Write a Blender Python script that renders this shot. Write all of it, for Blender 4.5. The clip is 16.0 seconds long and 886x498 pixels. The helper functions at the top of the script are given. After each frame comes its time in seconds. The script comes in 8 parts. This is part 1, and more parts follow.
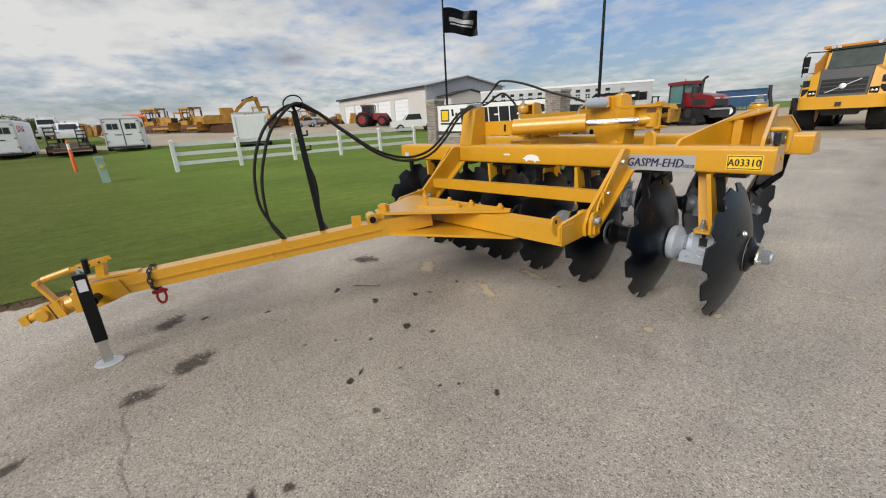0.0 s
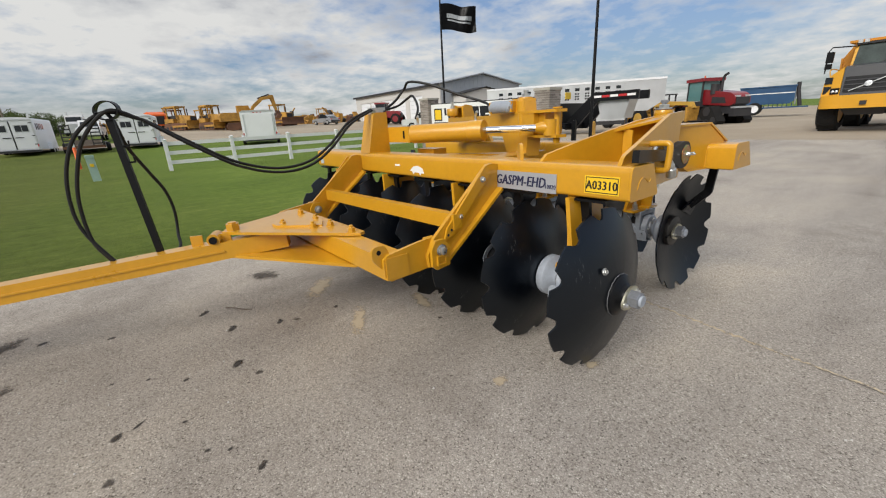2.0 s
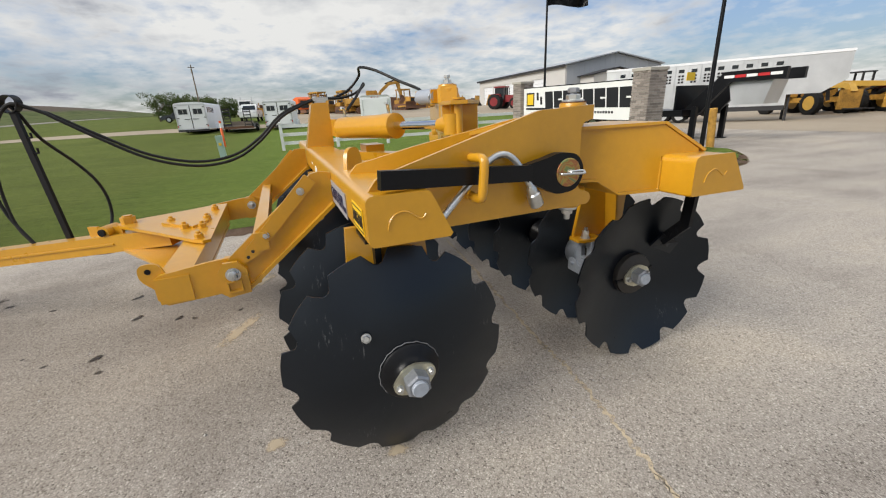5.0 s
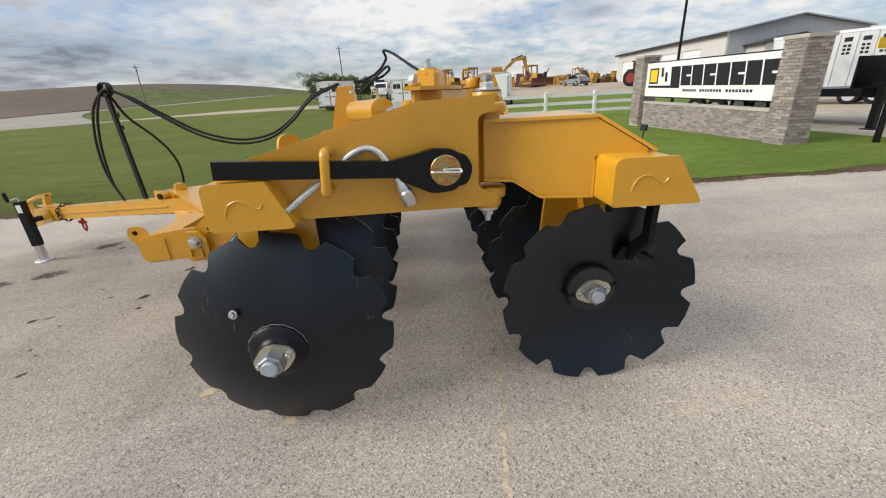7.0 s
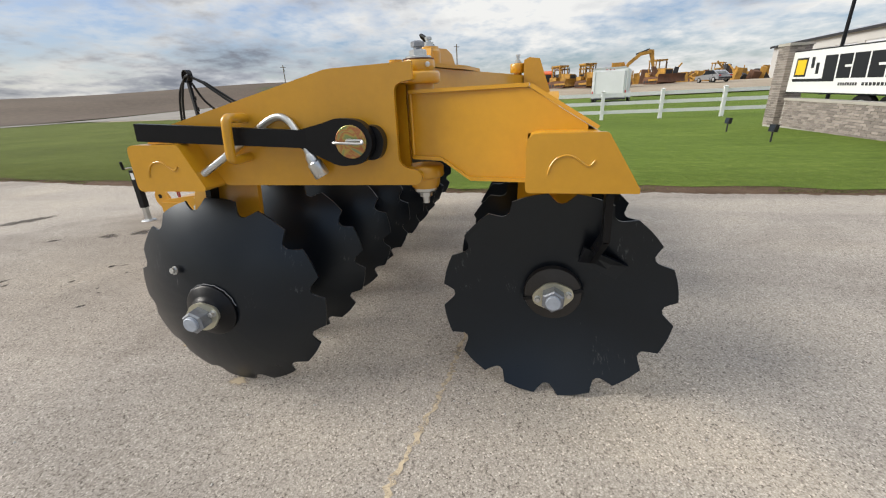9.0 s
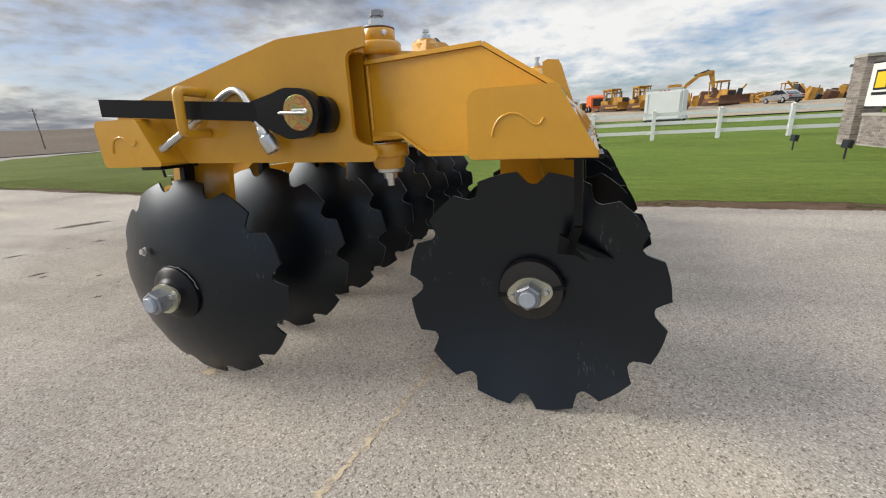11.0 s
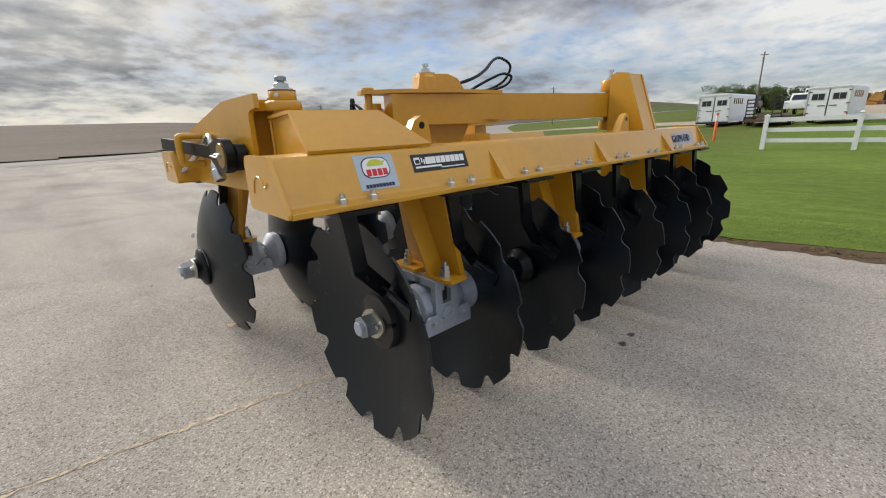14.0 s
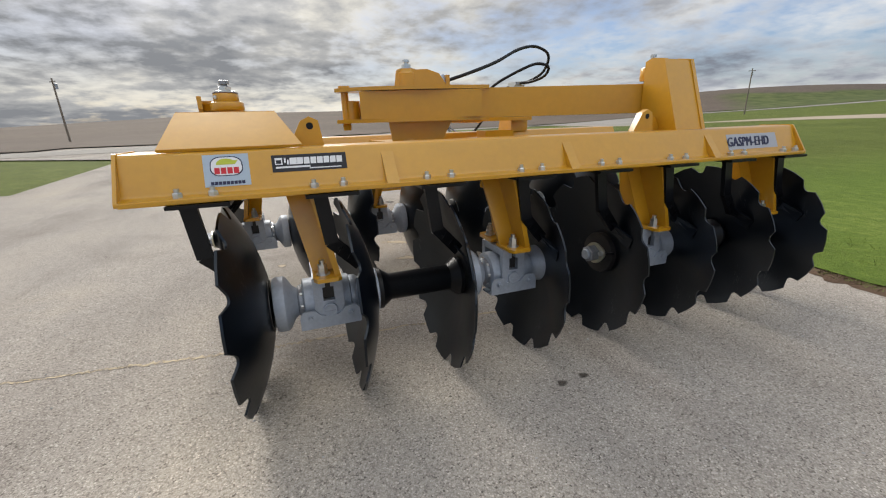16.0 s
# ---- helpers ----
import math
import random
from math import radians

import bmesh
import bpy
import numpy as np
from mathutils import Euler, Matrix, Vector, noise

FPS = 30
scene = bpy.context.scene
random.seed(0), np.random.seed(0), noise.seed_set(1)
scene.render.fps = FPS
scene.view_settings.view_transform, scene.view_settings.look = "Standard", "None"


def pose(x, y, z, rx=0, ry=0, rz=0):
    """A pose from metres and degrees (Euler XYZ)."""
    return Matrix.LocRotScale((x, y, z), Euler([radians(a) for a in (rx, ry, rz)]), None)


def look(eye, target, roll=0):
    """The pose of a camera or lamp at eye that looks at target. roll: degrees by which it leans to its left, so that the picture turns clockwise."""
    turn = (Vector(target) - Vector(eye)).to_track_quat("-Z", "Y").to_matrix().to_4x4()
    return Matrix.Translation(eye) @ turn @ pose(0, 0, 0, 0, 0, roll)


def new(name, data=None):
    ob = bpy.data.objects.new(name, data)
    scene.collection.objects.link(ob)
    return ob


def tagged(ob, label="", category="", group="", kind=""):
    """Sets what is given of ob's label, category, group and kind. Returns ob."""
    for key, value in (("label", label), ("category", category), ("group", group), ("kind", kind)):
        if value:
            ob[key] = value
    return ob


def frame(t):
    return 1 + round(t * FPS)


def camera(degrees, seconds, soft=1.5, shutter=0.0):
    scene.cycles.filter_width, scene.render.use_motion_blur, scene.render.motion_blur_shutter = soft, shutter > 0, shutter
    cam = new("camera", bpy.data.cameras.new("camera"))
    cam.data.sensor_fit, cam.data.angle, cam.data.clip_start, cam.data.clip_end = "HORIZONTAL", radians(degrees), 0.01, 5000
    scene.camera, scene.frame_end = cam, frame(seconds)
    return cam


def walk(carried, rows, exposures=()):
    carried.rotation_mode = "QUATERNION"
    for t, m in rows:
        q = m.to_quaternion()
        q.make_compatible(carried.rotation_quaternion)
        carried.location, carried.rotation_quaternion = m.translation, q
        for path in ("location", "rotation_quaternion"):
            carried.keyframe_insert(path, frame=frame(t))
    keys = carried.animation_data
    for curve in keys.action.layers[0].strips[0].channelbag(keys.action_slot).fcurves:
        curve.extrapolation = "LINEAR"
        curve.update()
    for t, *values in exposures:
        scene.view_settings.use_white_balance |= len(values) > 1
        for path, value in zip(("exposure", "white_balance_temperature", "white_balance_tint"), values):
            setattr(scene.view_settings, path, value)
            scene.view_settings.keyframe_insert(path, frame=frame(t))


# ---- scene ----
cam = camera(96.1, 16.0, soft=1.15)
PATH = [
    (0, (-0.371, 3.021, 1.351), (1.058, 1.761, 0.743), -3.2),
    (0.5, (-0.544, 2.777, 1.357), (0.911, 1.548, 0.748), -3.2),
    (1, (-0.603, 2.497, 1.34), (0.869, 1.288, 0.729), -3.2),
    (1.5, (-0.661, 2.201, 1.328), (0.82, 1.004, 0.716), -3.2),
    (2, (-0.793, 1.895, 1.362), (0.697, 0.71, 0.748), -3.1),
    (2.5, (-0.855, 1.598, 1.356), (0.659, 0.445, 0.741), -3.0),
    (3, (-0.892, 1.324, 1.358), (0.662, 0.225, 0.744), -3.0),
    (3.5, (-1.0, 1.06, 1.354), (0.607, 0.045, 0.733), -3.1),
    (4, (-1.055, 0.794, 1.344), (0.611, -0.112, 0.708), -3.0),
    (4.2, (-1.054, 0.692, 1.338), (0.633, -0.175, 0.703), -2.9),
    (6.3, (-1.205, -0.247, 1.365), (0.64, -0.559, 0.659), -3.3),
    (6.5, (-1.214, -0.336, 1.359), (0.638, -0.593, 0.65), -3.2),
    (7, (-1.241, -0.581, 1.349), (0.622, -0.696, 0.628), -3.0),
    (7.5, (-1.198, -0.798, 1.332), (0.665, -0.758, 0.605), -3.0),
    (8, (-1.142, -1.008, 1.341), (0.708, -0.822, 0.603), -2.9),
    (8.5, (-1.131, -1.171, 1.3), (0.704, -0.865, 0.566), -2.8),
    (8.7, (-1.129, -1.207, 1.271), (0.704, -0.87, 0.547), -2.7),
    (10.8, (-0.99, -1.468, 1.033), (0.827, -0.883, 0.438), -3.2),
    (11, (-0.967, -1.517, 1.038), (0.846, -0.91, 0.452), -3.1),
    (11.5, (-0.902, -1.7, 1.059), (0.871, -0.975, 0.483), -3.1),
    (12, (-0.883, -1.929, 1.124), (0.833, -1.073, 0.558), -2.9),
    (12.5, (-0.794, -2.111, 1.172), (0.847, -1.117, 0.608), -2.7),
    (13, (-0.665, -2.269, 1.202), (0.886, -1.137, 0.64), -2.5),
    (13.5, (-0.537, -2.464, 1.196), (0.901, -1.194, 0.63), -2.5),
    (14, (-0.38, -2.635, 1.177), (0.931, -1.239, 0.601), -2.3),
    (14.5, (-0.139, -2.789, 1.187), (1.03, -1.278, 0.596), -2.1),
    (15, (0.071, -2.976, 1.19), (1.092, -1.364, 0.591), -2.0),
    (15.5, (0.295, -3.106, 1.184), (1.163, -1.407, 0.585), -1.9),
    (16, (0.557, -3.161, 1.189), (1.27, -1.392, 0.588), -1.7),
]
walk(cam, [(t, look(eye, target, roll)) for t, eye, target, roll in PATH],
     exposures=[(0, -0.06), (2, -0.05), (4, 0.04), (6.5, 0.22), (8, 0.26), (11, 0.26), (13.5, 0.16), (16, 0.22)])

# ---- world, sun ----
def node(nt, kind, ins=None, **props):
    n = nt.nodes.new(kind)
    for k, v in props.items():
        setattr(n, k, v)
    for k, v in (ins or {}).items():
        if isinstance(v, bpy.types.NodeSocket):
            nt.links.new(v, n.inputs[k])
        else:
            n.inputs[k].default_value = v
    return n


def ramp(nt, fac, stops):
    n = node(nt, "ShaderNodeValToRGB", {"Fac": fac})
    while len(n.color_ramp.elements) < len(stops):
        n.color_ramp.elements.new(0.5)
    for e, (p, c) in zip(n.color_ramp.elements, stops):
        e.position, e.color = p, (*c, 1) if len(c) == 3 else c
    return n.outputs["Color"]


SUN_AZ, SUN_EL = radians(100), radians(34)     # azimuth from +x towards +y
world = bpy.data.worlds.new("sky")
scene.world = world
world.use_nodes = True
wt = world.node_tree
wt.nodes.clear()
sky = node(wt, "ShaderNodeTexSky", sky_type="NISHITA", sun_disc=False, sun_elevation=SUN_EL,
           sun_rotation=radians(90) - SUN_AZ, air_density=1.0, dust_density=1.5, ozone_density=1.5)
way = node(wt, "ShaderNodeTexCoord").outputs["Generated"]
sep = node(wt, "ShaderNodeSeparateXYZ", {"Vector": way})
lift = node(wt, "ShaderNodeMath", {0: sep.outputs["Z"], 1: 0.0}, operation="MAXIMUM").outputs[0]
den = node(wt, "ShaderNodeMath", {0: lift, 1: 0.20}, operation="ADD").outputs[0]
u = node(wt, "ShaderNodeMath", {0: sep.outputs["X"], 1: den}, operation="DIVIDE").outputs[0]
v = node(wt, "ShaderNodeMath", {0: sep.outputs["Y"], 1: den}, operation="DIVIDE").outputs[0]
flat = node(wt, "ShaderNodeCombineXYZ", {"X": u, "Y": v}).outputs[0]
big = node(wt, "ShaderNodeTexNoise", {"Vector": flat, "Scale": 0.62, "Detail": 12.0, "Roughness": 0.6, "Distortion": 0.25}).outputs["Fac"]
small = node(wt, "ShaderNodeTexNoise", {"Vector": flat, "Scale": 6.5, "Detail": 8.0, "Roughness": 0.55, "Distortion": 0.1}).outputs["Fac"]
# clouds thicken towards the sun's side
side = node(wt, "ShaderNodeMath", {0: sep.outputs["Y"], 1: 0.06}, operation="MULTIPLY").outputs[0]
big = node(wt, "ShaderNodeMath", {0: big, 1: side}, operation="ADD").outputs[0]
shape = node(wt, "ShaderNodeMath", {0: big, 1: node(wt, "ShaderNodeMath", {0: small, 1: 0.42}, operation="MULTIPLY").outputs[0]}, operation="ADD").outputs[0]
cover = ramp(wt, shape, [(0.57, (0.04, 0.04, 0.04)), (0.67, (0.46, 0.46, 0.46)), (0.79, (1, 1, 1))])
dark = node(wt, "ShaderNodeTexNoise", {"Vector": flat, "Scale": 0.95, "Detail": 10.0, "Roughness": 0.50, "Distortion": 0.15, "W": 5.0}, noise_dimensions="4D").outputs["Fac"]
dark = node(wt, "ShaderNodeMix", {"Factor": 0.22, 2: dark, 3: small}).outputs[0]
side = node(wt, "ShaderNodeMath", {0: sep.outputs["Y"], 1: 0.125}, operation="MULTIPLY").outputs[0]
dark = node(wt, "ShaderNodeMath", {0: dark, 1: side}, operation="ADD").outputs[0]
# and are palest near the horizon
over = node(wt, "ShaderNodeMath", {0: lift, 1: 0.34}, operation="MINIMUM").outputs[0]
over = node(wt, "ShaderNodeMath", {0: over, 1: 0.30, 2: -0.085}, operation="MULTIPLY_ADD").outputs[0]
dark = node(wt, "ShaderNodeMath", {0: dark, 1: over}, operation="ADD").outputs[0]
cloud = ramp(wt, dark, [(0.42, (0.78, 0.78, 0.765)), (0.49, (0.64, 0.65, 0.66)), (0.555, (0.39, 0.41, 0.455)), (0.64, (0.21, 0.23, 0.275))])
sunward = node(wt, "ShaderNodeVectorMath", {0: way, 1: (math.cos(SUN_AZ) * math.cos(SUN_EL), math.sin(SUN_AZ) * math.cos(SUN_EL), math.sin(SUN_EL))}, operation="DOT_PRODUCT").outputs["Value"]
glow = ramp(wt, sunward, [(0.4, (1.0, 1.0, 1.0)), (0.75, (1.05, 1.0, 0.90)), (0.90, (1.14, 1.08, 0.96)), (0.96, (2.1, 1.97, 1.74)), (1.0, (7.0, 6.6, 5.7))])
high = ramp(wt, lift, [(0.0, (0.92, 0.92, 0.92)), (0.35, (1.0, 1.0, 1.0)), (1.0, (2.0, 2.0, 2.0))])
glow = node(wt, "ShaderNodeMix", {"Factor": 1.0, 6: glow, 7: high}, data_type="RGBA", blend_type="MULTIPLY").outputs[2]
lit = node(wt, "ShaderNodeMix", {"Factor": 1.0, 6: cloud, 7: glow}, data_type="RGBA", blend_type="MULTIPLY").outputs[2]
blue = node(wt, "ShaderNodeMix", {"Factor": 1.0, 6: sky.outputs[0], 7: (0.145, 0.153, 0.176, 1)}, data_type="RGBA", blend_type="MULTIPLY").outputs[2]
green = node(wt, "ShaderNodeSeparateColor", {"Color": blue}).outputs[1]
veil = node(wt, "ShaderNodeMath", {0: green, 1: 1.0, 2: 1.0}, operation="MULTIPLY_ADD").outputs[0]
veil = node(wt, "ShaderNodeCombineXYZ", {0: veil, 1: veil, 2: veil}).outputs[0]
blue = node(wt, "ShaderNodeVectorMath", {0: blue, 1: veil}, operation="DIVIDE").outputs[0]
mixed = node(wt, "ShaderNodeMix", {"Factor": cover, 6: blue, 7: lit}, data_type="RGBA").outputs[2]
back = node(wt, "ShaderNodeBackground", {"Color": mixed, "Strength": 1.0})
node(wt, "ShaderNodeOutputWorld", {"Surface": back.outputs[0]})

sun = new("sun", bpy.data.lights.new("sun", "SUN"))
sun.data.energy, sun.data.angle, sun.data.color = 3.1, radians(34), (1.0, 0.95, 0.87)
sun.matrix_world = look((math.cos(SUN_AZ) * math.cos(SUN_EL) * 50, math.sin(SUN_AZ) * math.cos(SUN_EL) * 50, math.sin(SUN_EL) * 50), (0, 0, 0))


# ---- materials ----
def mat(name, base, rough=0.5, metal=0.0, var=0.12, coarse=1.5, fine=60.0, bump=0.05, bscale=180.0, coat=0.0, each=0.0):
    """A paint or plain surface: base colour with stains and grain, and a fine relief. each: variation from piece to piece."""
    m = bpy.data.materials.new(name)
    m.use_nodes = True
    nt = m.node_tree
    b = nt.nodes["Principled BSDF"]
    pos = node(nt, "ShaderNodeTexCoord").outputs["Object"]
    n1 = node(nt, "ShaderNodeTexNoise", {"Vector": pos, "Scale": coarse, "Detail": 5.0, "Roughness": 0.6}).outputs["Fac"]
    n2 = node(nt, "ShaderNodeTexNoise", {"Vector": pos, "Scale": fine, "Detail": 4.0, "Roughness": 0.65}).outputs["Fac"]
    mixf = node(nt, "ShaderNodeMix", {"Factor": 0.4, 2: n1, 3: n2}).outputs[0]
    if each:
        rnd = node(nt, "ShaderNodeObjectInfo").outputs["Random"]
        mixf = node(nt, "ShaderNodeMix", {"Factor": each, 2: mixf, 3: rnd}).outputs[0]
    lo = tuple(max(0, c * (1 - 1.7 * var)) for c in base)
    hi = tuple(min(1, c * (1 + 1.7 * var)) for c in base)
    stops = [(0.25, lo), (0.5, base), (0.75, hi)] if not each else [(0.1, lo), (0.5, base), (0.9, hi)]
    nt.links.new(ramp(nt, mixf, stops), b.inputs["Base Color"])
    rr = node(nt, "ShaderNodeMapRange", {"Value": n1, "From Min": 0.3, "From Max": 0.7, "To Min": max(0.02, rough * 0.85), "To Max": min(1, rough * 1.15)}).outputs[0]
    nt.links.new(rr, b.inputs["Roughness"])
    b.inputs["Metallic"].default_value = metal
    b.inputs["Coat Weight"].default_value = coat
    b.inputs["Coat Roughness"].default_value = 0.22
    if bump:
        n3 = node(nt, "ShaderNodeTexNoise", {"Vector": pos, "Scale": bscale, "Detail": 3.0}).outputs["Fac"]
        bp = node(nt, "ShaderNodeBump", {"Height": n3, "Strength": bump, "Distance": 0.004})
        nt.links.new(bp.outputs[0], b.inputs["Normal"])
    return m


def dull(m, level):
    m.node_tree.nodes["Principled BSDF"].inputs["Specular IOR Level"].default_value = level
    return m


YELLOW = mat("yellow_paint", (0.585, 0.292, 0.013), 0.32, var=0.07, coarse=2.6, fine=26, bump=0.10, bscale=9, coat=0.6)
BLACK = dull(mat("black_paint", (0.005, 0.0055, 0.007), 0.36, var=0.3, bump=0.05), 0.26)


def disc_material():
    """Black-painted steel with dull patches and a few pale scuffs."""
    m = dull(mat("disc_steel", (0.0016, 0.0027, 0.0052), 0.32, var=0.35, coarse=3.0, fine=90, bump=0.06, bscale=140), 0.54)
    nt = m.node_tree
    b = nt.nodes["Principled BSDF"]
    b.inputs["Specular Tint"].default_value = (0.80, 0.90, 1.0, 1)
    base = b.inputs["Base Color"].links[0].from_socket
    pos = node(nt, "ShaderNodeTexCoord").outputs["Object"]
    long = node(nt, "ShaderNodeMapping", {"Vector": pos, "Scale": (1, 6, 1.2), "Rotation": (0.6, 0, 0)}).outputs[0]
    n = node(nt, "ShaderNodeTexNoise", {"Vector": long, "Scale": 16.0, "Detail": 7.0, "Roughness": 0.75}).outputs["Fac"]
    wide = node(nt, "ShaderNodeTexNoise", {"Vector": pos, "Scale": 4.0, "Detail": 3.0}).outputs["Fac"]
    both = node(nt, "ShaderNodeMath", {0: n, 1: wide}, operation="MULTIPLY").outputs[0]
    mask = node(nt, "ShaderNodeMapRange", {"Value": both, "From Min": 0.385, "From Max": 0.44, "To Min": 0.0, "To Max": 0.5}).outputs[0]
    col = node(nt, "ShaderNodeMix", {"Factor": mask, 6: base, 7: (0.16, 0.16, 0.165, 1)}, data_type="RGBA").outputs[2]
    nt.links.new(col, b.inputs["Base Color"])
    return m


DISC = disc_material()
BEARING = mat("grey_casting", (0.40, 0.44, 0.50), 0.5, metal=0.25, var=0.15, bump=0.25, bscale=90)
ZINC = mat("zinc_plate", (0.62, 0.63, 0.62), 0.3, metal=0.9, var=0.12, bump=0.05)
NUTGREY = mat("grey_steel_nut", (0.27, 0.285, 0.31), 0.42, metal=0.55, var=0.25, bump=0.08)
PLATE = mat("pale_yellow_zinc", (0.56, 0.545, 0.43), 0.34, metal=0.8, var=0.18, fine=30)
SCUFF = mat("pale_weld_scuff", (0.17, 0.175, 0.185), 0.7, var=0.3)
WASHER = dull(mat("dark_washer", (0.018, 0.016, 0.015), 0.42, var=0.3, bump=0.08), 0.5)


def rainbow_zinc():
    """Yellow chromate on zinc, with green and red tints."""
    m = mat("yellow_zinc", (0.45, 0.33, 0.14), 0.36, metal=0.75, var=0.2, fine=40)
    nt = m.node_tree
    pos = node(nt, "ShaderNodeTexCoord").outputs["Object"]
    n = node(nt, "ShaderNodeTexNoise", {"Vector": pos, "Scale": 16.0, "Detail": 2.0, "Distortion": 1.2}).outputs["Fac"]
    col = ramp(nt, n, [(0.34, (0.24, 0.30, 0.13)), (0.44, (0.46, 0.34, 0.10)), (0.52, (0.40, 0.15, 0.08)), (0.60, (0.46, 0.32, 0.10)), (0.70, (0.22, 0.28, 0.16))])
    nt.links.new(col, nt.nodes["Principled BSDF"].inputs["Base Color"])
    return m


ZINCY = rainbow_zinc()
CHROME = mat("chrome", (0.85, 0.86, 0.87), 0.08, metal=1.0, var=0.03, bump=0)
RUBBER = dull(mat("rubber", (0.008, 0.008, 0.008), 0.55, var=0.3, bump=0.1), 0.35)
RED = mat("red_paint", (0.5, 0.02, 0.025), 0.4, var=0.1)
SILVERFOIL = mat("silver_label", (0.42, 0.43, 0.46), 0.45, metal=0.3, var=0.05, bump=0)
LABELY = mat("yellow_label", (0.85, 0.55, 0.02), 0.5, var=0.04, bump=0)
INK = mat("ink", (0.01, 0.01, 0.014), 0.5, var=0.1, bump=0)
NAVY = mat("navy_ink", (0.015, 0.018, 0.06), 0.5, var=0.1, bump=0)
WHITEINK = mat("white_label", (0.8, 0.8, 0.8), 0.5, var=0.04, bump=0)
LABELBLUE = mat("pale_blue_label", (0.42, 0.50, 0.58), 0.45, var=0.05, bump=0)
LABELRED = mat("red_label", (0.6, 0.02, 0.03), 0.5, var=0.05, bump=0)
LABELGREEN = mat("lime_label", (0.5, 0.55, 0.05), 0.5, var=0.1, bump=0)
VINYL = mat("white_vinyl", (0.80, 0.81, 0.82), 0.4, var=0.04, coarse=0.6, bump=0.02)
WHITE = mat("white_sheet", (0.74, 0.76, 0.79), 0.4, var=0.05, coarse=0.7, bump=0.03)
ALU = mat("aluminium", (0.62, 0.64, 0.66), 0.38, metal=0.7, var=0.08)
GREYSHEET = mat("grey_steel_sheet", (0.33, 0.355, 0.39), 0.5, var=0.05, coarse=0.2)
BEIGESHEET = mat("pale_steel_sheet", (0.55, 0.54, 0.52), 0.5, var=0.05, coarse=0.2)
DARKGREY = dull(mat("dark_grey_metal", (0.035, 0.035, 0.038), 0.55, var=0.2), 0.3)
RUST = mat("rusty_steel", (0.13, 0.062, 0.035), 0.85, var=0.5, coarse=1.0, fine=20)
CATYEL = mat("weathered_yellow", (0.38, 0.20, 0.032), 0.65, var=0.5, coarse=1.6, fine=12)
TRUCKYEL = mat("truck_yellow", (0.64, 0.32, 0.02), 0.4, var=0.08, coarse=0.8)
LOADYEL = mat("faded_yellow", (0.52, 0.31, 0.055), 0.5, var=0.2, coarse=1.2)
TRUCKORANGE = mat("weathered_orange_yellow", (0.50, 0.21, 0.016), 0.45, var=0.15, coarse=0.8)
TRUCKGREY = mat("dark_grey_panel", (0.045, 0.047, 0.052), 0.4, var=0.1, coarse=0.8)
SCREEN = mat("pale_windscreen", (0.055, 0.07, 0.065), 0.07, var=0.35, coarse=2.2, bump=0)
TRACTORRED = mat("tractor_red", (0.20, 0.009, 0.014), 0.35, var=0.12, coat=0.3)
CARTBLUE = mat("cart_blue", (0.008, 0.055, 0.14), 0.4, var=0.15)
GREENBOX = mat("pale_green_box", (0.33, 0.46, 0.40), 0.55, var=0.08)
ORANGE = mat("orange_plastic", (0.75, 0.13, 0.02), 0.5, var=0.1)
TRACTORGREEN = mat("tractor_green", (0.03, 0.16, 0.03), 0.4, var=0.1)
BRICK = mat("brick", (0.29, 0.25, 0.228), 0.85, var=0.27, coarse=3, fine=40, bump=0.4, bscale=70, each=0.55)
MORTAR = mat("mortar", (0.46, 0.44, 0.41), 0.9, var=0.1, bump=0.3)
CAPSTONE = mat("cap_stone", (0.42, 0.39, 0.35), 0.85, var=0.12, bump=0.3)
WOOD = mat("weathered_wood", (0.20, 0.165, 0.13), 0.8, var=0.25, fine=30, bump=0.3)
TYRE = dull(mat("tyre", (0.014, 0.014, 0.014), 0.8, var=0.3, bump=0.2), 0.25)
WINDOW = mat("window_glass", (0.02, 0.025, 0.03), 0.06, var=0.1, bump=0)
BARK = mat("bark", (0.12, 0.09, 0.065), 0.9, var=0.3, bump=0.5, bscale=20)


def surface(name):
    m = bpy.data.materials.new(name)
    m.use_nodes = True
    nt = m.node_tree
    return m, nt, nt.nodes["Principled BSDF"], node(nt, "ShaderNodeTexCoord").outputs["Object"]


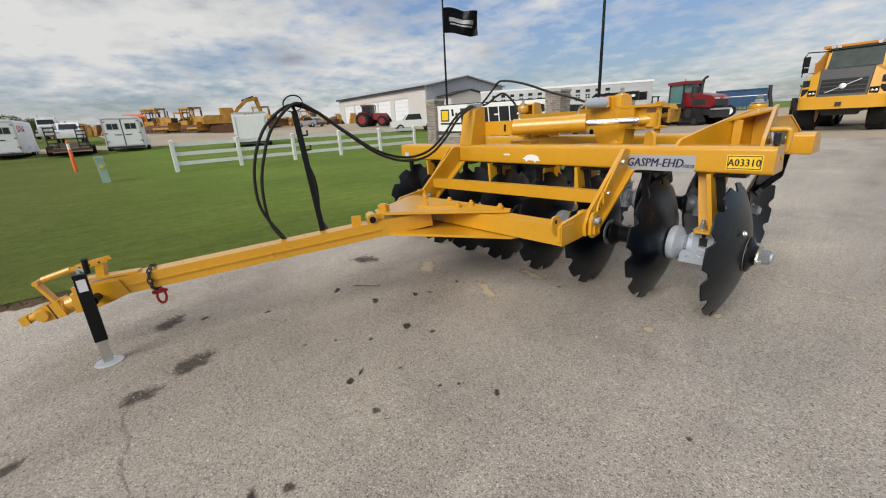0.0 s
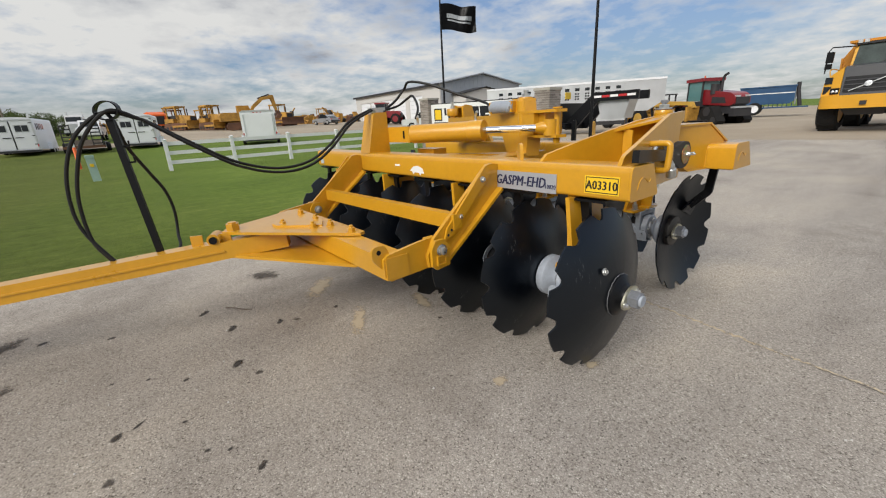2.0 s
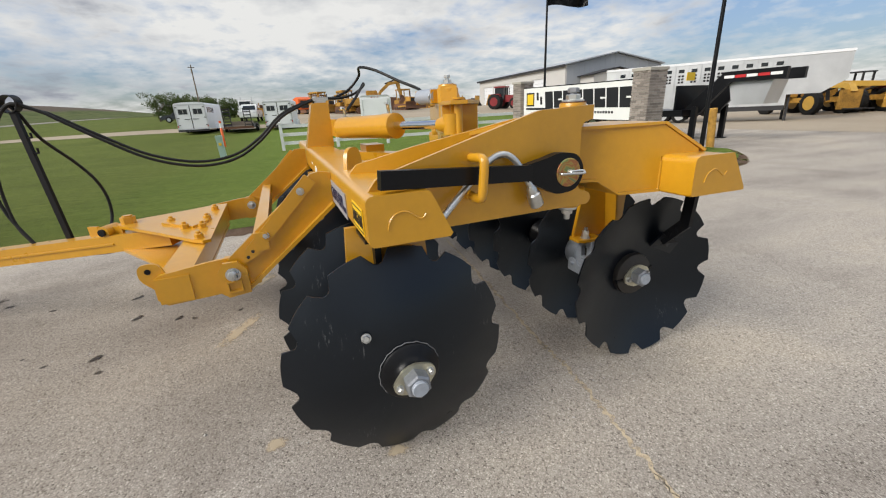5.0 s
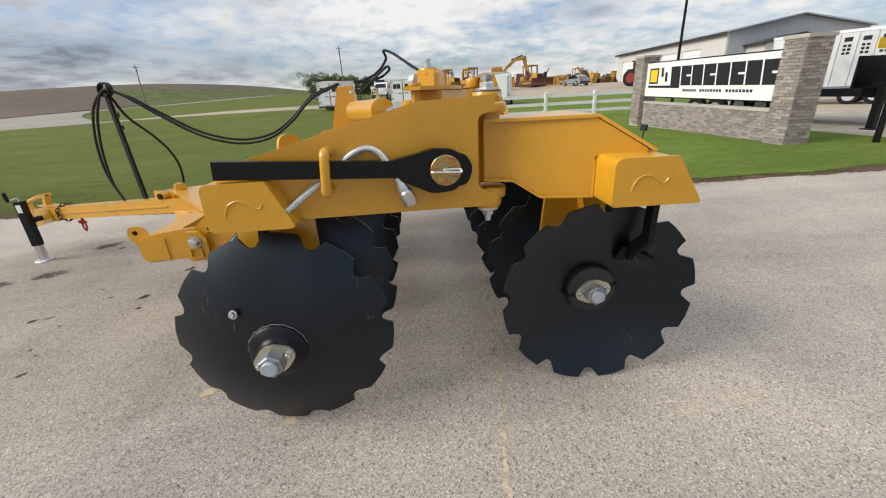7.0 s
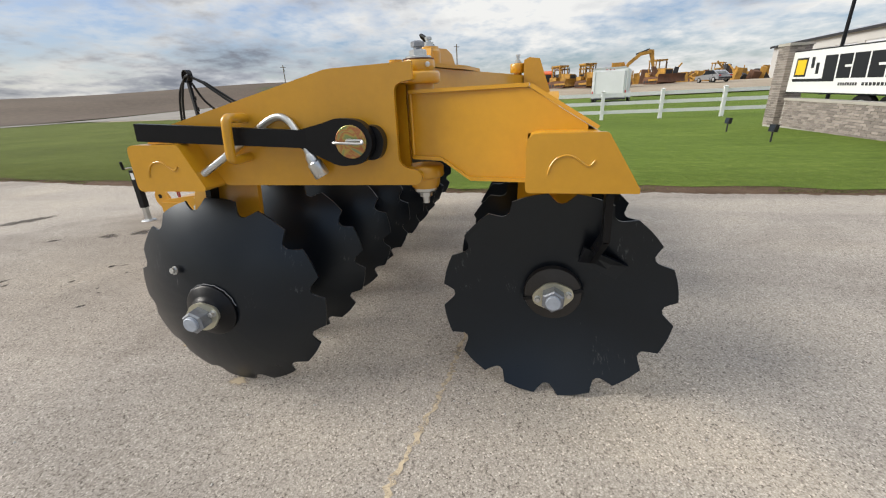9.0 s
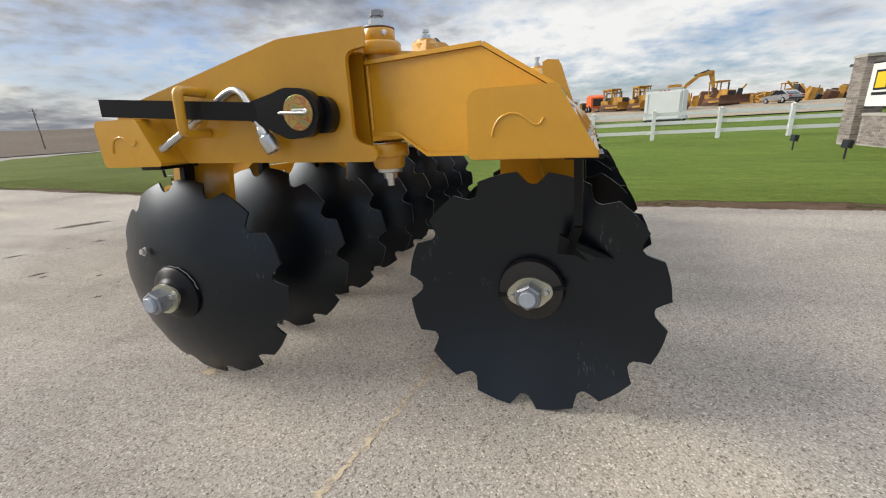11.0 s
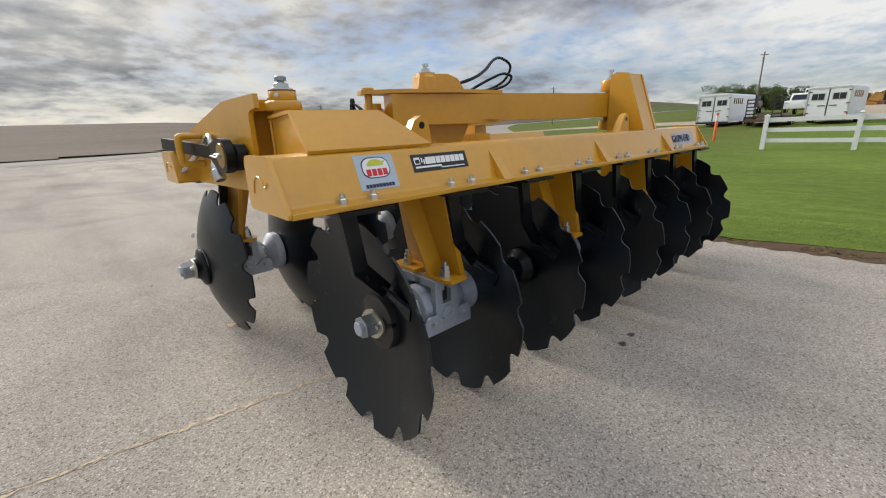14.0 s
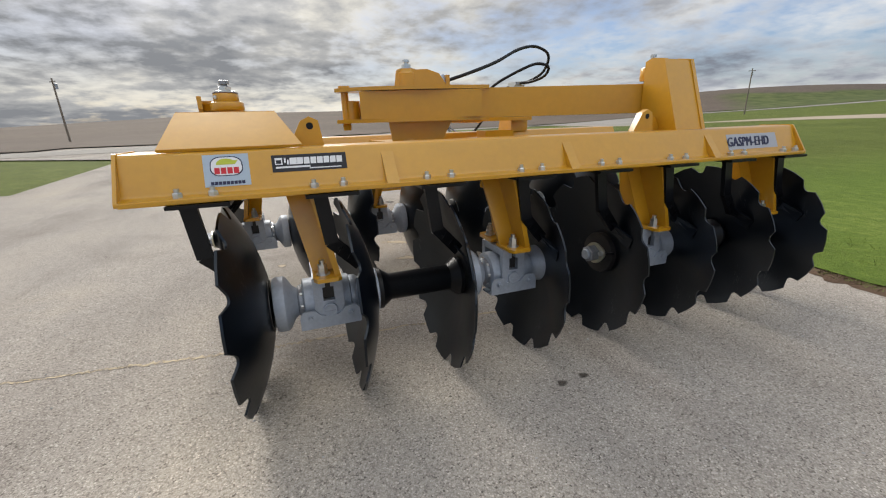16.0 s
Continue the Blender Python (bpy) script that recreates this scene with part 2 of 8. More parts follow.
def asphalt_material():
    m, nt, b, pos = surface("chip_seal_asphalt")
    vor = node(nt, "ShaderNodeTexVoronoi", {"Vector": pos, "Scale": 160.0})
    chips = node(nt, "ShaderNodeSeparateColor", {"Color": vor.outputs["Color"]}).outputs[0]
    col = ramp(nt, chips, [(0.0, (0.15, 0.133, 0.116)), (0.04, (0.24, 0.217, 0.192)), (0.16, (0.350, 0.319, 0.281)), (0.5, (0.412, 0.378, 0.336)), (0.88, (0.455, 0.418, 0.373)), (1.0, (0.62, 0.58, 0.52))])
    gap = ramp(nt, vor.outputs["Distance"], [(0.35, (1.02, 1.02, 1.02)), (0.8, (0.74, 0.73, 0.715))])
    col = node(nt, "ShaderNodeMix", {"Factor": 1.0, 6: col, 7: gap}, data_type="RGBA", blend_type="MULTIPLY").outputs[2]
    grit = node(nt, "ShaderNodeTexNoise", {"Vector": pos, "Scale": 60.0, "Detail": 6.0, "Roughness": 0.75}).outputs["Fac"]
    gtone = ramp(nt, grit, [(0.32, (0.88, 0.875, 0.87)), (0.5, (1.0, 1.0, 1.0)), (0.68, (1.08, 1.075, 1.07))])
    col = node(nt, "ShaderNodeMix", {"Factor": 1.0, 6: col, 7: gtone}, data_type="RGBA", blend_type="MULTIPLY").outputs[2]
    broad = node(nt, "ShaderNodeTexNoise", {"Vector": pos, "Scale": 0.42, "Detail": 8.0, "Roughness": 0.64, "Distortion": 0.6}).outputs["Fac"]
    tone = ramp(nt, broad, [(0.30, (0.74, 0.725, 0.715)), (0.47, (0.98, 0.975, 0.97)), (0.56, (1.04, 1.03, 1.01)), (0.70, (1.17, 1.13, 1.06))])
    col = node(nt, "ShaderNodeMix", {"Factor": 1.0, 6: col, 7: tone}, data_type="RGBA", blend_type="MULTIPLY").outputs[2]
    long = node(nt, "ShaderNodeMapping", {"Vector": pos, "Scale": (0.9, 0.12, 1)}).outputs[0]
    streak = node(nt, "ShaderNodeTexNoise", {"Vector": long, "Scale": 1.3, "Detail": 5.0, "Roughness": 0.6}).outputs["Fac"]
    tone2 = ramp(nt, streak, [(0.33, (0.82, 0.81, 0.81)), (0.5, (1.0, 1.0, 1.0)), (0.66, (1.08, 1.07, 1.05))])
    col = node(nt, "ShaderNodeMix", {"Factor": 1.0, 6: col, 7: tone2}, data_type="RGBA", blend_type="MULTIPLY").outputs[2]
    # a darker, greyer stretch round the tongue, its rim broken up by noise
    spot = node(nt, "ShaderNodeVectorMath", {0: pos, 1: (1.9, 2.1, 0.0)}, operation="SUBTRACT").outputs[0]
    spot = node(nt, "ShaderNodeVectorMath", {0: spot, 1: (0.55, 0.62, 0.0)}, operation="MULTIPLY").outputs[0]
    far = node(nt, "ShaderNodeVectorMath", {0: spot}, operation="LENGTH").outputs["Value"]
    far = node(nt, "ShaderNodeMath", {0: broad, 1: 1.3, 2: far}, operation="MULTIPLY_ADD").outputs[0]
    near = node(nt, "ShaderNodeMapRange", {"Value": far, "From Min": 0.0, "From Max": 2.5, "To Min": 0.0, "To Max": 1.0}).outputs[0]
    worn = ramp(nt, near, [(0.36, (0.77, 0.75, 0.725)), (0.52, (0.84, 0.825, 0.805)), (0.74, (1, 1, 1))])
    col = node(nt, "ShaderNodeMix", {"Factor": 1.0, 6: col, 7: worn}, data_type="RGBA", blend_type="MULTIPLY").outputs[2]
    # slightly darker towards -x, with an uneven border
    x_tone = node(nt, "ShaderNodeSeparateXYZ", {"Vector": pos}).outputs["X"]
    x_tone = node(nt, "ShaderNodeMath", {0: broad, 1: 1.2, 2: x_tone}, operation="MULTIPLY_ADD").outputs[0]
    x_tone = node(nt, "ShaderNodeMapRange", {"Value": x_tone, "From Min": 0.25, "From Max": 1.0, "To Min": 0.0, "To Max": 1.0}).outputs[0]
    x_tone = ramp(nt, x_tone, [(0.0, (0.90, 0.90, 0.905)), (1.0, (1.03, 1.03, 1.03))])
    col = node(nt, "ShaderNodeMix", {"Factor": 1.0, 6: col, 7: x_tone}, data_type="RGBA", blend_type="MULTIPLY").outputs[2]
    nt.links.new(col, b.inputs["Base Color"])
    b.inputs["Roughness"].default_value = 0.95
    b.inputs["Specular IOR Level"].default_value = 0.12
    bp = node(nt, "ShaderNodeBump", {"Height": vor.outputs["Distance"], "Strength": 0.26, "Distance": 0.0035}, invert=True)
    nt.links.new(bp.outputs[0], b.inputs["Normal"])
    return m


def ground_material(name, stops, scale, fine=8.0, rough=0.95):
    m, nt, b, pos = surface(name)
    a = node(nt, "ShaderNodeTexNoise", {"Vector": pos, "Scale": scale, "Detail": 8.0, "Roughness": 0.65, "Distortion": 0.3}).outputs["Fac"]
    c = node(nt, "ShaderNodeTexNoise", {"Vector": pos, "Scale": fine, "Detail": 6.0, "Roughness": 0.7}).outputs["Fac"]
    f = node(nt, "ShaderNodeMix", {"Factor": 0.5, 2: a, 3: c}).outputs[0]
    nt.links.new(ramp(nt, f, stops), b.inputs["Base Color"])
    b.inputs["Roughness"].default_value = rough
    b.inputs["Specular IOR Level"].default_value = 0.2
    bp = node(nt, "ShaderNodeBump", {"Height": c, "Strength": 0.4, "Distance": 0.03})
    nt.links.new(bp.outputs[0], b.inputs["Normal"])
    return m


ASPHALT = asphalt_material()


def lawn_material():
    """Mown grass: tufts, mowing streaks along y and broad dry patches."""
    m, nt, b, pos = surface("lawn_grass")
    broad = node(nt, "ShaderNodeTexNoise", {"Vector": pos, "Scale": 0.22, "Detail": 6.0, "Roughness": 0.6}).outputs["Fac"]
    long = node(nt, "ShaderNodeMapping", {"Vector": pos, "Scale": (1.6, 0.35, 1)}).outputs[0]
    streak = node(nt, "ShaderNodeTexNoise", {"Vector": long, "Scale": 2.2, "Detail": 7.0, "Roughness": 0.7, "Distortion": 0.5}).outputs["Fac"]
    tuft = node(nt, "ShaderNodeTexNoise", {"Vector": pos, "Scale": 38.0, "Detail": 5.0, "Roughness": 0.8}).outputs["Fac"]
    f = node(nt, "ShaderNodeMix", {"Factor": 0.5, 2: broad, 3: streak}).outputs[0]
    clump = node(nt, "ShaderNodeTexNoise", {"Vector": pos, "Scale": 6.5, "Detail": 6.0, "Roughness": 0.75}).outputs["Fac"]
    f = node(nt, "ShaderNodeMix", {"Factor": 0.40, 2: f, 3: clump}).outputs[0]
    f = node(nt, "ShaderNodeMix", {"Factor": 0.36, 2: f, 3: tuft}).outputs[0]
    along = node(nt, "ShaderNodeMath", {0: broad, 1: 5.0, 2: node(nt, "ShaderNodeSeparateXYZ", {"Vector": pos}).outputs["Y"]}, operation="MULTIPLY_ADD").outputs[0]
    along = node(nt, "ShaderNodeMapRange", {"Value": along, "From Min": 2.0, "From Max": 6.5, "To Min": 0.0, "To Max": 1.0}).outputs[0]
    along = ramp(nt, along, [(0.0, (1.20, 1.32, 1.05)), (1.0, (1.0, 0.93, 0.92))])
    col = ramp(nt, f, [(0.35, (0.030, 0.045, 0.010)), (0.45, (0.074, 0.103, 0.020)), (0.54, (0.118, 0.154, 0.032)), (0.65, (0.22, 0.232, 0.074))])
    col = node(nt, "ShaderNodeMix", {"Factor": 1.0, 6: col, 7: along}, data_type="RGBA", blend_type="MULTIPLY").outputs[2]
    nt.links.new(col, b.inputs["Base Color"])
    b.inputs["Roughness"].default_value = 0.95
    b.inputs["Specular IOR Level"].default_value = 0.15
    bp = node(nt, "ShaderNodeBump", {"Height": tuft, "Strength": 0.6, "Distance": 0.04})
    nt.links.new(bp.outputs[0], b.inputs["Normal"])
    return m


LAWN = lawn_material()
BLADE = ground_material("grass_blade", [(0.3, (0.085, 0.112, 0.024)), (0.5, (0.140, 0.170, 0.042)), (0.7, (0.23, 0.225, 0.085))], 0.6, 9.0)
SOIL = ground_material("bare_soil", [(0.35, (0.07, 0.042, 0.026)), (0.6, (0.13, 0.085, 0.055))], 3.0, 40.0)
FIELD = ground_material("harvested_field", [(0.35, (0.088, 0.069, 0.054)), (0.55, (0.135, 0.106, 0.082)), (0.7, (0.185, 0.15, 0.108))], 0.02, 0.9)


def grass_on_field(m):
    """Part of the slope lies under grass, with a soft uneven border."""
    nt = m.node_tree
    b = nt.nodes["Principled BSDF"]
    base = b.inputs["Base Color"].links[0].from_socket
    pos = node(nt, "ShaderNodeTexCoord").outputs["Object"]
    p = node(nt, "ShaderNodeSeparateXYZ", {"Vector": pos})
    wob = node(nt, "ShaderNodeTexNoise", {"Vector": pos, "Scale": 0.03, "Detail": 5.0}).outputs["Fac"]
    ratio = node(nt, "ShaderNodeMath", {0: p.outputs["Y"], 1: p.outputs["X"]}, operation="DIVIDE").outputs[0]
    ratio = node(nt, "ShaderNodeMath", {0: wob, 1: 0.16, 2: ratio}, operation="MULTIPLY_ADD").outputs[0]
    edge = node(nt, "ShaderNodeMapRange", {"Value": ratio, "From Min": 0.66, "From Max": 0.74, "To Min": 1.0, "To Max": 0.0}).outputs[0]
    near = node(nt, "ShaderNodeMapRange", {"Value": p.outputs["X"], "From Min": 20.0, "From Max": 40.0, "To Min": 0.0, "To Max": 1.0}).outputs[0]
    up = node(nt, "ShaderNodeMath", {0: wob, 1: 4.0, 2: p.outputs["Z"]}, operation="MULTIPLY_ADD").outputs[0]
    low = node(nt, "ShaderNodeMapRange", {"Value": up, "From Min": 11.2, "From Max": 12.4, "To Min": 1.0, "To Max": 0.0}).outputs[0]
    f = node(nt, "ShaderNodeMath", {0: edge, 1: low}, operation="MULTIPLY").outputs[0]
    f = node(nt, "ShaderNodeMath", {0: f, 1: near}, operation="MULTIPLY").outputs[0]
    fine = node(nt, "ShaderNodeTexNoise", {"Vector": pos, "Scale": 0.25, "Detail": 6.0}).outputs["Fac"]
    green = ramp(nt, fine, [(0.35, (0.062, 0.085, 0.024)), (0.65, (0.115, 0.13, 0.045))])
    nt.links.new(node(nt, "ShaderNodeMix", {"Factor": f, 6: base, 7: green}, data_type="RGBA").outputs[2], b.inputs["Base Color"])


grass_on_field(FIELD)
GRAVEL = ground_material("yard_gravel", [(0.35, (0.29, 0.24, 0.18)), (0.6, (0.40, 0.34, 0.26))], 0.15, 12.0)
ROADTOP = ground_material("pale_road", [(0.35, (0.235, 0.22, 0.195)), (0.6, (0.31, 0.29, 0.26))], 0.1, 10.0)
LEAF = ground_material("leaf", [(0.3, (0.022, 0.042, 0.012)), (0.5, (0.05, 0.075, 0.02)), (0.7, (0.10, 0.10, 0.03))], 0.5, 3.0)


def stain_material(name, col, strength, ragged=2.4):
    """A stain that soaks into the paving and thins out towards its rim."""
    m, nt, b, pos = surface(name)
    uvw = node(nt, "ShaderNodeTexCoord").outputs["Generated"]
    c = node(nt, "ShaderNodeVectorMath", {0: uvw, 1: (0.5, 0.5, 0.5)}, operation="SUBTRACT").outputs[0]
    c = node(nt, "ShaderNodeVectorMath", {0: c, 1: (2, 2, 0)}, operation="MULTIPLY").outputs[0]
    d = node(nt, "ShaderNodeVectorMath", {0: c}, operation="LENGTH").outputs["Value"]
    n = node(nt, "ShaderNodeTexNoise", {"Vector": pos, "Scale": 11.0, "Detail": 9.0, "Roughness": 0.75}).outputs["Fac"]
    s = node(nt, "ShaderNodeMath", {0: d, 1: node(nt, "ShaderNodeMath", {0: n, 1: ragged}, operation="MULTIPLY").outputs[0]}, operation="ADD").outputs[0]
    a = node(nt, "ShaderNodeMapRange", {"Value": s, "From Min": 0.55 * ragged + 0.25, "From Max": 0.55 * ragged + 0.63, "To Min": strength, "To Max": 0.0}).outputs[0]
    b.inputs["Base Color"].default_value = (*col, 1)
    b.inputs["Roughness"].default_value = 0.8
    nt.links.new(a, b.inputs["Alpha"])
    return m


OIL = stain_material("damp_stain", (0.06, 0.047, 0.036), 0.7)
SPOT = stain_material("oil_drip", (0.035, 0.028, 0.022), 0.92, 1.2)
CRACK = mat("crack_dirt", (0.17, 0.15, 0.13), 0.95, var=0.3, bump=0)
SAND = stain_material("sand_stain", (0.56, 0.46, 0.32), 0.75)


def seam_material():
    """Sandy filler that is missing in places."""
    m, nt, b, pos = surface("seam_filler")
    n = node(nt, "ShaderNodeTexNoise", {"Vector": pos, "Scale": 22.0, "Detail": 6.0, "Roughness": 0.7}).outputs["Fac"]
    a = node(nt, "ShaderNodeMapRange", {"Value": n, "From Min": 0.34, "From Max": 0.54, "To Min": 0.0, "To Max": 0.8}).outputs[0]
    b.inputs["Base Color"].default_value = (0.64, 0.53, 0.37, 1)
    b.inputs["Roughness"].default_value = 0.95
    b.inputs["Specular IOR Level"].default_value = 0.1
    nt.links.new(a, b.inputs["Alpha"])
    return m


SEAM = seam_material()


# ---- mesh helpers ----
def finish(name, bm, material, bevel=0.0, smooth=True):
    if bevel:
        sharp = [e for e in bm.edges if len(e.link_faces) == 2 and e.calc_face_angle(0) > 0.5]
        if sharp:
            bmesh.ops.bevel(bm, geom=sharp, offset=bevel, segments=2, profile=0.6, affect="EDGES", clamp_overlap=True)
    bmesh.ops.recalc_face_normals(bm, faces=bm.faces)
    me = bpy.data.meshes.new(name)
    bm.to_mesh(me)
    bm.free()
    if smooth:
        me.polygons.foreach_set("use_smooth", [True] * len(me.polygons))
        me.set_sharp_from_angle(angle=radians(38))
    me.materials.append(material)
    return me


def standing(ob):
    """Where an object stands in the world, from its own matrices."""
    m = ob.matrix_basis
    return standing(ob.parent) @ ob.matrix_parent_inverse @ m if ob.parent else m


def under(ob, parent):
    ob.parent = parent
    ob.matrix_parent_inverse = standing(parent).inverted()
    return ob


def part(name, bm, material, parent, label="", bevel=0.0):
    """One mesh object in world coordinates under a thing or a part."""
    ob = new(name, finish(name, bm, material, bevel))
    if parent:
        under(ob, parent)
    return tagged(ob, label)


def thing(name, place, label, category, group="", kind=""):
    ob = new(name)
    ob.empty_display_size = 0.2
    ob.matrix_world = place if isinstance(place, Matrix) else Matrix.Translation(place)
    ob.matrix_basis = ob.matrix_world
    bpy.context.view_layer.update()
    return tagged(ob, label, category, group, kind)


def single(name, bm, material, label, category, group="", kind="", bevel=0.0):
    ob = new(name, finish(name, bm, material, bevel))
    return tagged(ob, label, category, group, kind)


def prism(bm, poly, d):
    """A plate: the outline poly (3D points) pushed along d."""
    a = [bm.verts.new(Vector(p)) for p in poly]
    b = [bm.verts.new(Vector(p) + Vector(d)) for p in poly]
    n = len(poly)
    bm.faces.new(a[::-1])
    bm.faces.new(b)
    for i in range(n):
        bm.faces.new((a[i], a[(i + 1) % n], b[(i + 1) % n], b[i]))
    return bm


def soft(poly, radii, n=4):
    """The outline poly (2D points) with its corners rounded by the given radii."""
    out, k = [], len(poly)
    for i, (p, r) in enumerate(zip(poly, radii)):
        p, a, b = Vector(p), Vector(poly[i - 1]), Vector(poly[(i + 1) % k])
        u, w = a - p, b - p
        r = min(r, u.length * 0.48, w.length * 0.48)
        if r <= 0:
            out.append(tuple(p))
            continue
        p0, p1 = p + u.normalized() * r, p + w.normalized() * r
        for j in range(n + 1):
            t = j / n
            out.append(tuple(p0 * (1 - t) ** 2 + p * 2 * t * (1 - t) + p1 * t * t))
    return out


def yz(bm, poly, x0, x1):
    return prism(bm, [(x0, y, z) for y, z in poly], (x1 - x0, 0, 0))


def xz(bm, poly, y0, y1):
    return prism(bm, [(x, y0, z) for x, z in poly], (0, y1 - y0, 0))


def xy(bm, poly, z0, z1):
    return prism(bm, [(x, y, z0) for x, y in poly], (0, 0, z1 - z0))


def box(bm, x0, x1, y0, y1, z0, z1):
    return xy(bm, [(x0, y0), (x1, y0), (x1, y1), (x0, y1)], z0, z1)


def bar(bm, p0, p1, w, h, up=(0, 0, 1), taper=1.0):
    """A box along p0-p1, w wide and h high about that line."""
    p0, p1, up = Vector(p0), Vector(p1), Vector(up)
    d = (p1 - p0).normalized()
    s = d.cross(up).normalized() * (w / 2)
    t = s.cross(d).normalized() * (h / 2)
    q = [p0 + s + t, p0 - s + t, p0 - s - t, p0 + s - t]
    r = [p1 + (s + t) * taper, p1 + (t - s) * taper, p1 - (s + t) * taper, p1 + (s - t) * taper]
    a, b = [bm.verts.new(k) for k in q], [bm.verts.new(k) for k in r]
    bm.faces.new(a[::-1]), bm.faces.new(b)
    for i in range(4):
        bm.faces.new((a[i], a[(i + 1) % 4], b[(i + 1) % 4], b[i]))
    return bm


def rod(bm, p0, p1, r0, r1=None, seg=20):
    p0, p1 = Vector(p0), Vector(p1)
    return lathe(bm, p0, (p1 - p0), [(0, r0), ((p1 - p0).length, r0 if r1 is None else r1)], seg)


def lathe(bm, origin, axis, profile, seg=24, caps=True):
    """Turned form: profile of (distance along the axis, radius)."""
    o, d = Vector(origin), Vector(axis).normalized()
    s = d.orthogonal().normalized()
    t = d.cross(s)
    rings = []
    for h, r in profile:
        rings.append([bm.verts.new(o + d * h + (s * math.cos(2 * math.pi * k / seg) + t * math.sin(2 * math.pi * k / seg)) * max(r, 1e-4)) for k in range(seg)])
    for a, b in zip(rings, rings[1:]):
        for k in range(seg):
            bm.faces.new((a[k], a[(k + 1) % seg], b[(k + 1) % seg], b[k]))
    if caps:
        bm.faces.new(rings[0][::-1]), bm.faces.new(rings[-1])
    return bm


def curve_points(pts, n=8):
    pts = [Vector(p) for p in pts]
    ext = [pts[0] * 2 - pts[1]] + pts + [pts[-1] * 2 - pts[-2]]
    out = []
    for a, b, c, d in zip(ext, ext[1:], ext[2:], ext[3:]):
        for k in range(n):
            t = k / n
            out.append(0.5 * ((2 * b) + (c - a) * t + (2 * a - 5 * b + 4 * c - d) * t * t + (3 * b - a - 3 * c + d) * t ** 3))
    return out + [pts[-1]]


def tube(bm, pts, r, seg=10, n=8):
    """A round tube swept along a smooth line through pts; n = 1 keeps the corners."""
    path = curve_points(pts, n) if n > 1 else [Vector(p) for p in pts]
    s = (path[1] - path[0]).orthogonal().normalized()
    rings = []
    for i, p in enumerate(path):
        d = (path[min(i + 1, len(path) - 1)] - path[max(i - 1, 0)]).normalized()
        s = (s - d * s.dot(d)).normalized()
        t = d.cross(s)
        rings.append([bm.verts.new(p + (s * math.cos(2 * math.pi * k / seg) + t * math.sin(2 * math.pi * k / seg)) * r) for k in range(seg)])
    for a, b in zip(rings, rings[1:]):
        for k in range(seg):
            bm.faces.new((a[k], a[(k + 1) % seg], b[(k + 1) % seg], b[k]))
    bm.faces.new(rings[0][::-1]), bm.faces.new(rings[-1])
    return bm


def bolt(bm, p, d, r=0.016, h=0.018, stud=0.0):
    """A hexagon head on a washer, its axis along d."""
    p, d = Vector(p), Vector(d).normalized()
    lathe(bm, p, d, [(0, r * 1.5), (0.004, r * 1.5)], 16)
    lathe(bm, p + d * 0.004, d, [(0, r * 1.12), (h, r * 1.12), (h + 0.003, r * 0.9)], 6)
    if stud:
        lathe(bm, p + d * h, d, [(0, r * 0.6), (stud, r * 0.6)], 12)
    return bm


def writing(name, body, size, m, material, parent, depth=0.0012, label="", wide=1.0, bold=0.0, slant=0.0):
    """Raised lettering, centred on the pose m and lying in its x-y plane."""
    cu = bpy.data.curves.new(name, "FONT")
    cu.body, cu.size, cu.extrude, cu.align_x, cu.align_y, cu.space_character = body, size, depth, "CENTER", "CENTER", 1.05
    cu.resolution_u, cu.shear = 2, slant
    tmp = new(name, cu)
    bpy.context.view_layer.update()
    me = bpy.data.meshes.new_from_object(tmp.evaluated_get(bpy.context.evaluated_depsgraph_get()))
    bpy.data.objects.remove(tmp)
    if bold:
        bm = bmesh.new()
        bm.from_mesh(me)
        first = bm.verts[:] + bm.edges[:] + bm.faces[:]
        for dx, dz in ((bold, 0.0002), (-bold, 0.0004)):
            more = bmesh.ops.duplicate(bm, geom=first)["geom"]
            bmesh.ops.translate(bm, verts=[v for v in more if isinstance(v, bmesh.types.BMVert)], vec=(dx, 0, dz))
        bm.to_mesh(me)
        bm.free()
    me.materials.clear()
    me.materials.append(material)
    ob = new(name, me)
    ob.matrix_basis = m @ Matrix.Diagonal((wide, 1, 1, 1))
    if parent:
        under(ob, parent)
    return tagged(ob, label)


def B():
    return bmesh.new()


# ---- disc harrow ----
harrow = thing("disc_harrow", (1.8, -0.4, 0), "yellow offset disc harrow with black notched discs, parked on asphalt", "disc harrow")
REAR = Matrix.Translation((0.2, -1.46, 0)) @ Matrix.Rotation(radians(-2.0), 4, "Z") @ Matrix.Translation((-0.2, 1.46, 0))
R_DISC, PITCH, Y_FRONT, Y_REAR = 0.445, 0.452, 0.0, -1.378


def rear(bm):
    bm.transform(REAR)
    return bm


def rpose(x, y, z, *a):
    return REAR @ pose(x, y, z, *a)


# beams
MARK = [(0.060, 1.008), (0.054, 1.030), (0.040, 1.050), (0.018, 1.060), (-0.004, 1.058), (-0.024, 1.046), (-0.040, 1.034), (-0.054, 1.032), (-0.066, 1.046)]


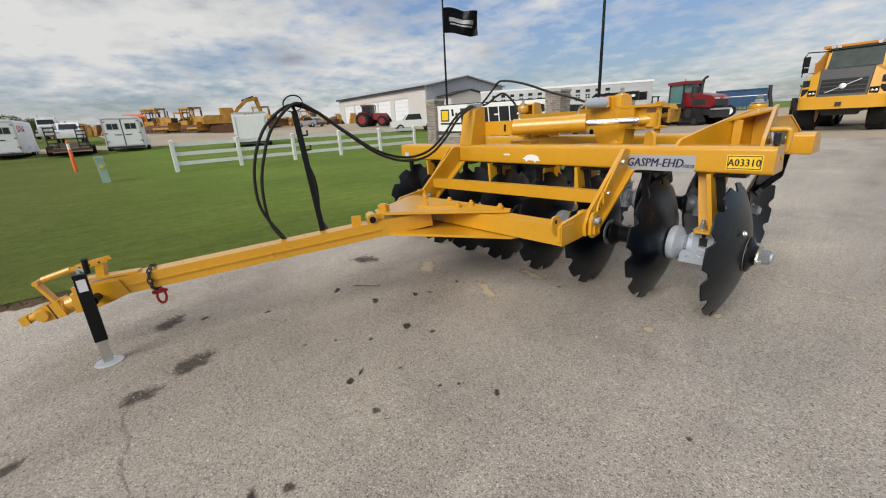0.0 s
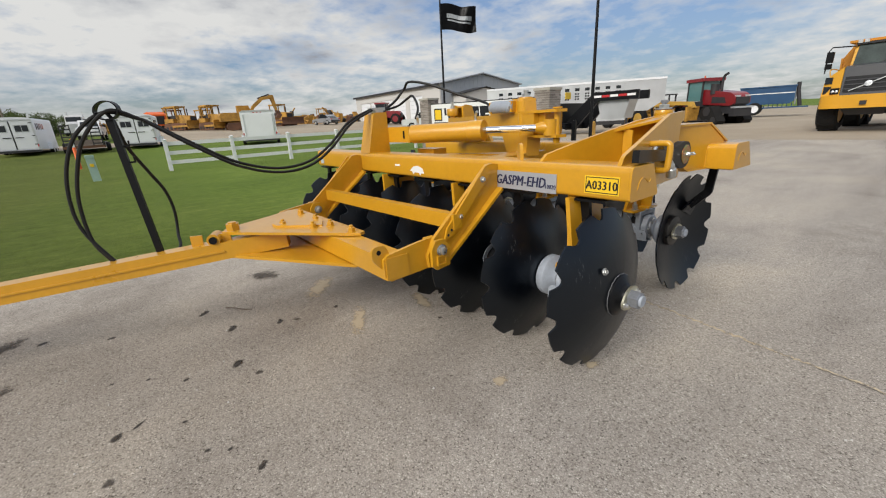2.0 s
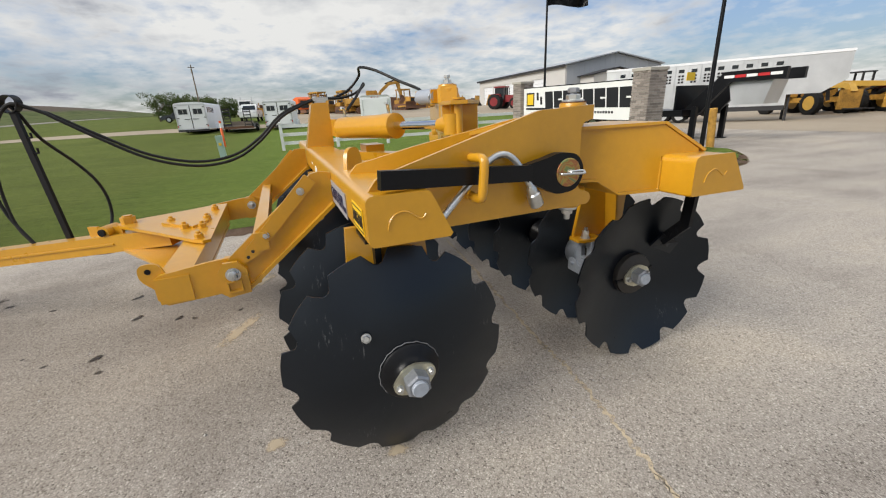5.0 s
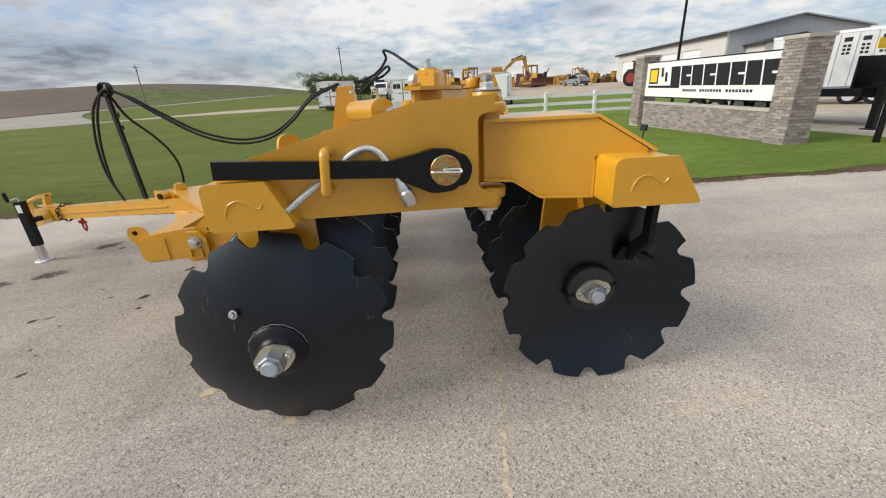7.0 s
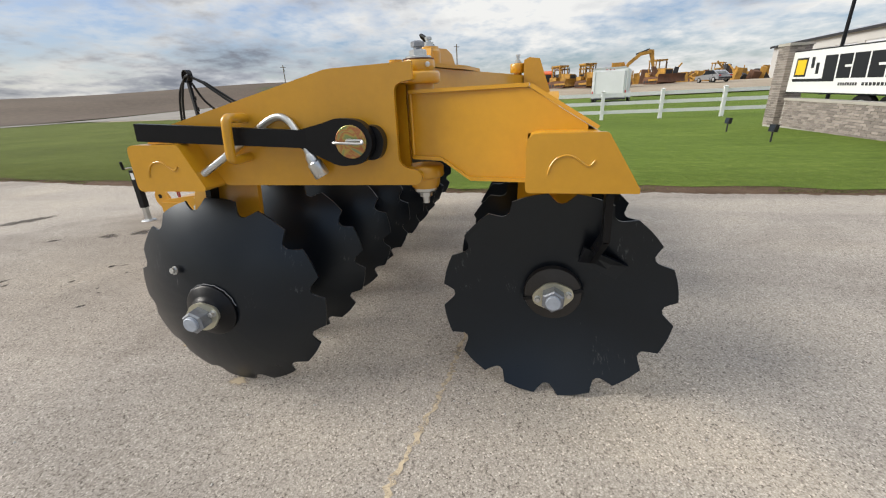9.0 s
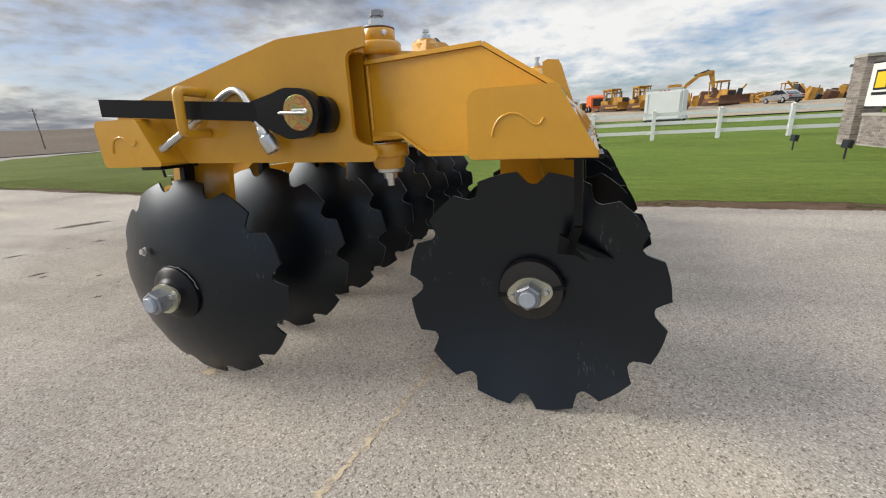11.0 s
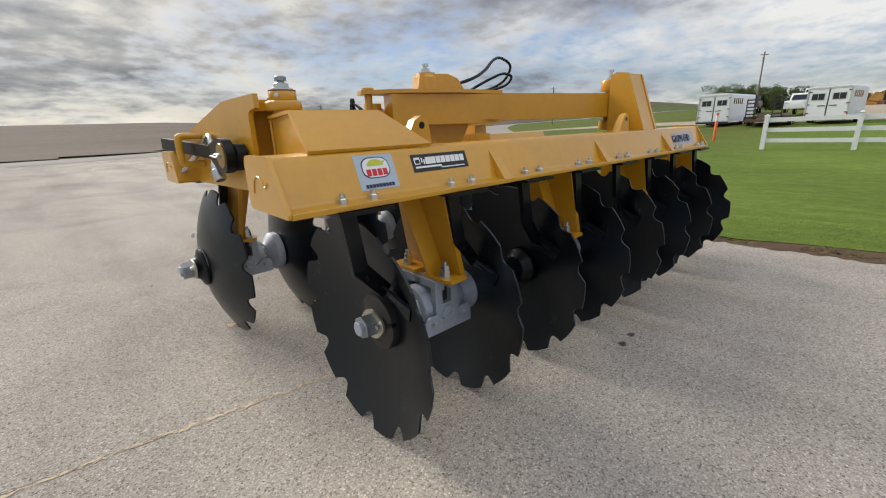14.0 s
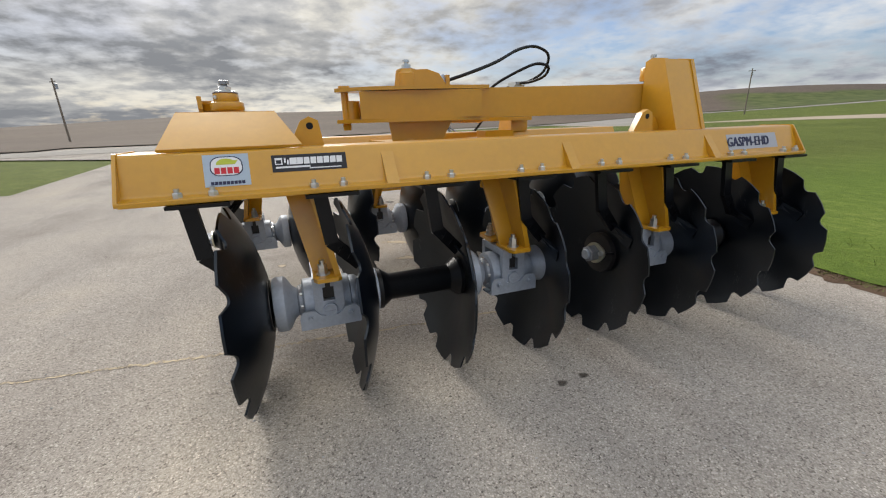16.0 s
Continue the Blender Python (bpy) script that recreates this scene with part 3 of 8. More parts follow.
def front_beam():
    outline = soft([(0.108, 1.119), (-0.099, 1.117), (-0.172, 0.966), (-0.162, 0.957), (0.108, 0.957)], [0.030, 0.012, 0.006, 0.004, 0.022])
    beam = part("front_beam", yz(B(), outline, 0.078, 3.58), YELLOW, harrow, bevel=0.004)
    part("end_plate", yz(B(), outline, 0.066, 0.0775), YELLOW, beam, bevel=0.003)
    part("embossed_mark", tube(B(), [(0.0655, y - 0.015, z) for y, z in MARK], 0.0034, 6, 4), YELLOW, beam)
    for x0, x1, z0, z1, m, lab in ((0.462, 0.885, 0.958, 1.062, SILVERFOIL, "silver model plate"), (0.118, 0.297, 0.983, 1.071, LABELY, "yellow stock number label")):
        part("label_plate", box(B(), x0, x1, 0.109, 0.112, z0, z1), m, beam, lab)
    writing("lettering", "GASPM-EHD", 0.080, pose(0.712, 0.1125, 1.008, 90, 0, 180), NAVY, beam, wide=0.80, bold=0.0026, slant=0.18)
    writing("lettering", "10020", 0.032, pose(0.500, 0.1125, 0.992, 90, 0, 180), NAVY, beam, wide=0.85, bold=0.0008)
    writing("lettering", "A03310", 0.060, pose(0.2075, 0.1125, 1.024, 90, 0, 180), INK, beam, wide=0.82, bold=0.0016)
    bm = B()
    for x0, x1, z0, z1 in ((0.124, 0.291, 1.061, 1.065), (0.124, 0.291, 0.989, 0.993), (0.124, 0.128, 0.993, 1.061), (0.287, 0.291, 0.993, 1.061)):
        box(bm, x0, x1, 0.1118, 0.1128, z0, z1)
    part("label_border", bm, INK, beam)
    blob = [(1.72 + 1.4 * dx, 1.012 + 1.3 * dz) for dx, dz in ((-0.065, -0.017), (-0.05, 0.013), (-0.01, 0.025), (0.03, 0.02), (0.065, -0.007), (0.045, -0.009), (0.035, -0.027), (0.02, -0.014), (-0.02, -0.016), (-0.03, -0.03), (-0.04, -0.017))]
    part("sticker", xz(B(), blob, 0.109, 0.111), WHITEINK, beam, "torn white sticker")
    part("sticker", box(B(), 1.95, 2.02, 0.109, 0.1105, 1.03, 1.045), WHITEINK, beam, "small white sticker")
    part("reflector", box(B(), 3.44, 3.51, 0.109, 0.112, 0.985, 1.03), LABELBLUE, beam, "small blue reflector")
    lug = soft([(-0.070, 1.116), (-0.052, 1.212), (0.052, 1.212), (0.070, 1.116)], [0, 0.045, 0.045, 0])
    bm = prism(B(), [(0.785 + 0.75 * a, 0.005 - 0.66 * a, z) for a, z in lug], (0.012, 0.0135, 0))
    part("lifting_lug", bm, YELLOW, beam, bevel=0.003)
    return beam


def rear_beam():
    prof = soft([(-1.265, 1.118), (-1.475, 1.118), (-1.535, 0.974), (-1.578, 0.968), (-1.578, 0.950), (-1.265, 0.950)], [0.034, 0.014, 0.012, 0.003, 0.003, 0.012])
    beam = part("rear_beam", rear(yz(B(), prof, 0.062, 3.555)), YELLOW, harrow, bevel=0.004)
    cap = soft([(-1.262, 1.122), (-1.480, 1.122), (-1.575, 0.966), (-1.575, 0.953), (-1.262, 0.953)], [0.036, 0.008, 0.003, 0.003, 0.014])
    for x0, x1 in ((0.050, 0.0615), (3.5555, 3.567)):
        part("end_plate", rear(yz(B(), cap, x0, x1)), YELLOW, beam, bevel=0.003)
    part("embossed_mark", rear(tube(B(), [(0.0497, y - 1.385, z) for y, z in MARK], 0.0034, 6, 4)), YELLOW, beam)
    # slope of the rear face
    tilt = math.degrees(math.atan2(0.060, 0.143))

    def on_face(x, z, off=0.002):
        y = -1.475 - (1.115 - z) * 0.060 / 0.143
        return rpose(x, y - off, z, 90 - tilt, 0, 0)

    def decal(x, z, w, h, m, label, off=0.0015):
        ob = new("label_plate", finish("label_plate", box(B(), -w / 2, w / 2, -h / 2, h / 2, -0.0006, 0.0006), m))
        ob.matrix_basis = on_face(x, z, off)
        under(ob, beam)
        return tagged(ob, label)

    def shape(name, pts, x, z, m, off, label=""):
        ob = new(name, finish(name, xy(B(), pts, -0.0005, 0.0005), m))
        ob.matrix_basis = on_face(x, z, off)
        under(ob, beam)
        return tagged(ob, label)

    decal(0.390, 1.050, 0.150, 0.118, LABELBLUE, "maker's label in pale blue, white, green and red")
    crest = [(-0.052, 0.022), (-0.030, 0.036), (0.030, 0.036), (0.052, 0.022), (0.055, -0.018), (0.036, -0.036), (-0.036, -0.036), (-0.055, -0.018)]
    shape("label_crest", soft(crest, [0.012] * 8), 0.390, 1.064, NAVY, 0.0026)
    shape("label_field", soft([(x * 0.93, y * 0.91) for x, y in crest], [0.012] * 8), 0.390, 1.064, WHITEINK, 0.0036)
    hump = [(-0.036, -0.010), (-0.030, 0.004), (-0.014, 0.012), (0.008, 0.012), (0.024, 0.004), (0.038, 0.006), (0.026, -0.010)]
    shape("label_hump", soft(hump, [0.003, 0.01, 0.01, 0.01, 0.004, 0.002, 0.003]), 0.392, 1.079, LABELGREEN, 0.0046)
    for k in range(4):
        shape("label_bar", [(-0.0085, -0.0115), (0.0085, -0.0115), (0.0085, 0.0115), (-0.0085, 0.0115)], 0.3585 + 0.021 * k, 1.049, LABELRED, 0.0046)
    for k in range(9):
        shape("label_bar", [(-0.0053, -0.006), (0.0053, -0.006), (0.0053, 0.006), (-0.0053, 0.006)], 0.3395 + 0.0126 * k, 1.007, NAVY, 0.0026)
    decal(0.680, 1.062, 0.275, 0.066, INK, "dealer's label in black and white")
    for k in range(8):
        w = 0.0105 if k else 0.013
        shape("label_bar", [(-w, -0.013), (w, -0.013), (w + 0.002, 0.013), (-w + 0.002, 0.013)], 0.618 + 0.0245 * k, 1.069, WHITEINK, 0.0026)
    shape("label_bar", [(-0.062, -0.0035), (0.062, -0.0035), (0.062, 0.0035), (-0.062, 0.0035)], 0.617, 1.048, WHITEINK, 0.0026)
    decal(0.567, 1.070, 0.026, 0.026, WHITEINK, "", 0.0026)
    decal(0.567, 1.068, 0.018, 0.014, INK, "", 0.0036)
    for k in range(2):
        shape("label_bar", [(-0.003, -0.009), (0.003, -0.009), (0.004, 0.009), (-0.002, 0.009)], 0.589 + 0.010 * k, 1.072 - 0.006 * k, WHITEINK, 0.0026)
    decal(0.735, 1.041, 0.12, 0.004, WHITEINK, "", 0.0026)
    decal(3.17, 1.040, 0.42, 0.090, SILVERFOIL, "silver model plate")
    writing("lettering", "GASPM-EHD", 0.078, on_face(3.13, 1.038, 0.0035), NAVY, beam, wide=0.80, bold=0.0026, slant=0.18)
    for x in (0.96, 1.845, 2.79):
        rib = yz(B(), [(-1.482, 1.095), (-1.580, 0.967), (-1.538, 0.969), (-1.476, 1.108)], x, x + 0.05)
        part("rib", rear(rib), YELLOW, beam, bevel=0.004)
    for x in (0.70, 2.485):
        part("lifting_lug", rear(xz(B(), [(x - 0.09, 1.113), (x - 0.035, 1.215), (x, 1.232), (x + 0.035, 1.215), (x + 0.05, 1.113)], -1.37, -1.33)), YELLOW, beam, bevel=0.005)
        part("lug_hole", rear(rod(B(), (x, -1.3715, 1.195), (x, -1.3285, 1.195), 0.014, seg=14)), BLACK, beam)
    return beam


front = front_beam()
back_beam = rear_beam()


# arms between the two beams
def hinge_frames():
    xo = lambda y: 0.135 - 0.125 * (y - 0.06)
    poly = [(0.085, 1.116), (0.05, 1.160), (-0.60, 1.332), (-0.885, 1.343), (-0.885, 1.288), (-0.822, 1.278),
            (-0.820, 1.020), (-0.845, 0.998), (-0.885, 0.990), (-0.902, 0.965), (-0.885, 0.938), (-0.19, 0.958), (-0.175, 0.962), (-0.10, 1.112)]
    poly = soft(poly, [0, 0.02, 0.02, 0.0, 0.0, 0.045, 0.03, 0.02, 0.008, 0.02, 0.02, 0, 0, 0])
    part("outer_arm_plate", prism(B(), [(xo(y), y, z) for y, z in poly], (0.020, 0, 0)), YELLOW, harrow, bevel=0.003)
    xi = lambda y: 0.594 + 0.293 * (y - 0.069)
    poly = [(0.069, 1.114), (0.03, 1.155), (-0.20, 1.215), (-0.60, 1.302), (-0.84, 1.330), (-0.84, 0.945), (-0.16, 0.955), (-0.10, 1.110)]
    part("inner_arm_plate", prism(B(), [(xi(y), y, z) for y, z in poly], (0.020, 0, 0)), YELLOW, harrow, bevel=0.004)
    bm = B()
    prism(bm, [(xo(-0.66) + 0.02, -0.66, 1.300), (xi(-0.42), -0.42, 1.245), (xi(-0.80), -0.80, 1.312), (xo(-0.80) + 0.02, -0.80, 1.314)], (0, 0, 0.014))
    part("arm_cover", bm, YELLOW, harrow, bevel=0.003)
    bm = B()
    prism(bm, [(xo(-0.22) + 0.02, -0.22, 0.962), (xi(-0.22), -0.22, 0.957), (xi(-0.78), -0.78, 0.952), (xo(-0.78) + 0.02, -0.78, 0.952)], (0, 0, 0.016))
    part("arm_cover", bm, YELLOW, harrow, bevel=0.003)
    part("stiffener", prism(B(), [(xi(-0.50) - 0.001, -0.50, 0.975), (xi(-0.50) - 0.001, -0.50, 1.262), (xi(-0.50) - 0.055, -0.50, 1.25), (xi(-0.50) - 0.055, -0.50, 0.975)], (0, 0.014, 0)), YELLOW, harrow)
    # an inner wall closes the box between the two plates
    part("arm_web", prism(B(), [(xo(-0.74) + 0.02, -0.74, 0.968), (xi(-0.74), -0.74, 0.968), (xi(-0.74), -0.74, 1.315), (xo(-0.74) + 0.02, -0.74, 1.315)], (0, 0.014, 0)), YELLOW, harrow)
    # knuckles on the hinge pin
    c = (0.378, -0.880)
    for z0, z1, r in ((1.276, 1.316, 0.074), (0.945, 0.992, 0.074)):
        bm = B()
        lathe(bm, (*c, z0), (0, 0, 1), [(0, r - 0.007), (0.004, r - 0.002), (0.008, r), (z1 - z0 - 0.008, r), (z1 - z0 - 0.003, r - 0.003), (z1 - z0, r - 0.008)], 36)
        xy(bm, [(xo(-0.80) + 0.012, -0.80), (xi(-0.80) + 0.010, -0.80), (c[0] + r * 0.90, c[1] + 0.02), (c[0] - r * 0.90, c[1] + 0.02)], z0 + 0.004, z1 - 0.004)
        part("hinge_knuckle", bm, YELLOW, harrow)
    collar = part("hinge_collar", lathe(B(), (*c, 1.316), (0, 0, 1), [(0, 0.054), (0.003, 0.056), (0.034, 0.056), (0.038, 0.053)], 32), YELLOW, harrow)
    part("set_screw", lathe(B(), (c[0] - 0.040, c[1] - 0.039, 1.336), (-0.72, -0.69, 0), [(0, 0.009), (0.005, 0.009), (0.007, 0.005)], 10), ZINC, collar)
    part("rust_ring", lathe(B(), (*c, 1.354), (0, 0, 1), [(0, 0.055), (0.004, 0.055)], 32), RUST, collar, "thin rusty gasket")
    part("hinge_collar", lathe(B(), (*c, 0.905), (0, 0, 1), [(0, 0.050), (0.012, 0.056), (0.040, 0.058)], 32), YELLOW, harrow)
    bm = lathe(B(), (*c, 1.358), (0, 0, 1), [(0, 0.046), (0.006, 0.046), (0.008, 0.042)], 28)
    lathe(bm, (*c, 1.366), (0, 0, 1), [(0, 0.030), (0.018, 0.030), (0.021, 0.026)], 6)
    nut = part("hinge_nut", bm, ZINC, harrow)
    part("thread", lathe(B(), (*c, 1.386), (0, 0, 1), [(0, 0.016), (0.004, 0.014), (0.008, 0.016), (0.010, 0.014)], 14), NUTGREY, nut)
    part("lock_nut", lathe(B(), (*c, 1.395), (0, 0, 1), [(0, 0.024), (0.015, 0.024), (0.019, 0.018)], 6), NUTGREY, nut)
    bm = lathe(B(), (*c, 0.890), (0, 0, 1), [(0, 0.040), (0.004, 0.044), (0.014, 0.044)], 28)
    lathe(bm, (*c, 0.868), (0, 0, 1), [(0, 0.024), (0.022, 0.026)], 6)
    lathe(bm, (*c, 0.842), (0, 0, 1), [(0, 0.013), (0.026, 0.014)], 12)
    part("hinge_nut", bm, ZINC, harrow)
    # rear arm
    xo2 = lambda y: 0.298 + 0.20 * (y + 0.885)
    xi2 = lambda y: 0.475 - 0.25 * (y + 0.88)
    poly = [(-0.850, 1.244), (-1.258, 1.246), (-1.440, 1.132), (-1.440, 1.110), (-1.262, 1.108), (-1.262, 0.960), (-1.066, 0.957), (-0.962, 1.026), (-0.850, 1.030)]
    part("outer_arm_plate", rear(prism(B(), [(xo2(y), y, z) for y, z in poly], (0.020, 0, 0))), YELLOW, harrow, bevel=0.003)
    part("inner_arm_plate", rear(prism(B(), [(xi2(y), y, z) for y, z in poly], (-0.020, 0, 0))), YELLOW, harrow, bevel=0.003)
    bm = B()
    prism(bm, [(xo2(-0.90) - 0.008, -0.85, 1.244), (xi2(-0.90) + 0.004, -0.85, 1.244), (xi2(-1.258) + 0.004, -1.260, 1.247), (xo2(-1.258) - 0.008, -1.260, 1.247)], (0, 0, 0.012))
    part("arm_cover", rear(bm), YELLOW, harrow, bevel=0.003)
    bm = B()
    prism(bm, [(xo2(-1.26) - 0.008, -1.261, 1.247), (xi2(-1.26) + 0.004, -1.261, 1.247), (xi2(-1.44) + 0.045, -1.465, 1.119), (xo2(-1.46) - 0.008, -1.465, 1.119)], (0, -0.007, 0.010))
    part("sloping_cover", rear(bm), YELLOW, harrow, bevel=0.003)
    # the covers stand a little proud of the plate as a rim, above and below
    bm = B()
    ring = [(-0.850, 1.034), (-0.960, 1.030), (-1.064, 0.962), (-1.262, 0.964), (-1.262, 0.952), (-1.068, 0.950), (-0.964, 1.017), (-0.850, 1.021)]
    prism(bm, [(xo2(y) - 0.001, y, z) for y, z in ring], (-0.011, 0, 0))
    part("arm_edge", rear(bm), YELLOW, harrow, bevel=0.002)
    bm = B()
    prism(bm, [(xo2(-0.85), -0.850, 1.020), (xi2(-0.85), -0.850, 1.020), (xi2(-0.965), -0.965, 1.016), (xo2(-0.965), -0.965, 1.016)], (0, 0, 0.014))
    part("arm_cover", rear(bm), YELLOW, harrow, bevel=0.003)
    bm = B()
    prism(bm, [(xo2(-0.962), -0.962, 1.016), (xi2(-0.962), -0.962, 1.016), (xi2(-1.066), -1.066, 0.949), (xo2(-1.066), -1.066, 0.949)], (0, 0.006, 0.010))
    part("arm_cover", rear(bm), YELLOW, harrow)
    part("arm_cover", rear(prism(B(), [(xo2(-1.064), -1.064, 0.950), (xi2(-1.064), -1.064, 0.950), (xi2(-1.262), -1.262, 0.951), (xo2(-1.262), -1.262, 0.951)], (0, 0, 0.010))), YELLOW, harrow)
    part("weld_seam", tube(B(), [tuple(REAR @ Vector((xo2(-0.858) - 0.004, -0.854, z))) for z in (1.036, 1.14, 1.242)], 0.006, 8, 3), YELLOW, harrow)
    part("weld_seam", tube(B(), [tuple(REAR @ Vector((xo2(-1.2615) - 0.002, -1.2615, z))) for z in (0.964, 1.03, 1.09)], 0.0045, 8, 3), YELLOW, harrow)
    part("hinge_sleeve", lathe(B(), (*c, 1.02), (0, 0, 1), [(0, 0.050), (0.262, 0.050)], 28), YELLOW, harrow)
    # stored tools on the outer plate
    spanner = part("stored_spanner", bar(B(), (0.083, 0.055, 1.160), (0.169, -0.560, 1.113), 0.030, 0.058), BLACK, harrow, "black flat bar spanner", bevel=0.004)
    head = soft([(-0.50, 1.090), (-0.505, 1.146), (-0.600, 1.166), (-0.645, 1.180), (-0.735, 1.172), (-0.772, 1.105), (-0.735, 1.030), (-0.640, 1.024), (-0.560, 1.062)],
                [0.0, 0.01, 0.02, 0.02, 0.045, 0.045, 0.04, 0.02, 0.02])
    part("spanner_head", yz(B(), head, 0.150, 0.188), BLACK, spanner, bevel=0.005)
    boss = soft([(-0.655, 1.150), (-0.770, 1.152), (-0.795, 1.10), (-0.770, 1.035), (-0.655, 1.045)], [0.01, 0.03, 0.03, 0.03, 0.01])
    part("spanner_seat", yz(B(), boss, 0.1885, 0.230), BLACK, spanner, bevel=0.004)
    bm = lathe(B(), (0.240, -0.691, 1.103), (-1, 0, 0), [(0, 0.04), (0.082, 0.04), (0.084, 0.052), (0.086, 0.054), (0.093, 0.054), (0.095, 0.052)], 32)
    pin = part("stowage_pin", bm, ZINCY, harrow, "round pin with rainbow-tinted yellow zinc face")
    bm = tube(B(), [(0.138, -0.645, 1.104), (0.123, -0.640, 1.104), (0.116, -0.662, 1.104), (0.116, -0.735, 1.100), (0.120, -0.742, 1.104), (0.124, -0.735, 1.109), (0.124, -0.690, 1.110)], 0.0042, 8, 4)
    lathe(bm, (0.146, -0.690, 1.106), (-1, 0, 0), [(0, 0.010), (0.018, 0.010), (0.024, 0.006)], 14)
    part("cotter_pin", bm, ZINC, pin, "bright cotter pin")
    bm = tube(B(), [(0.185, -0.296, 1.190), (0.11, -0.296, 1.194), (0.088, -0.296, 1.190), (0.080, -0.296, 1.172), (0.080, -0.288, 1.080), (0.088, -0.286, 1.063), (0.110, -0.286, 1.058), (0.175, -0.288, 1.060)], 0.016, 12, 4)
    part("hook", bm, YELLOW, harrow)
    bm = tube(B(), [(0.093, -0.135, 1.003), (0.140, -0.240, 1.078), (0.176, -0.335, 1.148), (0.184, -0.385, 1.180), (0.184, -0.425, 1.190), (0.179, -0.460, 1.176), (0.171, -0.490, 1.138), (0.158, -0.532, 1.062)], 0.0125, 12, 6)
    wrench = part("wheel_wrench", bm, ZINC, harrow, "bent zinc-plated wrench")
    part("socket", lathe(B(), (0.158, -0.528, 1.068), (0.08, -0.42, -0.90), [(0, 0.013), (0.012, 0.019), (0.030, 0.020), (0.036, 0.026), (0.084, 0.027), (0.088, 0.024), (0.088, 0.017), (0.07, 0.016)], 20), ZINC, wrench)


hinge_frames()


# discs
def disc_mesh():
    bm = B()
    notches, per, depth, t = 12, 14, 0.124, 0.009
    n = notches * per
    hole = 0.03
    rows = [0.0, 0.12, 0.3, 0.5, 0.68, 0.83, 0.94, 1.0]

    def rim(k):
        a = (k % per) / per - 0.5
        arc = a * 2 * math.pi / notches * R_DISC
        rn = 0.036
        flat = R_DISC * math.cos(math.pi / notches * 0.55) / math.cos(min(abs(abs(a) - 0.30), 0.2) * 2 * math.pi / notches * 0.9)
        r = min(R_DISC, flat + 0.004)
        if abs(arc) < rn:
            r = min(r, R_DISC - 0.010 - 0.95 * math.sqrt(rn * rn - arc * arc))
        return r

    def sheet(dx):
        out = []
        for f in rows:
            ring = []
            for k in range(n):
                r = hole + (rim(k) - hole) * f
                a = 2 * math.pi * (k + 0.5) / n
                ring.append(bm.verts.new((depth * (r / R_DISC) ** 2 + dx, r * math.cos(a), r * math.sin(a))))
            out.append(ring)
        for p, q in zip(out, out[1:]):
            for k in range(n):
                bm.faces.new((p[k], p[(k + 1) % n], q[(k + 1) % n], q[k]))
        return out

    a, b = sheet(0.0), sheet(t)
    for p, q in ((a[-1], b[-1]), (a[0], b[0])):
        for k in range(n):
            bm.faces.new((p[k], p[(k + 1) % n], q[(k + 1) % n], q[k]))
    return finish("disc", bm, DISC)


DISC_MESH = disc_mesh()


def place(name, me, m, parent, label=""):
    ob = new(name, me)
    ob.matrix_basis = m
    under(ob, parent)
    return tagged(ob, label)


def nut_mesh():
    """The end of a gang: dished washer, lock plate with two bolts, large nut and shaft end, along -x from the origin."""
    me = []
    bm = lathe(B(), (0, 0, 0), (-1, 0, 0), [(0.0, 0.112), (0.012, 0.113), (0.020, 0.106), (0.030, 0.078), (0.042, 0.064), (0.055, 0.060)], 36)
    me.append(finish("washer", bm, BLACK))
    bm = B()
    pts = soft([(0.024, 0.060), (0.082, 0.020), (0.082, -0.020), (0.024, -0.060), (-0.024, -0.060), (-0.082, -0.020), (-0.082, 0.020), (-0.024, 0.060)], [0.02] * 8, 3)
    prism(bm, [(-0.055, y, z) for y, z in pts], (-0.010, 0, 0))
    me.append(finish("lock_plate", bm, PLATE, 0.002))
    for s in (1, -1):
        me.append(finish("lock_bolt", bolt(B(), (-0.065, 0.062 * s, 0.0), (-1, 0, 0), 0.010, 0.012), ZINC))
    bm = lathe(B(), (-0.065, 0, 0), (-1, 0, 0), [(0, 0.048), (0.046, 0.048), (0.052, 0.041)], 6)
    me.append(finish("nut", bm, NUTGREY, 0.002))
    bm = lathe(B(), (-0.115, 0, 0), (-1, 0, 0), [(0, 0.030), (0.012, 0.030), (0.015, 0.027)], 24)
    me.append(finish("shaft_end", bm, BEARING))
    ring = [(-0.0015, (0.1150 + 0.0022 * math.sin(a * 2.3)) * math.cos(a * math.pi / 24), (0.1150 + 0.0022 * math.sin(a * 2.3)) * math.sin(a * math.pi / 24)) for a in range(-6, 26)]
    bm = tube(B(), ring, 0.0022, 5, 1)
    me.append(finish("weld_spatter", bm, SCUFF))
    return me


NUT = nut_mesh()


def split_washer():
    """Flat two-part washer of the hollow side, with a rib at each joint."""
    out = [finish("washer", lathe(B(), (0, 0, 0), (-1, 0, 0), [(0.0, 0.116), (0.030, 0.118), (0.042, 0.114), (0.048, 0.085), (0.055, 0.062)], 40), WASHER)]
    for s in (1, -1):
        bm = B()
        box(bm, -0.050, -0.030, min(0.084 * s, 0.122 * s), max(0.084 * s, 0.122 * s), -0.007, 0.007)
        out.append(finish("joint_rib", bm, BLACK, 0.002))
    return out


HOLLOW = split_washer() + [me for me in NUT if not me.name.startswith(("washer", "weld"))]


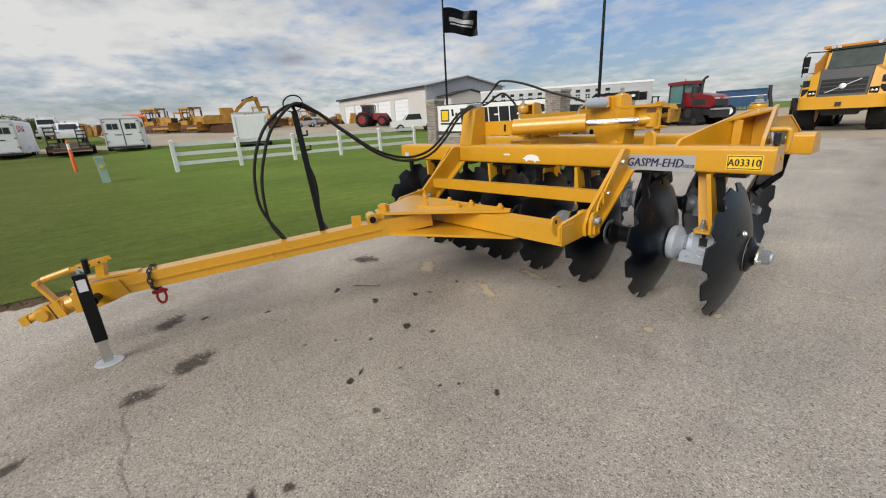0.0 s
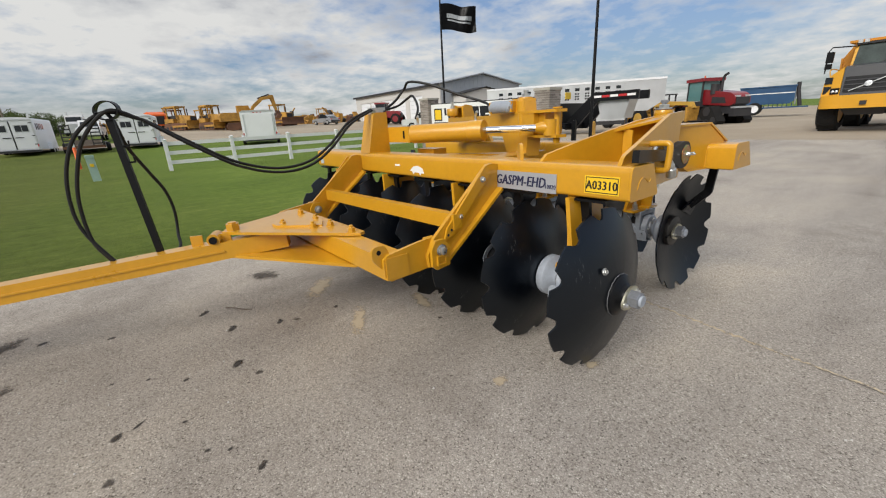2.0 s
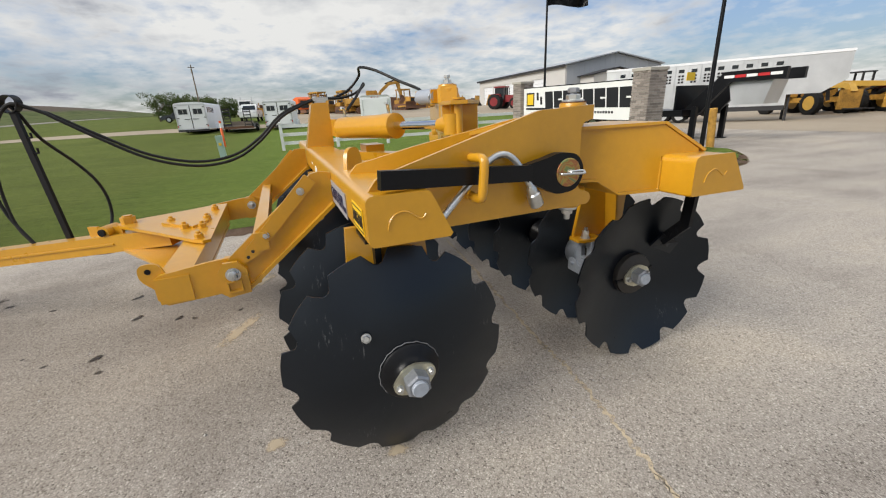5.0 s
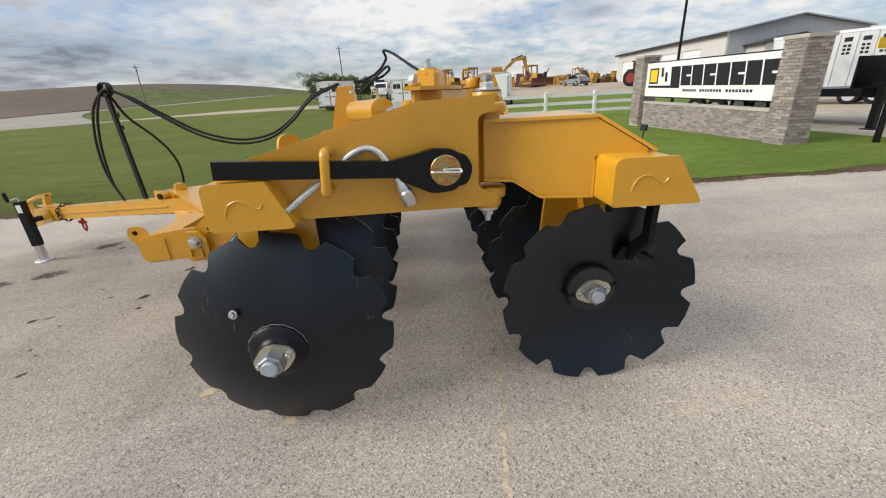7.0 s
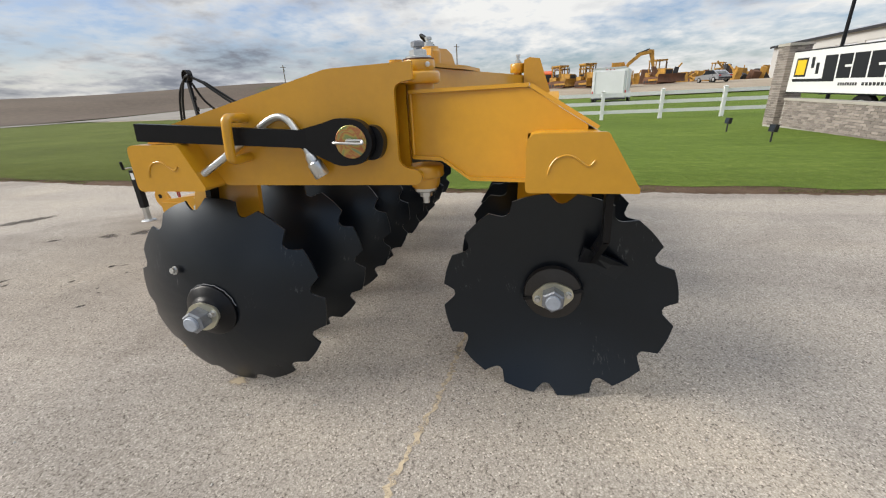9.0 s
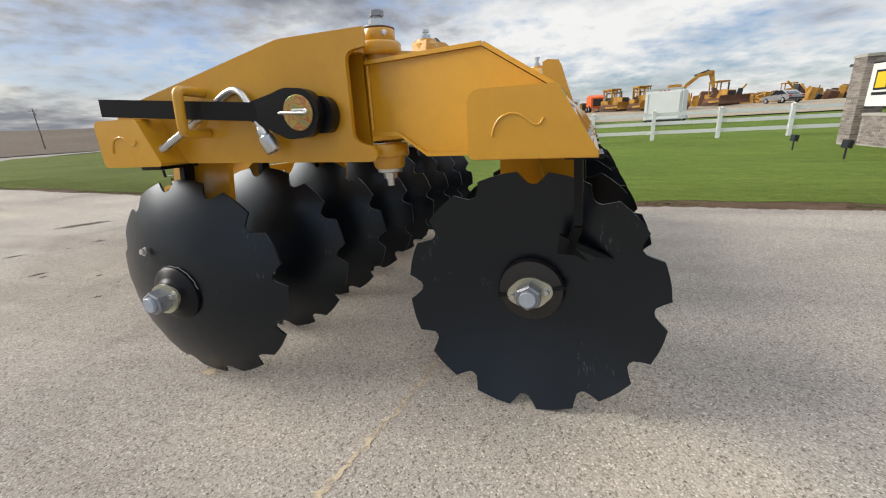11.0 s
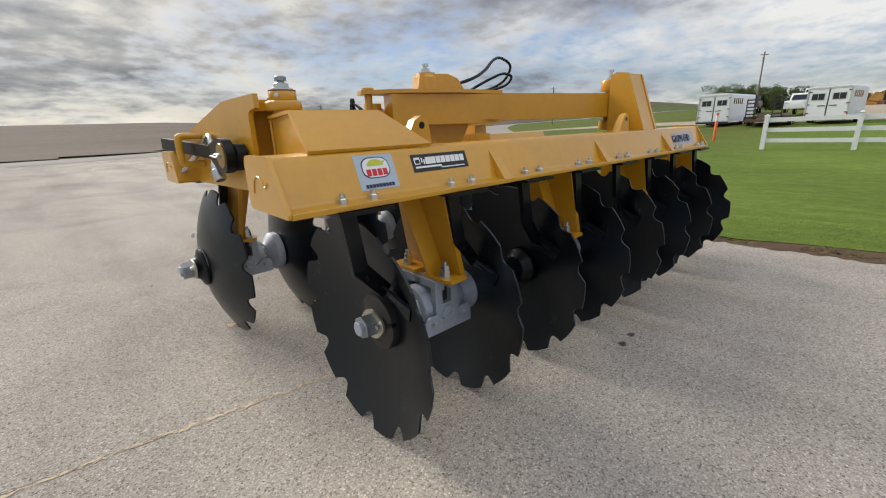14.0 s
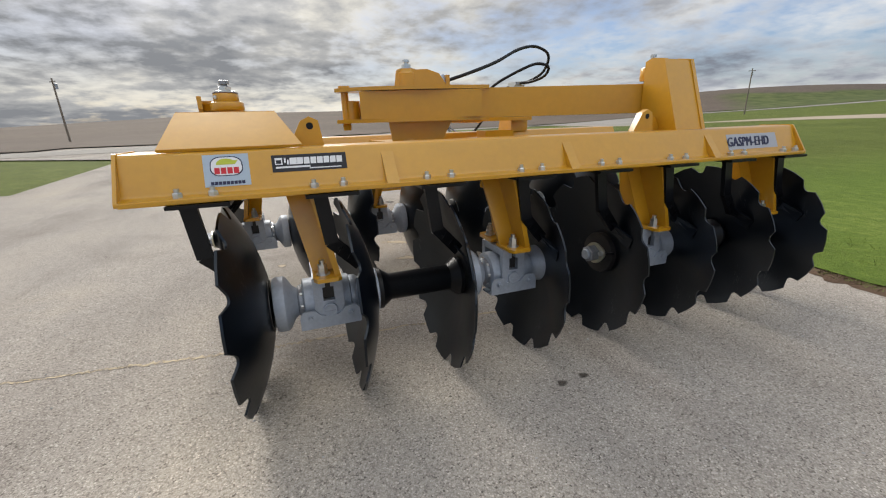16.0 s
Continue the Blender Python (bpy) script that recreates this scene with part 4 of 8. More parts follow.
def bearing_mesh():
    """Bearing unit between two discs, round the x axis; its bracket faces +y."""
    out = []
    prof = [(-0.225, 0.116), (-0.215, 0.122), (-0.180, 0.122), (-0.168, 0.112), (-0.148, 0.076), (-0.130, 0.060)]
    out.append(("flare", finish("flare", lathe(B(), (0, 0, 0), (1, 0, 0), prof, 32), BEARING)))
    prof = [(-0.130, 0.062), (-0.122, 0.072), (-0.108, 0.074), (-0.105, 0.066), (-0.098, 0.066)]
    out.append(("seal_ring", finish("seal_ring", lathe(B(), (0, 0, 0), (1, 0, 0), prof, 32), NUTGREY)))
    prof = [(-0.106, 0.086), (-0.100, 0.098), (-0.034, 0.100), (-0.026, 0.084), (0.030, 0.084), (0.036, 0.098), (0.094, 0.097), (0.100, 0.084)]
    out.append(("bearing_drum", finish("bearing_drum", lathe(B(), (0, 0, 0), (1, 0, 0), prof, 12), BEARING, 0.004)))
    prof = [(0.085, 0.080), (0.104, 0.086), (0.128, 0.084), (0.142, 0.072), (0.160, 0.074), (0.188, 0.092), (0.212, 0.100), (0.225, 0.098)]
    out.append(("end_bell", finish("end_bell", lathe(B(), (0, 0, 0), (1, 0, 0), prof, 32), BEARING)))
    for k in range(8):
        a = k * math.pi / 4
        bm = lathe(B(), (-0.108, 0.070 * math.cos(a), 0.070 * math.sin(a)), (-1, 0, 0), [(0, 0.009), (0.010, 0.009)], 6)
        out.append(("flange_bolt", finish("flange_bolt", bm, ZINC)))
    bm = B()
    # bracket: an upright plate with a keyhole slot, a lower flap in front and a top bridge behind
    for sx in (1, -1):
        box(bm, min(0.024 * sx, 0.062 * sx), max(0.024 * sx, 0.062 * sx), 0.086, 0.116, 0.030, 0.092)
        box(bm, min(0.011 * sx, 0.062 * sx), max(0.011 * sx, 0.062 * sx), 0.086, 0.116, 0.092, 0.138)
    box(bm, -0.062, 0.062, 0.086, 0.116, -0.060, 0.030)
    flap = soft([(-0.128, -0.088), (0.128, -0.088), (0.128, -0.028), (0.112, -0.004), (0.062, -0.006), (0.040, -0.034), (-0.040, -0.034), (-0.062, -0.006), (-0.112, -0.004), (-0.128, -0.028)],
                [0.004, 0.004, 0.012, 0.012, 0.010, 0.012, 0.012, 0.010, 0.012, 0.012], 3)
    xz(bm, flap, 0.1165, 0.127)
    box(bm, -0.060, 0.060, -0.02, 0.086, 0.104, 0.138)
    prism(bm, [(-0.128, 0.117, -0.088), (0.128, 0.117, -0.088), (0.128, 0.03, -0.095), (-0.128, 0.03, -0.095)], (0, 0, 0.010))
    out.append(("bracket", finish("bracket", bm, BEARING, 0.005)))
    # dark plates fill the keyhole: the hollow's shade put into colour
    bm = box(B(), -0.0235, 0.0235, 0.0862, 0.0905, 0.0305, 0.092)
    box(bm, -0.0105, 0.0105, 0.0862, 0.0905, 0.0925, 0.137)
    out.append(("bracket_slot", finish("bracket_slot", bm, WASHER)))
    for x in (-0.085, 0.085):
        out.append(("bracket_bolt", finish("bracket_bolt", bolt(B(), (x, 0.127, -0.035), (0, 1, 0), 0.009, 0.008), BEARING)))
    out.append(("bracket_cap", finish("bracket_cap", lathe(B(), (0, 0.116, -0.012), (0, 1, 0), [(0, 0.031), (0.011, 0.031), (0.013, 0.026), (0.011, 0.022), (0.012, 0.012)], 24), BEARING)))
    out.append(("bracket_cap_bar", finish("bracket_cap_bar", box(B(), -0.024, 0.024, 0.126, 0.131, -0.019, -0.014), BEARING)))
    # a second dark plate adds painted shade behind the slot
    out.append(("bracket_slot", finish("bracket_slot", box(B(), -0.026, 0.026, 0.076, 0.084, 0.028, 0.100), DARKGREY)))
    return out


BEARING_PARTS = bearing_mesh()
SPOOL = finish("spool", lathe(B(), (-0.225, 0, 0), (1, 0, 0), [(0, 0.098), (0.018, 0.098), (0.030, 0.088), (0.062, 0.064), (0.36, 0.064), (0.39, 0.088), (0.402, 0.098), (0.42, 0.098)], 28), BLACK)
SHAFT = finish("spool", lathe(B(), (-0.225, 0, 0), (1, 0, 0), [(0, 0.060), (0.44, 0.060)], 24), BLACK)


def hanger_mesh():
    """A stay below a beam, for a bearing at (0, 0, 0), its flange towards +y; the beam's underside is 0.50 above the axis."""
    bm = B()
    web = [(-0.160, 0.508), (0.140, 0.508), (0.172, 0.165), (0.165, 0.145), (-0.165, 0.145), (-0.172, 0.165)]
    lean = lambda z: 0.065 * (z - 0.145) / 0.36
    prism(bm, [(-0.058 + lean(z), y, z) for y, z in web], (0.024, 0, 0))
    prism(bm, [(0.029, -0.030, 0.505), (0.122, -0.030, 0.505), (0.052, 0.055, 0.155), (-0.036, 0.055, 0.155)], (0, 0.014, 0))
    xy(bm, [(-0.058, 0.03), (0.054, 0.03), (0.054, 0.165), (0.040, 0.192), (-0.044, 0.192), (-0.058, 0.178)], 0.140, 0.156)
    xy(bm, [(-0.058, -0.03), (0.054, -0.03), (0.054, -0.165), (0.040, -0.192), (-0.044, -0.192), (-0.058, -0.178)], 0.1395, 0.1555)
    me = finish("hanger", bm, YELLOW, 0.003)
    bolts = []
    for y in (0.125, -0.125):
        bm = bolt(B(), (0.012, y, 0.156), (0, 0, 1), 0.019, 0.022)
        lathe(bm, (0.012, y, 0.18), (0, 0, 1), [(0, 0.019), (0.020, 0.019)], 6)
        lathe(bm, (0.012, y, 0.20), (0, 0, 1), [(0, 0.011), (0.018, 0.011)], 10)
        bolts.append(finish("hanger_bolt", bm, ZINC))
    return me, bolts


HANGER, HANGER_BOLTS = hanger_mesh()


def scraper_mesh():
    """Scraper for the hollow side of a disc whose hollow faces -x; the origin is the disc's rim plane on the axis."""
    bm = B()
    box(bm, -0.14, 0.06, -0.215, -0.115, 0.490, 0.503)
    bar(bm, (-0.085, -0.150, 0.497), (-0.062, -0.158, 0.295), 0.055, 0.024, (0, 1, 0))
    bar(bm, (-0.066, -0.158, 0.305), (0.045, -0.135, 0.185), 0.055, 0.022, (0, 1, 0))
    arm = finish("scraper_arm", bm, BLACK, 0.003)
    bm = B()
    prism(bm, [(0.010, -0.10, 0.235), (0.050, -0.27, 0.150), (0.068, -0.235, 0.085), (0.072, -0.09, 0.150)], (0.010, 0, 0.004))
    blade = finish("scraper_blade", bm, DISC, 0.002)
    bolts = [finish("scraper_bolt", bolt(B(), p, (-0.8, 0, 0.6), 0.012, 0.010), BLACK) for p in ((-0.030, -0.152, 0.262), (0.004, -0.144, 0.228))]
    pads = [finish("pad_bolt", bolt(B(), (x, -0.188, 0.520), (0, 0, 1), 0.015, 0.016, 0.02), ZINC) for x in (-0.075, 0.035)]
    return arm, blade, bolts, pads


ARM, BLADE_S, SBOLT, PBOLT = scraper_mesh()


def gang(is_rear):
    """Eight discs on a shaft in two halves, with four bearings under hangers."""
    base = REAR if is_rear else Matrix()
    y0 = Y_REAR if is_rear else Y_FRONT
    parent = harrow
    for k in range(8):
        x = (0.333 if is_rear else 0.125) + PITCH * k
        spin = pose(0, 0, 0, (k * 37 + (12.5 if is_rear else 6.0)) % 30)
        if is_rear:      # hollow side towards -x
            m = base @ pose(x + 0.124, y0, R_DISC, 0, 0, 180) @ spin
        else:
            m = base @ pose(x, y0, R_DISC) @ spin
        disc = place("disc", DISC_MESH, m, parent)
        if k == 0 and not is_rear:
            part("rivet", bolt(B(), (0.142, 0.143, 0.611), (-1, 0.2, 0.25), 0.012, 0.010), ZINC, disc)
        if is_rear:
            s = base @ pose(x, y0, R_DISC)
        else:
            s = base @ pose(x + 0.124, y0 - 0.115, R_DISC) @ Matrix.Rotation(math.pi, 4, "Z")
        arm = place("scraper_arm", ARM, s, parent)
        place("scraper_blade", BLADE_S, s, arm)
        for me in SBOLT:
            place("scraper_bolt", me, s, arm)
        if is_rear:
            for me in PBOLT:
                place("pad_bolt", me, base @ pose(x - 0.028, y0 + 0.016, R_DISC), arm)
        # end nuts
        ends = []
        if k in (0, 4):
            ends.append(base @ pose(x + (0.118 if is_rear else 0.006), y0, R_DISC, -12 if is_rear else -20))
        if k in (3, 7):
            ends.append(base @ pose(x + (0.140 if is_rear else 0.016), y0, R_DISC, 15, 0, 180))
        for m in ends:
            hollow = is_rear == (k in (0, 4))
            for me in HOLLOW if hollow else NUT:
                place(me.name.split(".")[0], me, m, disc)
        if k < 7:
            mid = base @ pose((x + 0.124 + PITCH / 2 + 0.005) if is_rear else (x + PITCH / 2 + 0.002), y0, R_DISC)
            flip = mid if is_rear else mid @ Matrix.Rotation(math.pi, 4, "Z")
            face = mid @ Matrix.Rotation(math.pi, 4, "Z") if is_rear else mid
            if k % 2 == 0:
                sp = place("spool", SHAFT, flip, parent)
                for name, me in BEARING_PARTS:
                    if name.startswith("bracket"):
                        place(name, me, face, sp)
                        place(name, me, face @ Matrix.Rotation(math.pi, 4, "Z"), sp)
                    else:
                        place(name, me, flip, sp)
                h = place("hanger", HANGER, face, parent)
                for me in HANGER_BOLTS:
                    place("hanger_bolt", me, face, h)
            elif k != 3:
                place("spool", SPOOL, mid, parent)


gang(False)
gang(True)


# hydraulic linkage on top
def linkage():
    tower = part("front_tower", yz(B(), [(0.100, 1.115), (0.020, 1.445), (-0.01, 1.458), (-0.113, 1.458), (-0.118, 1.112)], 2.44, 2.60), YELLOW, harrow, bevel=0.008)
    part("tower_cap", box(B(), 2.47, 2.57, -0.10, -0.02, 1.458, 1.475), ZINC, tower)
    part("clevis", bar(B(), (2.57, -0.172, 1.262), (2.10, -0.162, 1.262), 0.108, 0.13), YELLOW, harrow, bevel=0.006)
    part("clevis_slot", box(B(), 2.172, 2.192, -0.1115, -0.105, 1.230, 1.294), BLACK, tower)
    a, b, c = Vector((2.12, -0.155, 1.262)), Vector((1.507, -0.407, 1.272)), Vector((1.06, -0.575, 1.276))
    d = (b - a).normalized()
    cyl = part("hydraulic_cylinder", lathe(B(), a, d, [(0, 0.066), (0.01, 0.076), (0.54, 0.076), (0.545, 0.080), ((b - a).length, 0.080), ((b - a).length + 0.004, 0.07)], 32), YELLOW, harrow)
    part("piston_rod", rod(B(), b, c, 0.026, seg=20), CHROME, cyl, "chromed piston rod")
    bm = lathe(B(), c - d * 0.06, d, [(0, 0.034), (0.05, 0.046), (0.09, 0.046)], 20)
    lathe(bm, c + Vector((-0.035, -0.018, -0.055)), (0, 0, 1), [(0, 0.050), (0.11, 0.050)], 24)
    part("rod_eye", bm, YELLOW, cyl)
    for p in (a + d * 0.06, b - d * 0.07):
        bm = tube(B(), [p + Vector((0, 0, 0.07)), p + Vector((0, 0, 0.105)), p + Vector((-0.02, 0.01, 0.135)), p + Vector((-0.05, 0.03, 0.14))], 0.010, 8, 3)
        part("hose_fitting", bm, ZINC, cyl)
    # bell crank arm
    p0, p1 = Vector((0.985, -0.615, 1.30)), Vector((2.76, -1.185, 1.30))
    e = (p1 - p0).normalized()
    s = e.cross(Vector((0, 0, 1)))
    arm = part("swing_arm", bar(B(), p0 + e * 0.18, p1 - e * 0.02, 0.15, 0.165), YELLOW, harrow, bevel=0.006)
    bm = B()
    for z0, z1 in ((1.378, 1.398), (1.205, 1.225)):
        bm = B()
        pts = [p0 - e * 0.05 + s * 0.045, p0 - e * 0.05 - s * 0.045, p0 + e * 0.14 - s * 0.080, p0 + e * 0.50 - s * 0.080, p0 + e * 0.85 - s * 0.079, p0 + e * 0.85 + s * 0.085, p0 + e * 0.50 + s * 0.155, p0 + e * 0.16 + s * 0.14]
        xy(bm, [(p.x, p.y) for p in pts], z0, z1)
        part("crank_plate", bm, YELLOW, arm, bevel=0.004)
    part("arm_web", bar(B(), p0 + e * 0.10 + s * 0.045, p0 + e * 0.80 + s * 0.045, 0.15, 0.150), YELLOW, arm, bevel=0.004)
    part("clevis_pin", lathe(B(), (p0.x - 0.0, p0.y, 1.165), (0, 0, 1), [(0, 0.022), (0.03, 0.026), (0.035, 0.022), (0.235, 0.022), (0.237, 0.034), (0.248, 0.034)], 16), YELLOW, arm)
    # pivot post and its gusset
    q = Vector((1.345, -0.708, 0))
    part("pivot_post", lathe(B(), q + Vector((0, 0, 1.02)), (0, 0, 1), [(0, 0.074), (0.07, 0.074), (0.09, 0.060), (0.20, 0.060), (0.37, 0.060), (0.375, 0.066), (0.455, 0.066), (0.465, 0.058), (0.48, 0.056)], 28), YELLOW, harrow)
    bm = B()
    prism(bm, [q - e * 0.075 - s * 0.05 + Vector((0, 0, 1.398)), q + e * 0.24 - s * 0.05 + Vector((0, 0, 1.398)), q + e * 0.19 - s * 0.05 + Vector((0, 0, 1.47)), q + e * 0.12 - s * 0.05 + Vector((0, 0, 1.495)), q - e * 0.06 - s * 0.05 + Vector((0, 0, 1.49))], s * 0.10)
    part("gusset", bm, YELLOW, harrow, bevel=0.006)
    bm = B()
    prism(bm, [q - e * 0.12 - s * 0.06 + Vector((0, 0, 1.205)), q + e * 0.26 - s * 0.06 + Vector((0, 0, 1.205)), q + e * 0.18 - s * 0.06 + Vector((0, 0, 1.06)), q - e * 0.10 - s * 0.06 + Vector((0, 0, 1.06))], s * 0.12)
    part("gusset", bm, YELLOW, harrow, bevel=0.006)
    bm = lathe(B(), q + Vector((0, 0, 1.50)), (0, 0, 1), [(0, 0.040), (0.006, 0.040)], 20)
    lathe(bm, q + Vector((0, 0, 1.506)), (0, 0, 1), [(0, 0.027), (0.020, 0.027)], 6)
    lathe(bm, q + Vector((0, 0, 1.526)), (0, 0, 1), [(0, 0.012), (0.012, 0.012)], 10)
    lathe(bm, q + Vector((0, 0, 1.538)), (0, 0, 1), [(0, 0.020), (0.014, 0.020)], 6)
    part("pivot_nut", bm, ZINC, harrow)
    part("pivot_support", bar(B(), (1.30, -0.10, 1.035), (1.365, -0.90, 1.035), 0.16, 0.10), YELLOW, harrow, bevel=0.008)
    part("cross_stay", bar(B(), (1.36, -0.78, 1.03), (2.35, -0.12, 1.04), 0.12, 0.09), YELLOW, harrow, bevel=0.006)
    part("stay_block", box(B(), 2.02, 2.26, -0.44, -0.30, 1.05, 1.13), YELLOW, harrow, bevel=0.006)
    # roll of coiled spring on the gusset
    bm = B()
    c0, c1 = Vector((1.432, -0.655, 1.438)), Vector((1.622, -0.625, 1.440))
    for c in (c0, c1):
        part("spring_tab", box(B(), c.x - 0.012, c.x + 0.012, c.y - 0.060, c.y + 0.030, 1.396, 1.478), YELLOW, harrow, bevel=0.004)
    turns = [c0 + (c1 - c0) * (k / 160) + Vector((0, 0.042 * math.cos(k * 0.75), 0.042 * math.sin(k * 0.75))) for k in range(160)]
    tube(bm, turns, 0.0075, 6, 1)
    coil = part("coil_spring", bm, BEARING, harrow, "grey coil spring")
    part("spring_core", rod(B(), c0 - Vector((0.01, 0, 0)), c1 + Vector((0.02, 0, 0)), 0.033, seg=16), BEARING, coil)
    # far tower on the rear beam
    bm = yz(B(), [(-1.155, 1.112), (-1.155, 1.50), (-1.20, 1.518), (-1.285, 1.505), (-1.425, 1.115)], 2.65, 2.675)
    yz(bm, [(-1.155, 1.112), (-1.155, 1.50), (-1.20, 1.518), (-1.285, 1.505), (-1.425, 1.115)], 2.85, 2.875)
    prism(bm, [(2.675, -1.280, 1.500), (2.85, -1.280, 1.500), (2.85, -1.418, 1.115), (2.675, -1.418, 1.115)], (0, 0.018, 0))
    prism(bm, [(2.675, -1.158, 1.502), (2.85, -1.158, 1.502), (2.85, -1.28, 1.502), (2.675, -1.28, 1.502)], (0, 0, -0.016))
    far = part("rear_tower", rear(bm), YELLOW, harrow, bevel=0.004)
    for z0, z1 in ((1.405, 1.480), (1.125, 1.195)):
        part("tower_knuckle", rear(lathe(B(), (2.765, -1.098, z0), (0, 0, 1), [(0, 0.062), (0.006, 0.066), (z1 - z0 - 0.006, 0.066), (z1 - z0, 0.062)], 24)), YELLOW, far)
    part("tower_pin", rear(lathe(B(), (2.765, -1.098, 1.19), (0, 0, 1), [(0, 0.035), (0.23, 0.035)], 16)), YELLOW, far)
    bm = lathe(B(), (2.765, -1.098, 1.481), (0, 0, 1), [(0, 0.036), (0.006, 0.036)], 16)
    lathe(bm, (2.765, -1.098, 1.487), (0, 0, 1), [(0, 0.024), (0.022, 0.024)], 6)
    lathe(bm, (2.765, -1.098, 1.509), (0, 0, 1), [(0, 0.013), (0.030, 0.013)], 10)
    lathe(bm, (2.765, -1.098, 1.539), (0, 0, 1), [(0, 0.020), (0.014, 0.020)], 6)
    part("pivot_nut", rear(bm), ZINC, far)
    bm = xz(B(), [(2.50, 1.114), (2.54, 1.185), (2.58, 1.20), (2.62, 1.19), (2.665, 1.114)], -1.30, -1.27)
    part("lifting_lug", rear(bm), YELLOW, far, bevel=0.004)


linkage()


# drawbar
def drawbar():
    for x, s in ((0.895, 1), (2.60, -1)):
        bm = B()
        yz(bm, [(0.112, 1.098), (0.112, 0.952), (0.14, 0.94), (0.535, 0.60), (0.66, 0.585), (0.668, 0.655), (0.62, 0.745), (0.200, 1.100), (0.160, 1.106)], x - 0.012 * s, x + 0.012 * s)
        prism(bm, [(x - 0.06 * s, 0.112, 0.945), (x + 0.085 * s, 0.112, 0.945), (x + 0.06 * s, 0.545, 0.590), (x - 0.035 * s, 0.545, 0.590)], (0, 0.006, 0.016))
        brace = part("brace", bm, YELLOW, harrow, bevel=0.004)
        o, du, dv = Vector((x - 0.015 * s, 0.205, 1.080)), Vector((0, 0.701, -0.713)), Vector((0, 0.713, 0.701))
        flat = soft([(0.0, -0.031), (0.44, -0.031), (0.505, 0.0), (0.44, 0.031), (0.0, 0.031)], [0.008, 0.012, 0.012, 0.012, 0.008])
        strap = part("strap", prism(B(), [o + du * a + dv * b for a, b in flat], (-0.014 * s, 0, 0)), YELLOW, brace, bevel=0.003)
        for a in (0.395, 0.430, 0.465):
            part("strap_hole", lathe(B(), o + du * a + Vector((-0.0125 * s, 0, 0)), (-s, 0, 0), [(0, 0.008), (0.0022, 0.008)], 12), DARKGREY, strap)
        for f in (0.18, 0.80):
            p = Vector((x - 0.030 * s, 0.205, 1.080)).lerp(Vector((x - 0.030 * s, 0.50, 0.780)), f)
            part("strap_bolt", bolt(B(), p, (-s, 0, 0), 0.012, 0.012), ZINC, brace)
        lug = [(0.545, 0.585), (0.64, 0.575), (0.668, 0.60), (0.668, 0.70), (0.64, 0.742), (0.58, 0.742), (0.545, 0.70)]
        part("hinge_lug", yz(B(), lug, x + 0.045 * s, x + 0.065 * s), YELLOW, harrow, bevel=0.005)
        clevis = part("hinge_lug", yz(B(), lug, x - 0.050 * s, x - 0.030 * s), YELLOW, harrow, bevel=0.005)
        part("hinge_bolt", bolt(B(), (x - 0.052 * s, 0.605, 0.685), (-s, 0, 0), 0.022, 0.020), ZINC, clevis)
        part("hinge_nut", bolt(B(), (x + 0.066 * s, 0.605, 0.685), (s, 0, 0), 0.022, 0.020), ZINC, clevis)
        bm = B()
        for y0, y1, z0, z1 in ((0.575, 0.64, 0.60, 0.608), (0.575, 0.64, 0.648, 0.656), (0.575, 0.583, 0.608, 0.648), (0.632, 0.64, 0.608, 0.648)):
            box(bm, min(x - 0.062 * s, x - 0.05 * s), max(x - 0.062 * s, x - 0.05 * s), y0, y1, z0, z1)
        part("square_socket", bm, YELLOW, clevis)
        side = [(0.50, 0.60), (0.50, 0.72), (0.58, 0.75), (0.70, 0.742), (0.905, 0.715), (0.935, 0.695), (0.935, 0.60), (0.90, 0.567), (0.62, 0.580)]
        part("side_plate", yz(B(), side, x + 0.012 * s if s > 0 else x - 0.032, x + 0.032 * s if s > 0 else x - 0.012), YELLOW, harrow, bevel=0.005)
    part("cross_tube", box(B(), 0.90, 2.57, 0.79, 0.925, 0.578, 0.700), YELLOW, harrow, bevel=0.010)
    part("cross_bar", bar(B(), (0.86, 0.462, 0.815), (2.585, 0.462, 0.790), 0.060, 0.085), YELLOW, harrow, bevel=0.006)
    eye = soft([(0.880, 0.700), (0.905, 0.768), (0.985, 0.768), (0.990, 0.700), (0.936, 0.640), (0.900, 0.640)], [0.0, 0.03, 0.035, 0.03, 0.0, 0.0])
    eye = part("chain_eye", yz(B(), eye, 0.928, 0.944), YELLOW, harrow, bevel=0.004)
    part("eye_hole", rod(B(), (0.9265, 0.948, 0.734), (0.9455, 0.948, 0.734), 0.013, seg=14), BLACK, eye)
    # triangular plates and tongue
    up = [(1.42, 0.76), (1.40, 0.80), (1.46, 0.86), (1.74, 1.08), (2.10, 1.38), (2.18, 1.425), (2.27, 1.38), (2.42, 1.05), (2.53, 0.86), (2.52, 0.78)]
    plate = part("hitch_plate", xy(B(), up, 0.706, 0.724), YELLOW, harrow, bevel=0.004)
    low = [(1.25, 0.79), (1.30, 0.92), (1.75, 1.19), (2.08, 1.40), (2.18, 1.435), (2.28, 1.36), (2.46, 0.92), (2.50, 0.79)]
    part("hitch_plate", xy(B(), low, 0.552, 0.570), YELLOW, harrow, bevel=0.004)
    part("swivel_plate", xy(B(), [(1.75, 0.90), (1.98, 1.12), (2.06, 1.13), (2.12, 1.06), (2.06, 0.97), (2.16, 0.86), (1.90, 0.83)], 0.724, 0.738), YELLOW, plate, bevel=0.004)
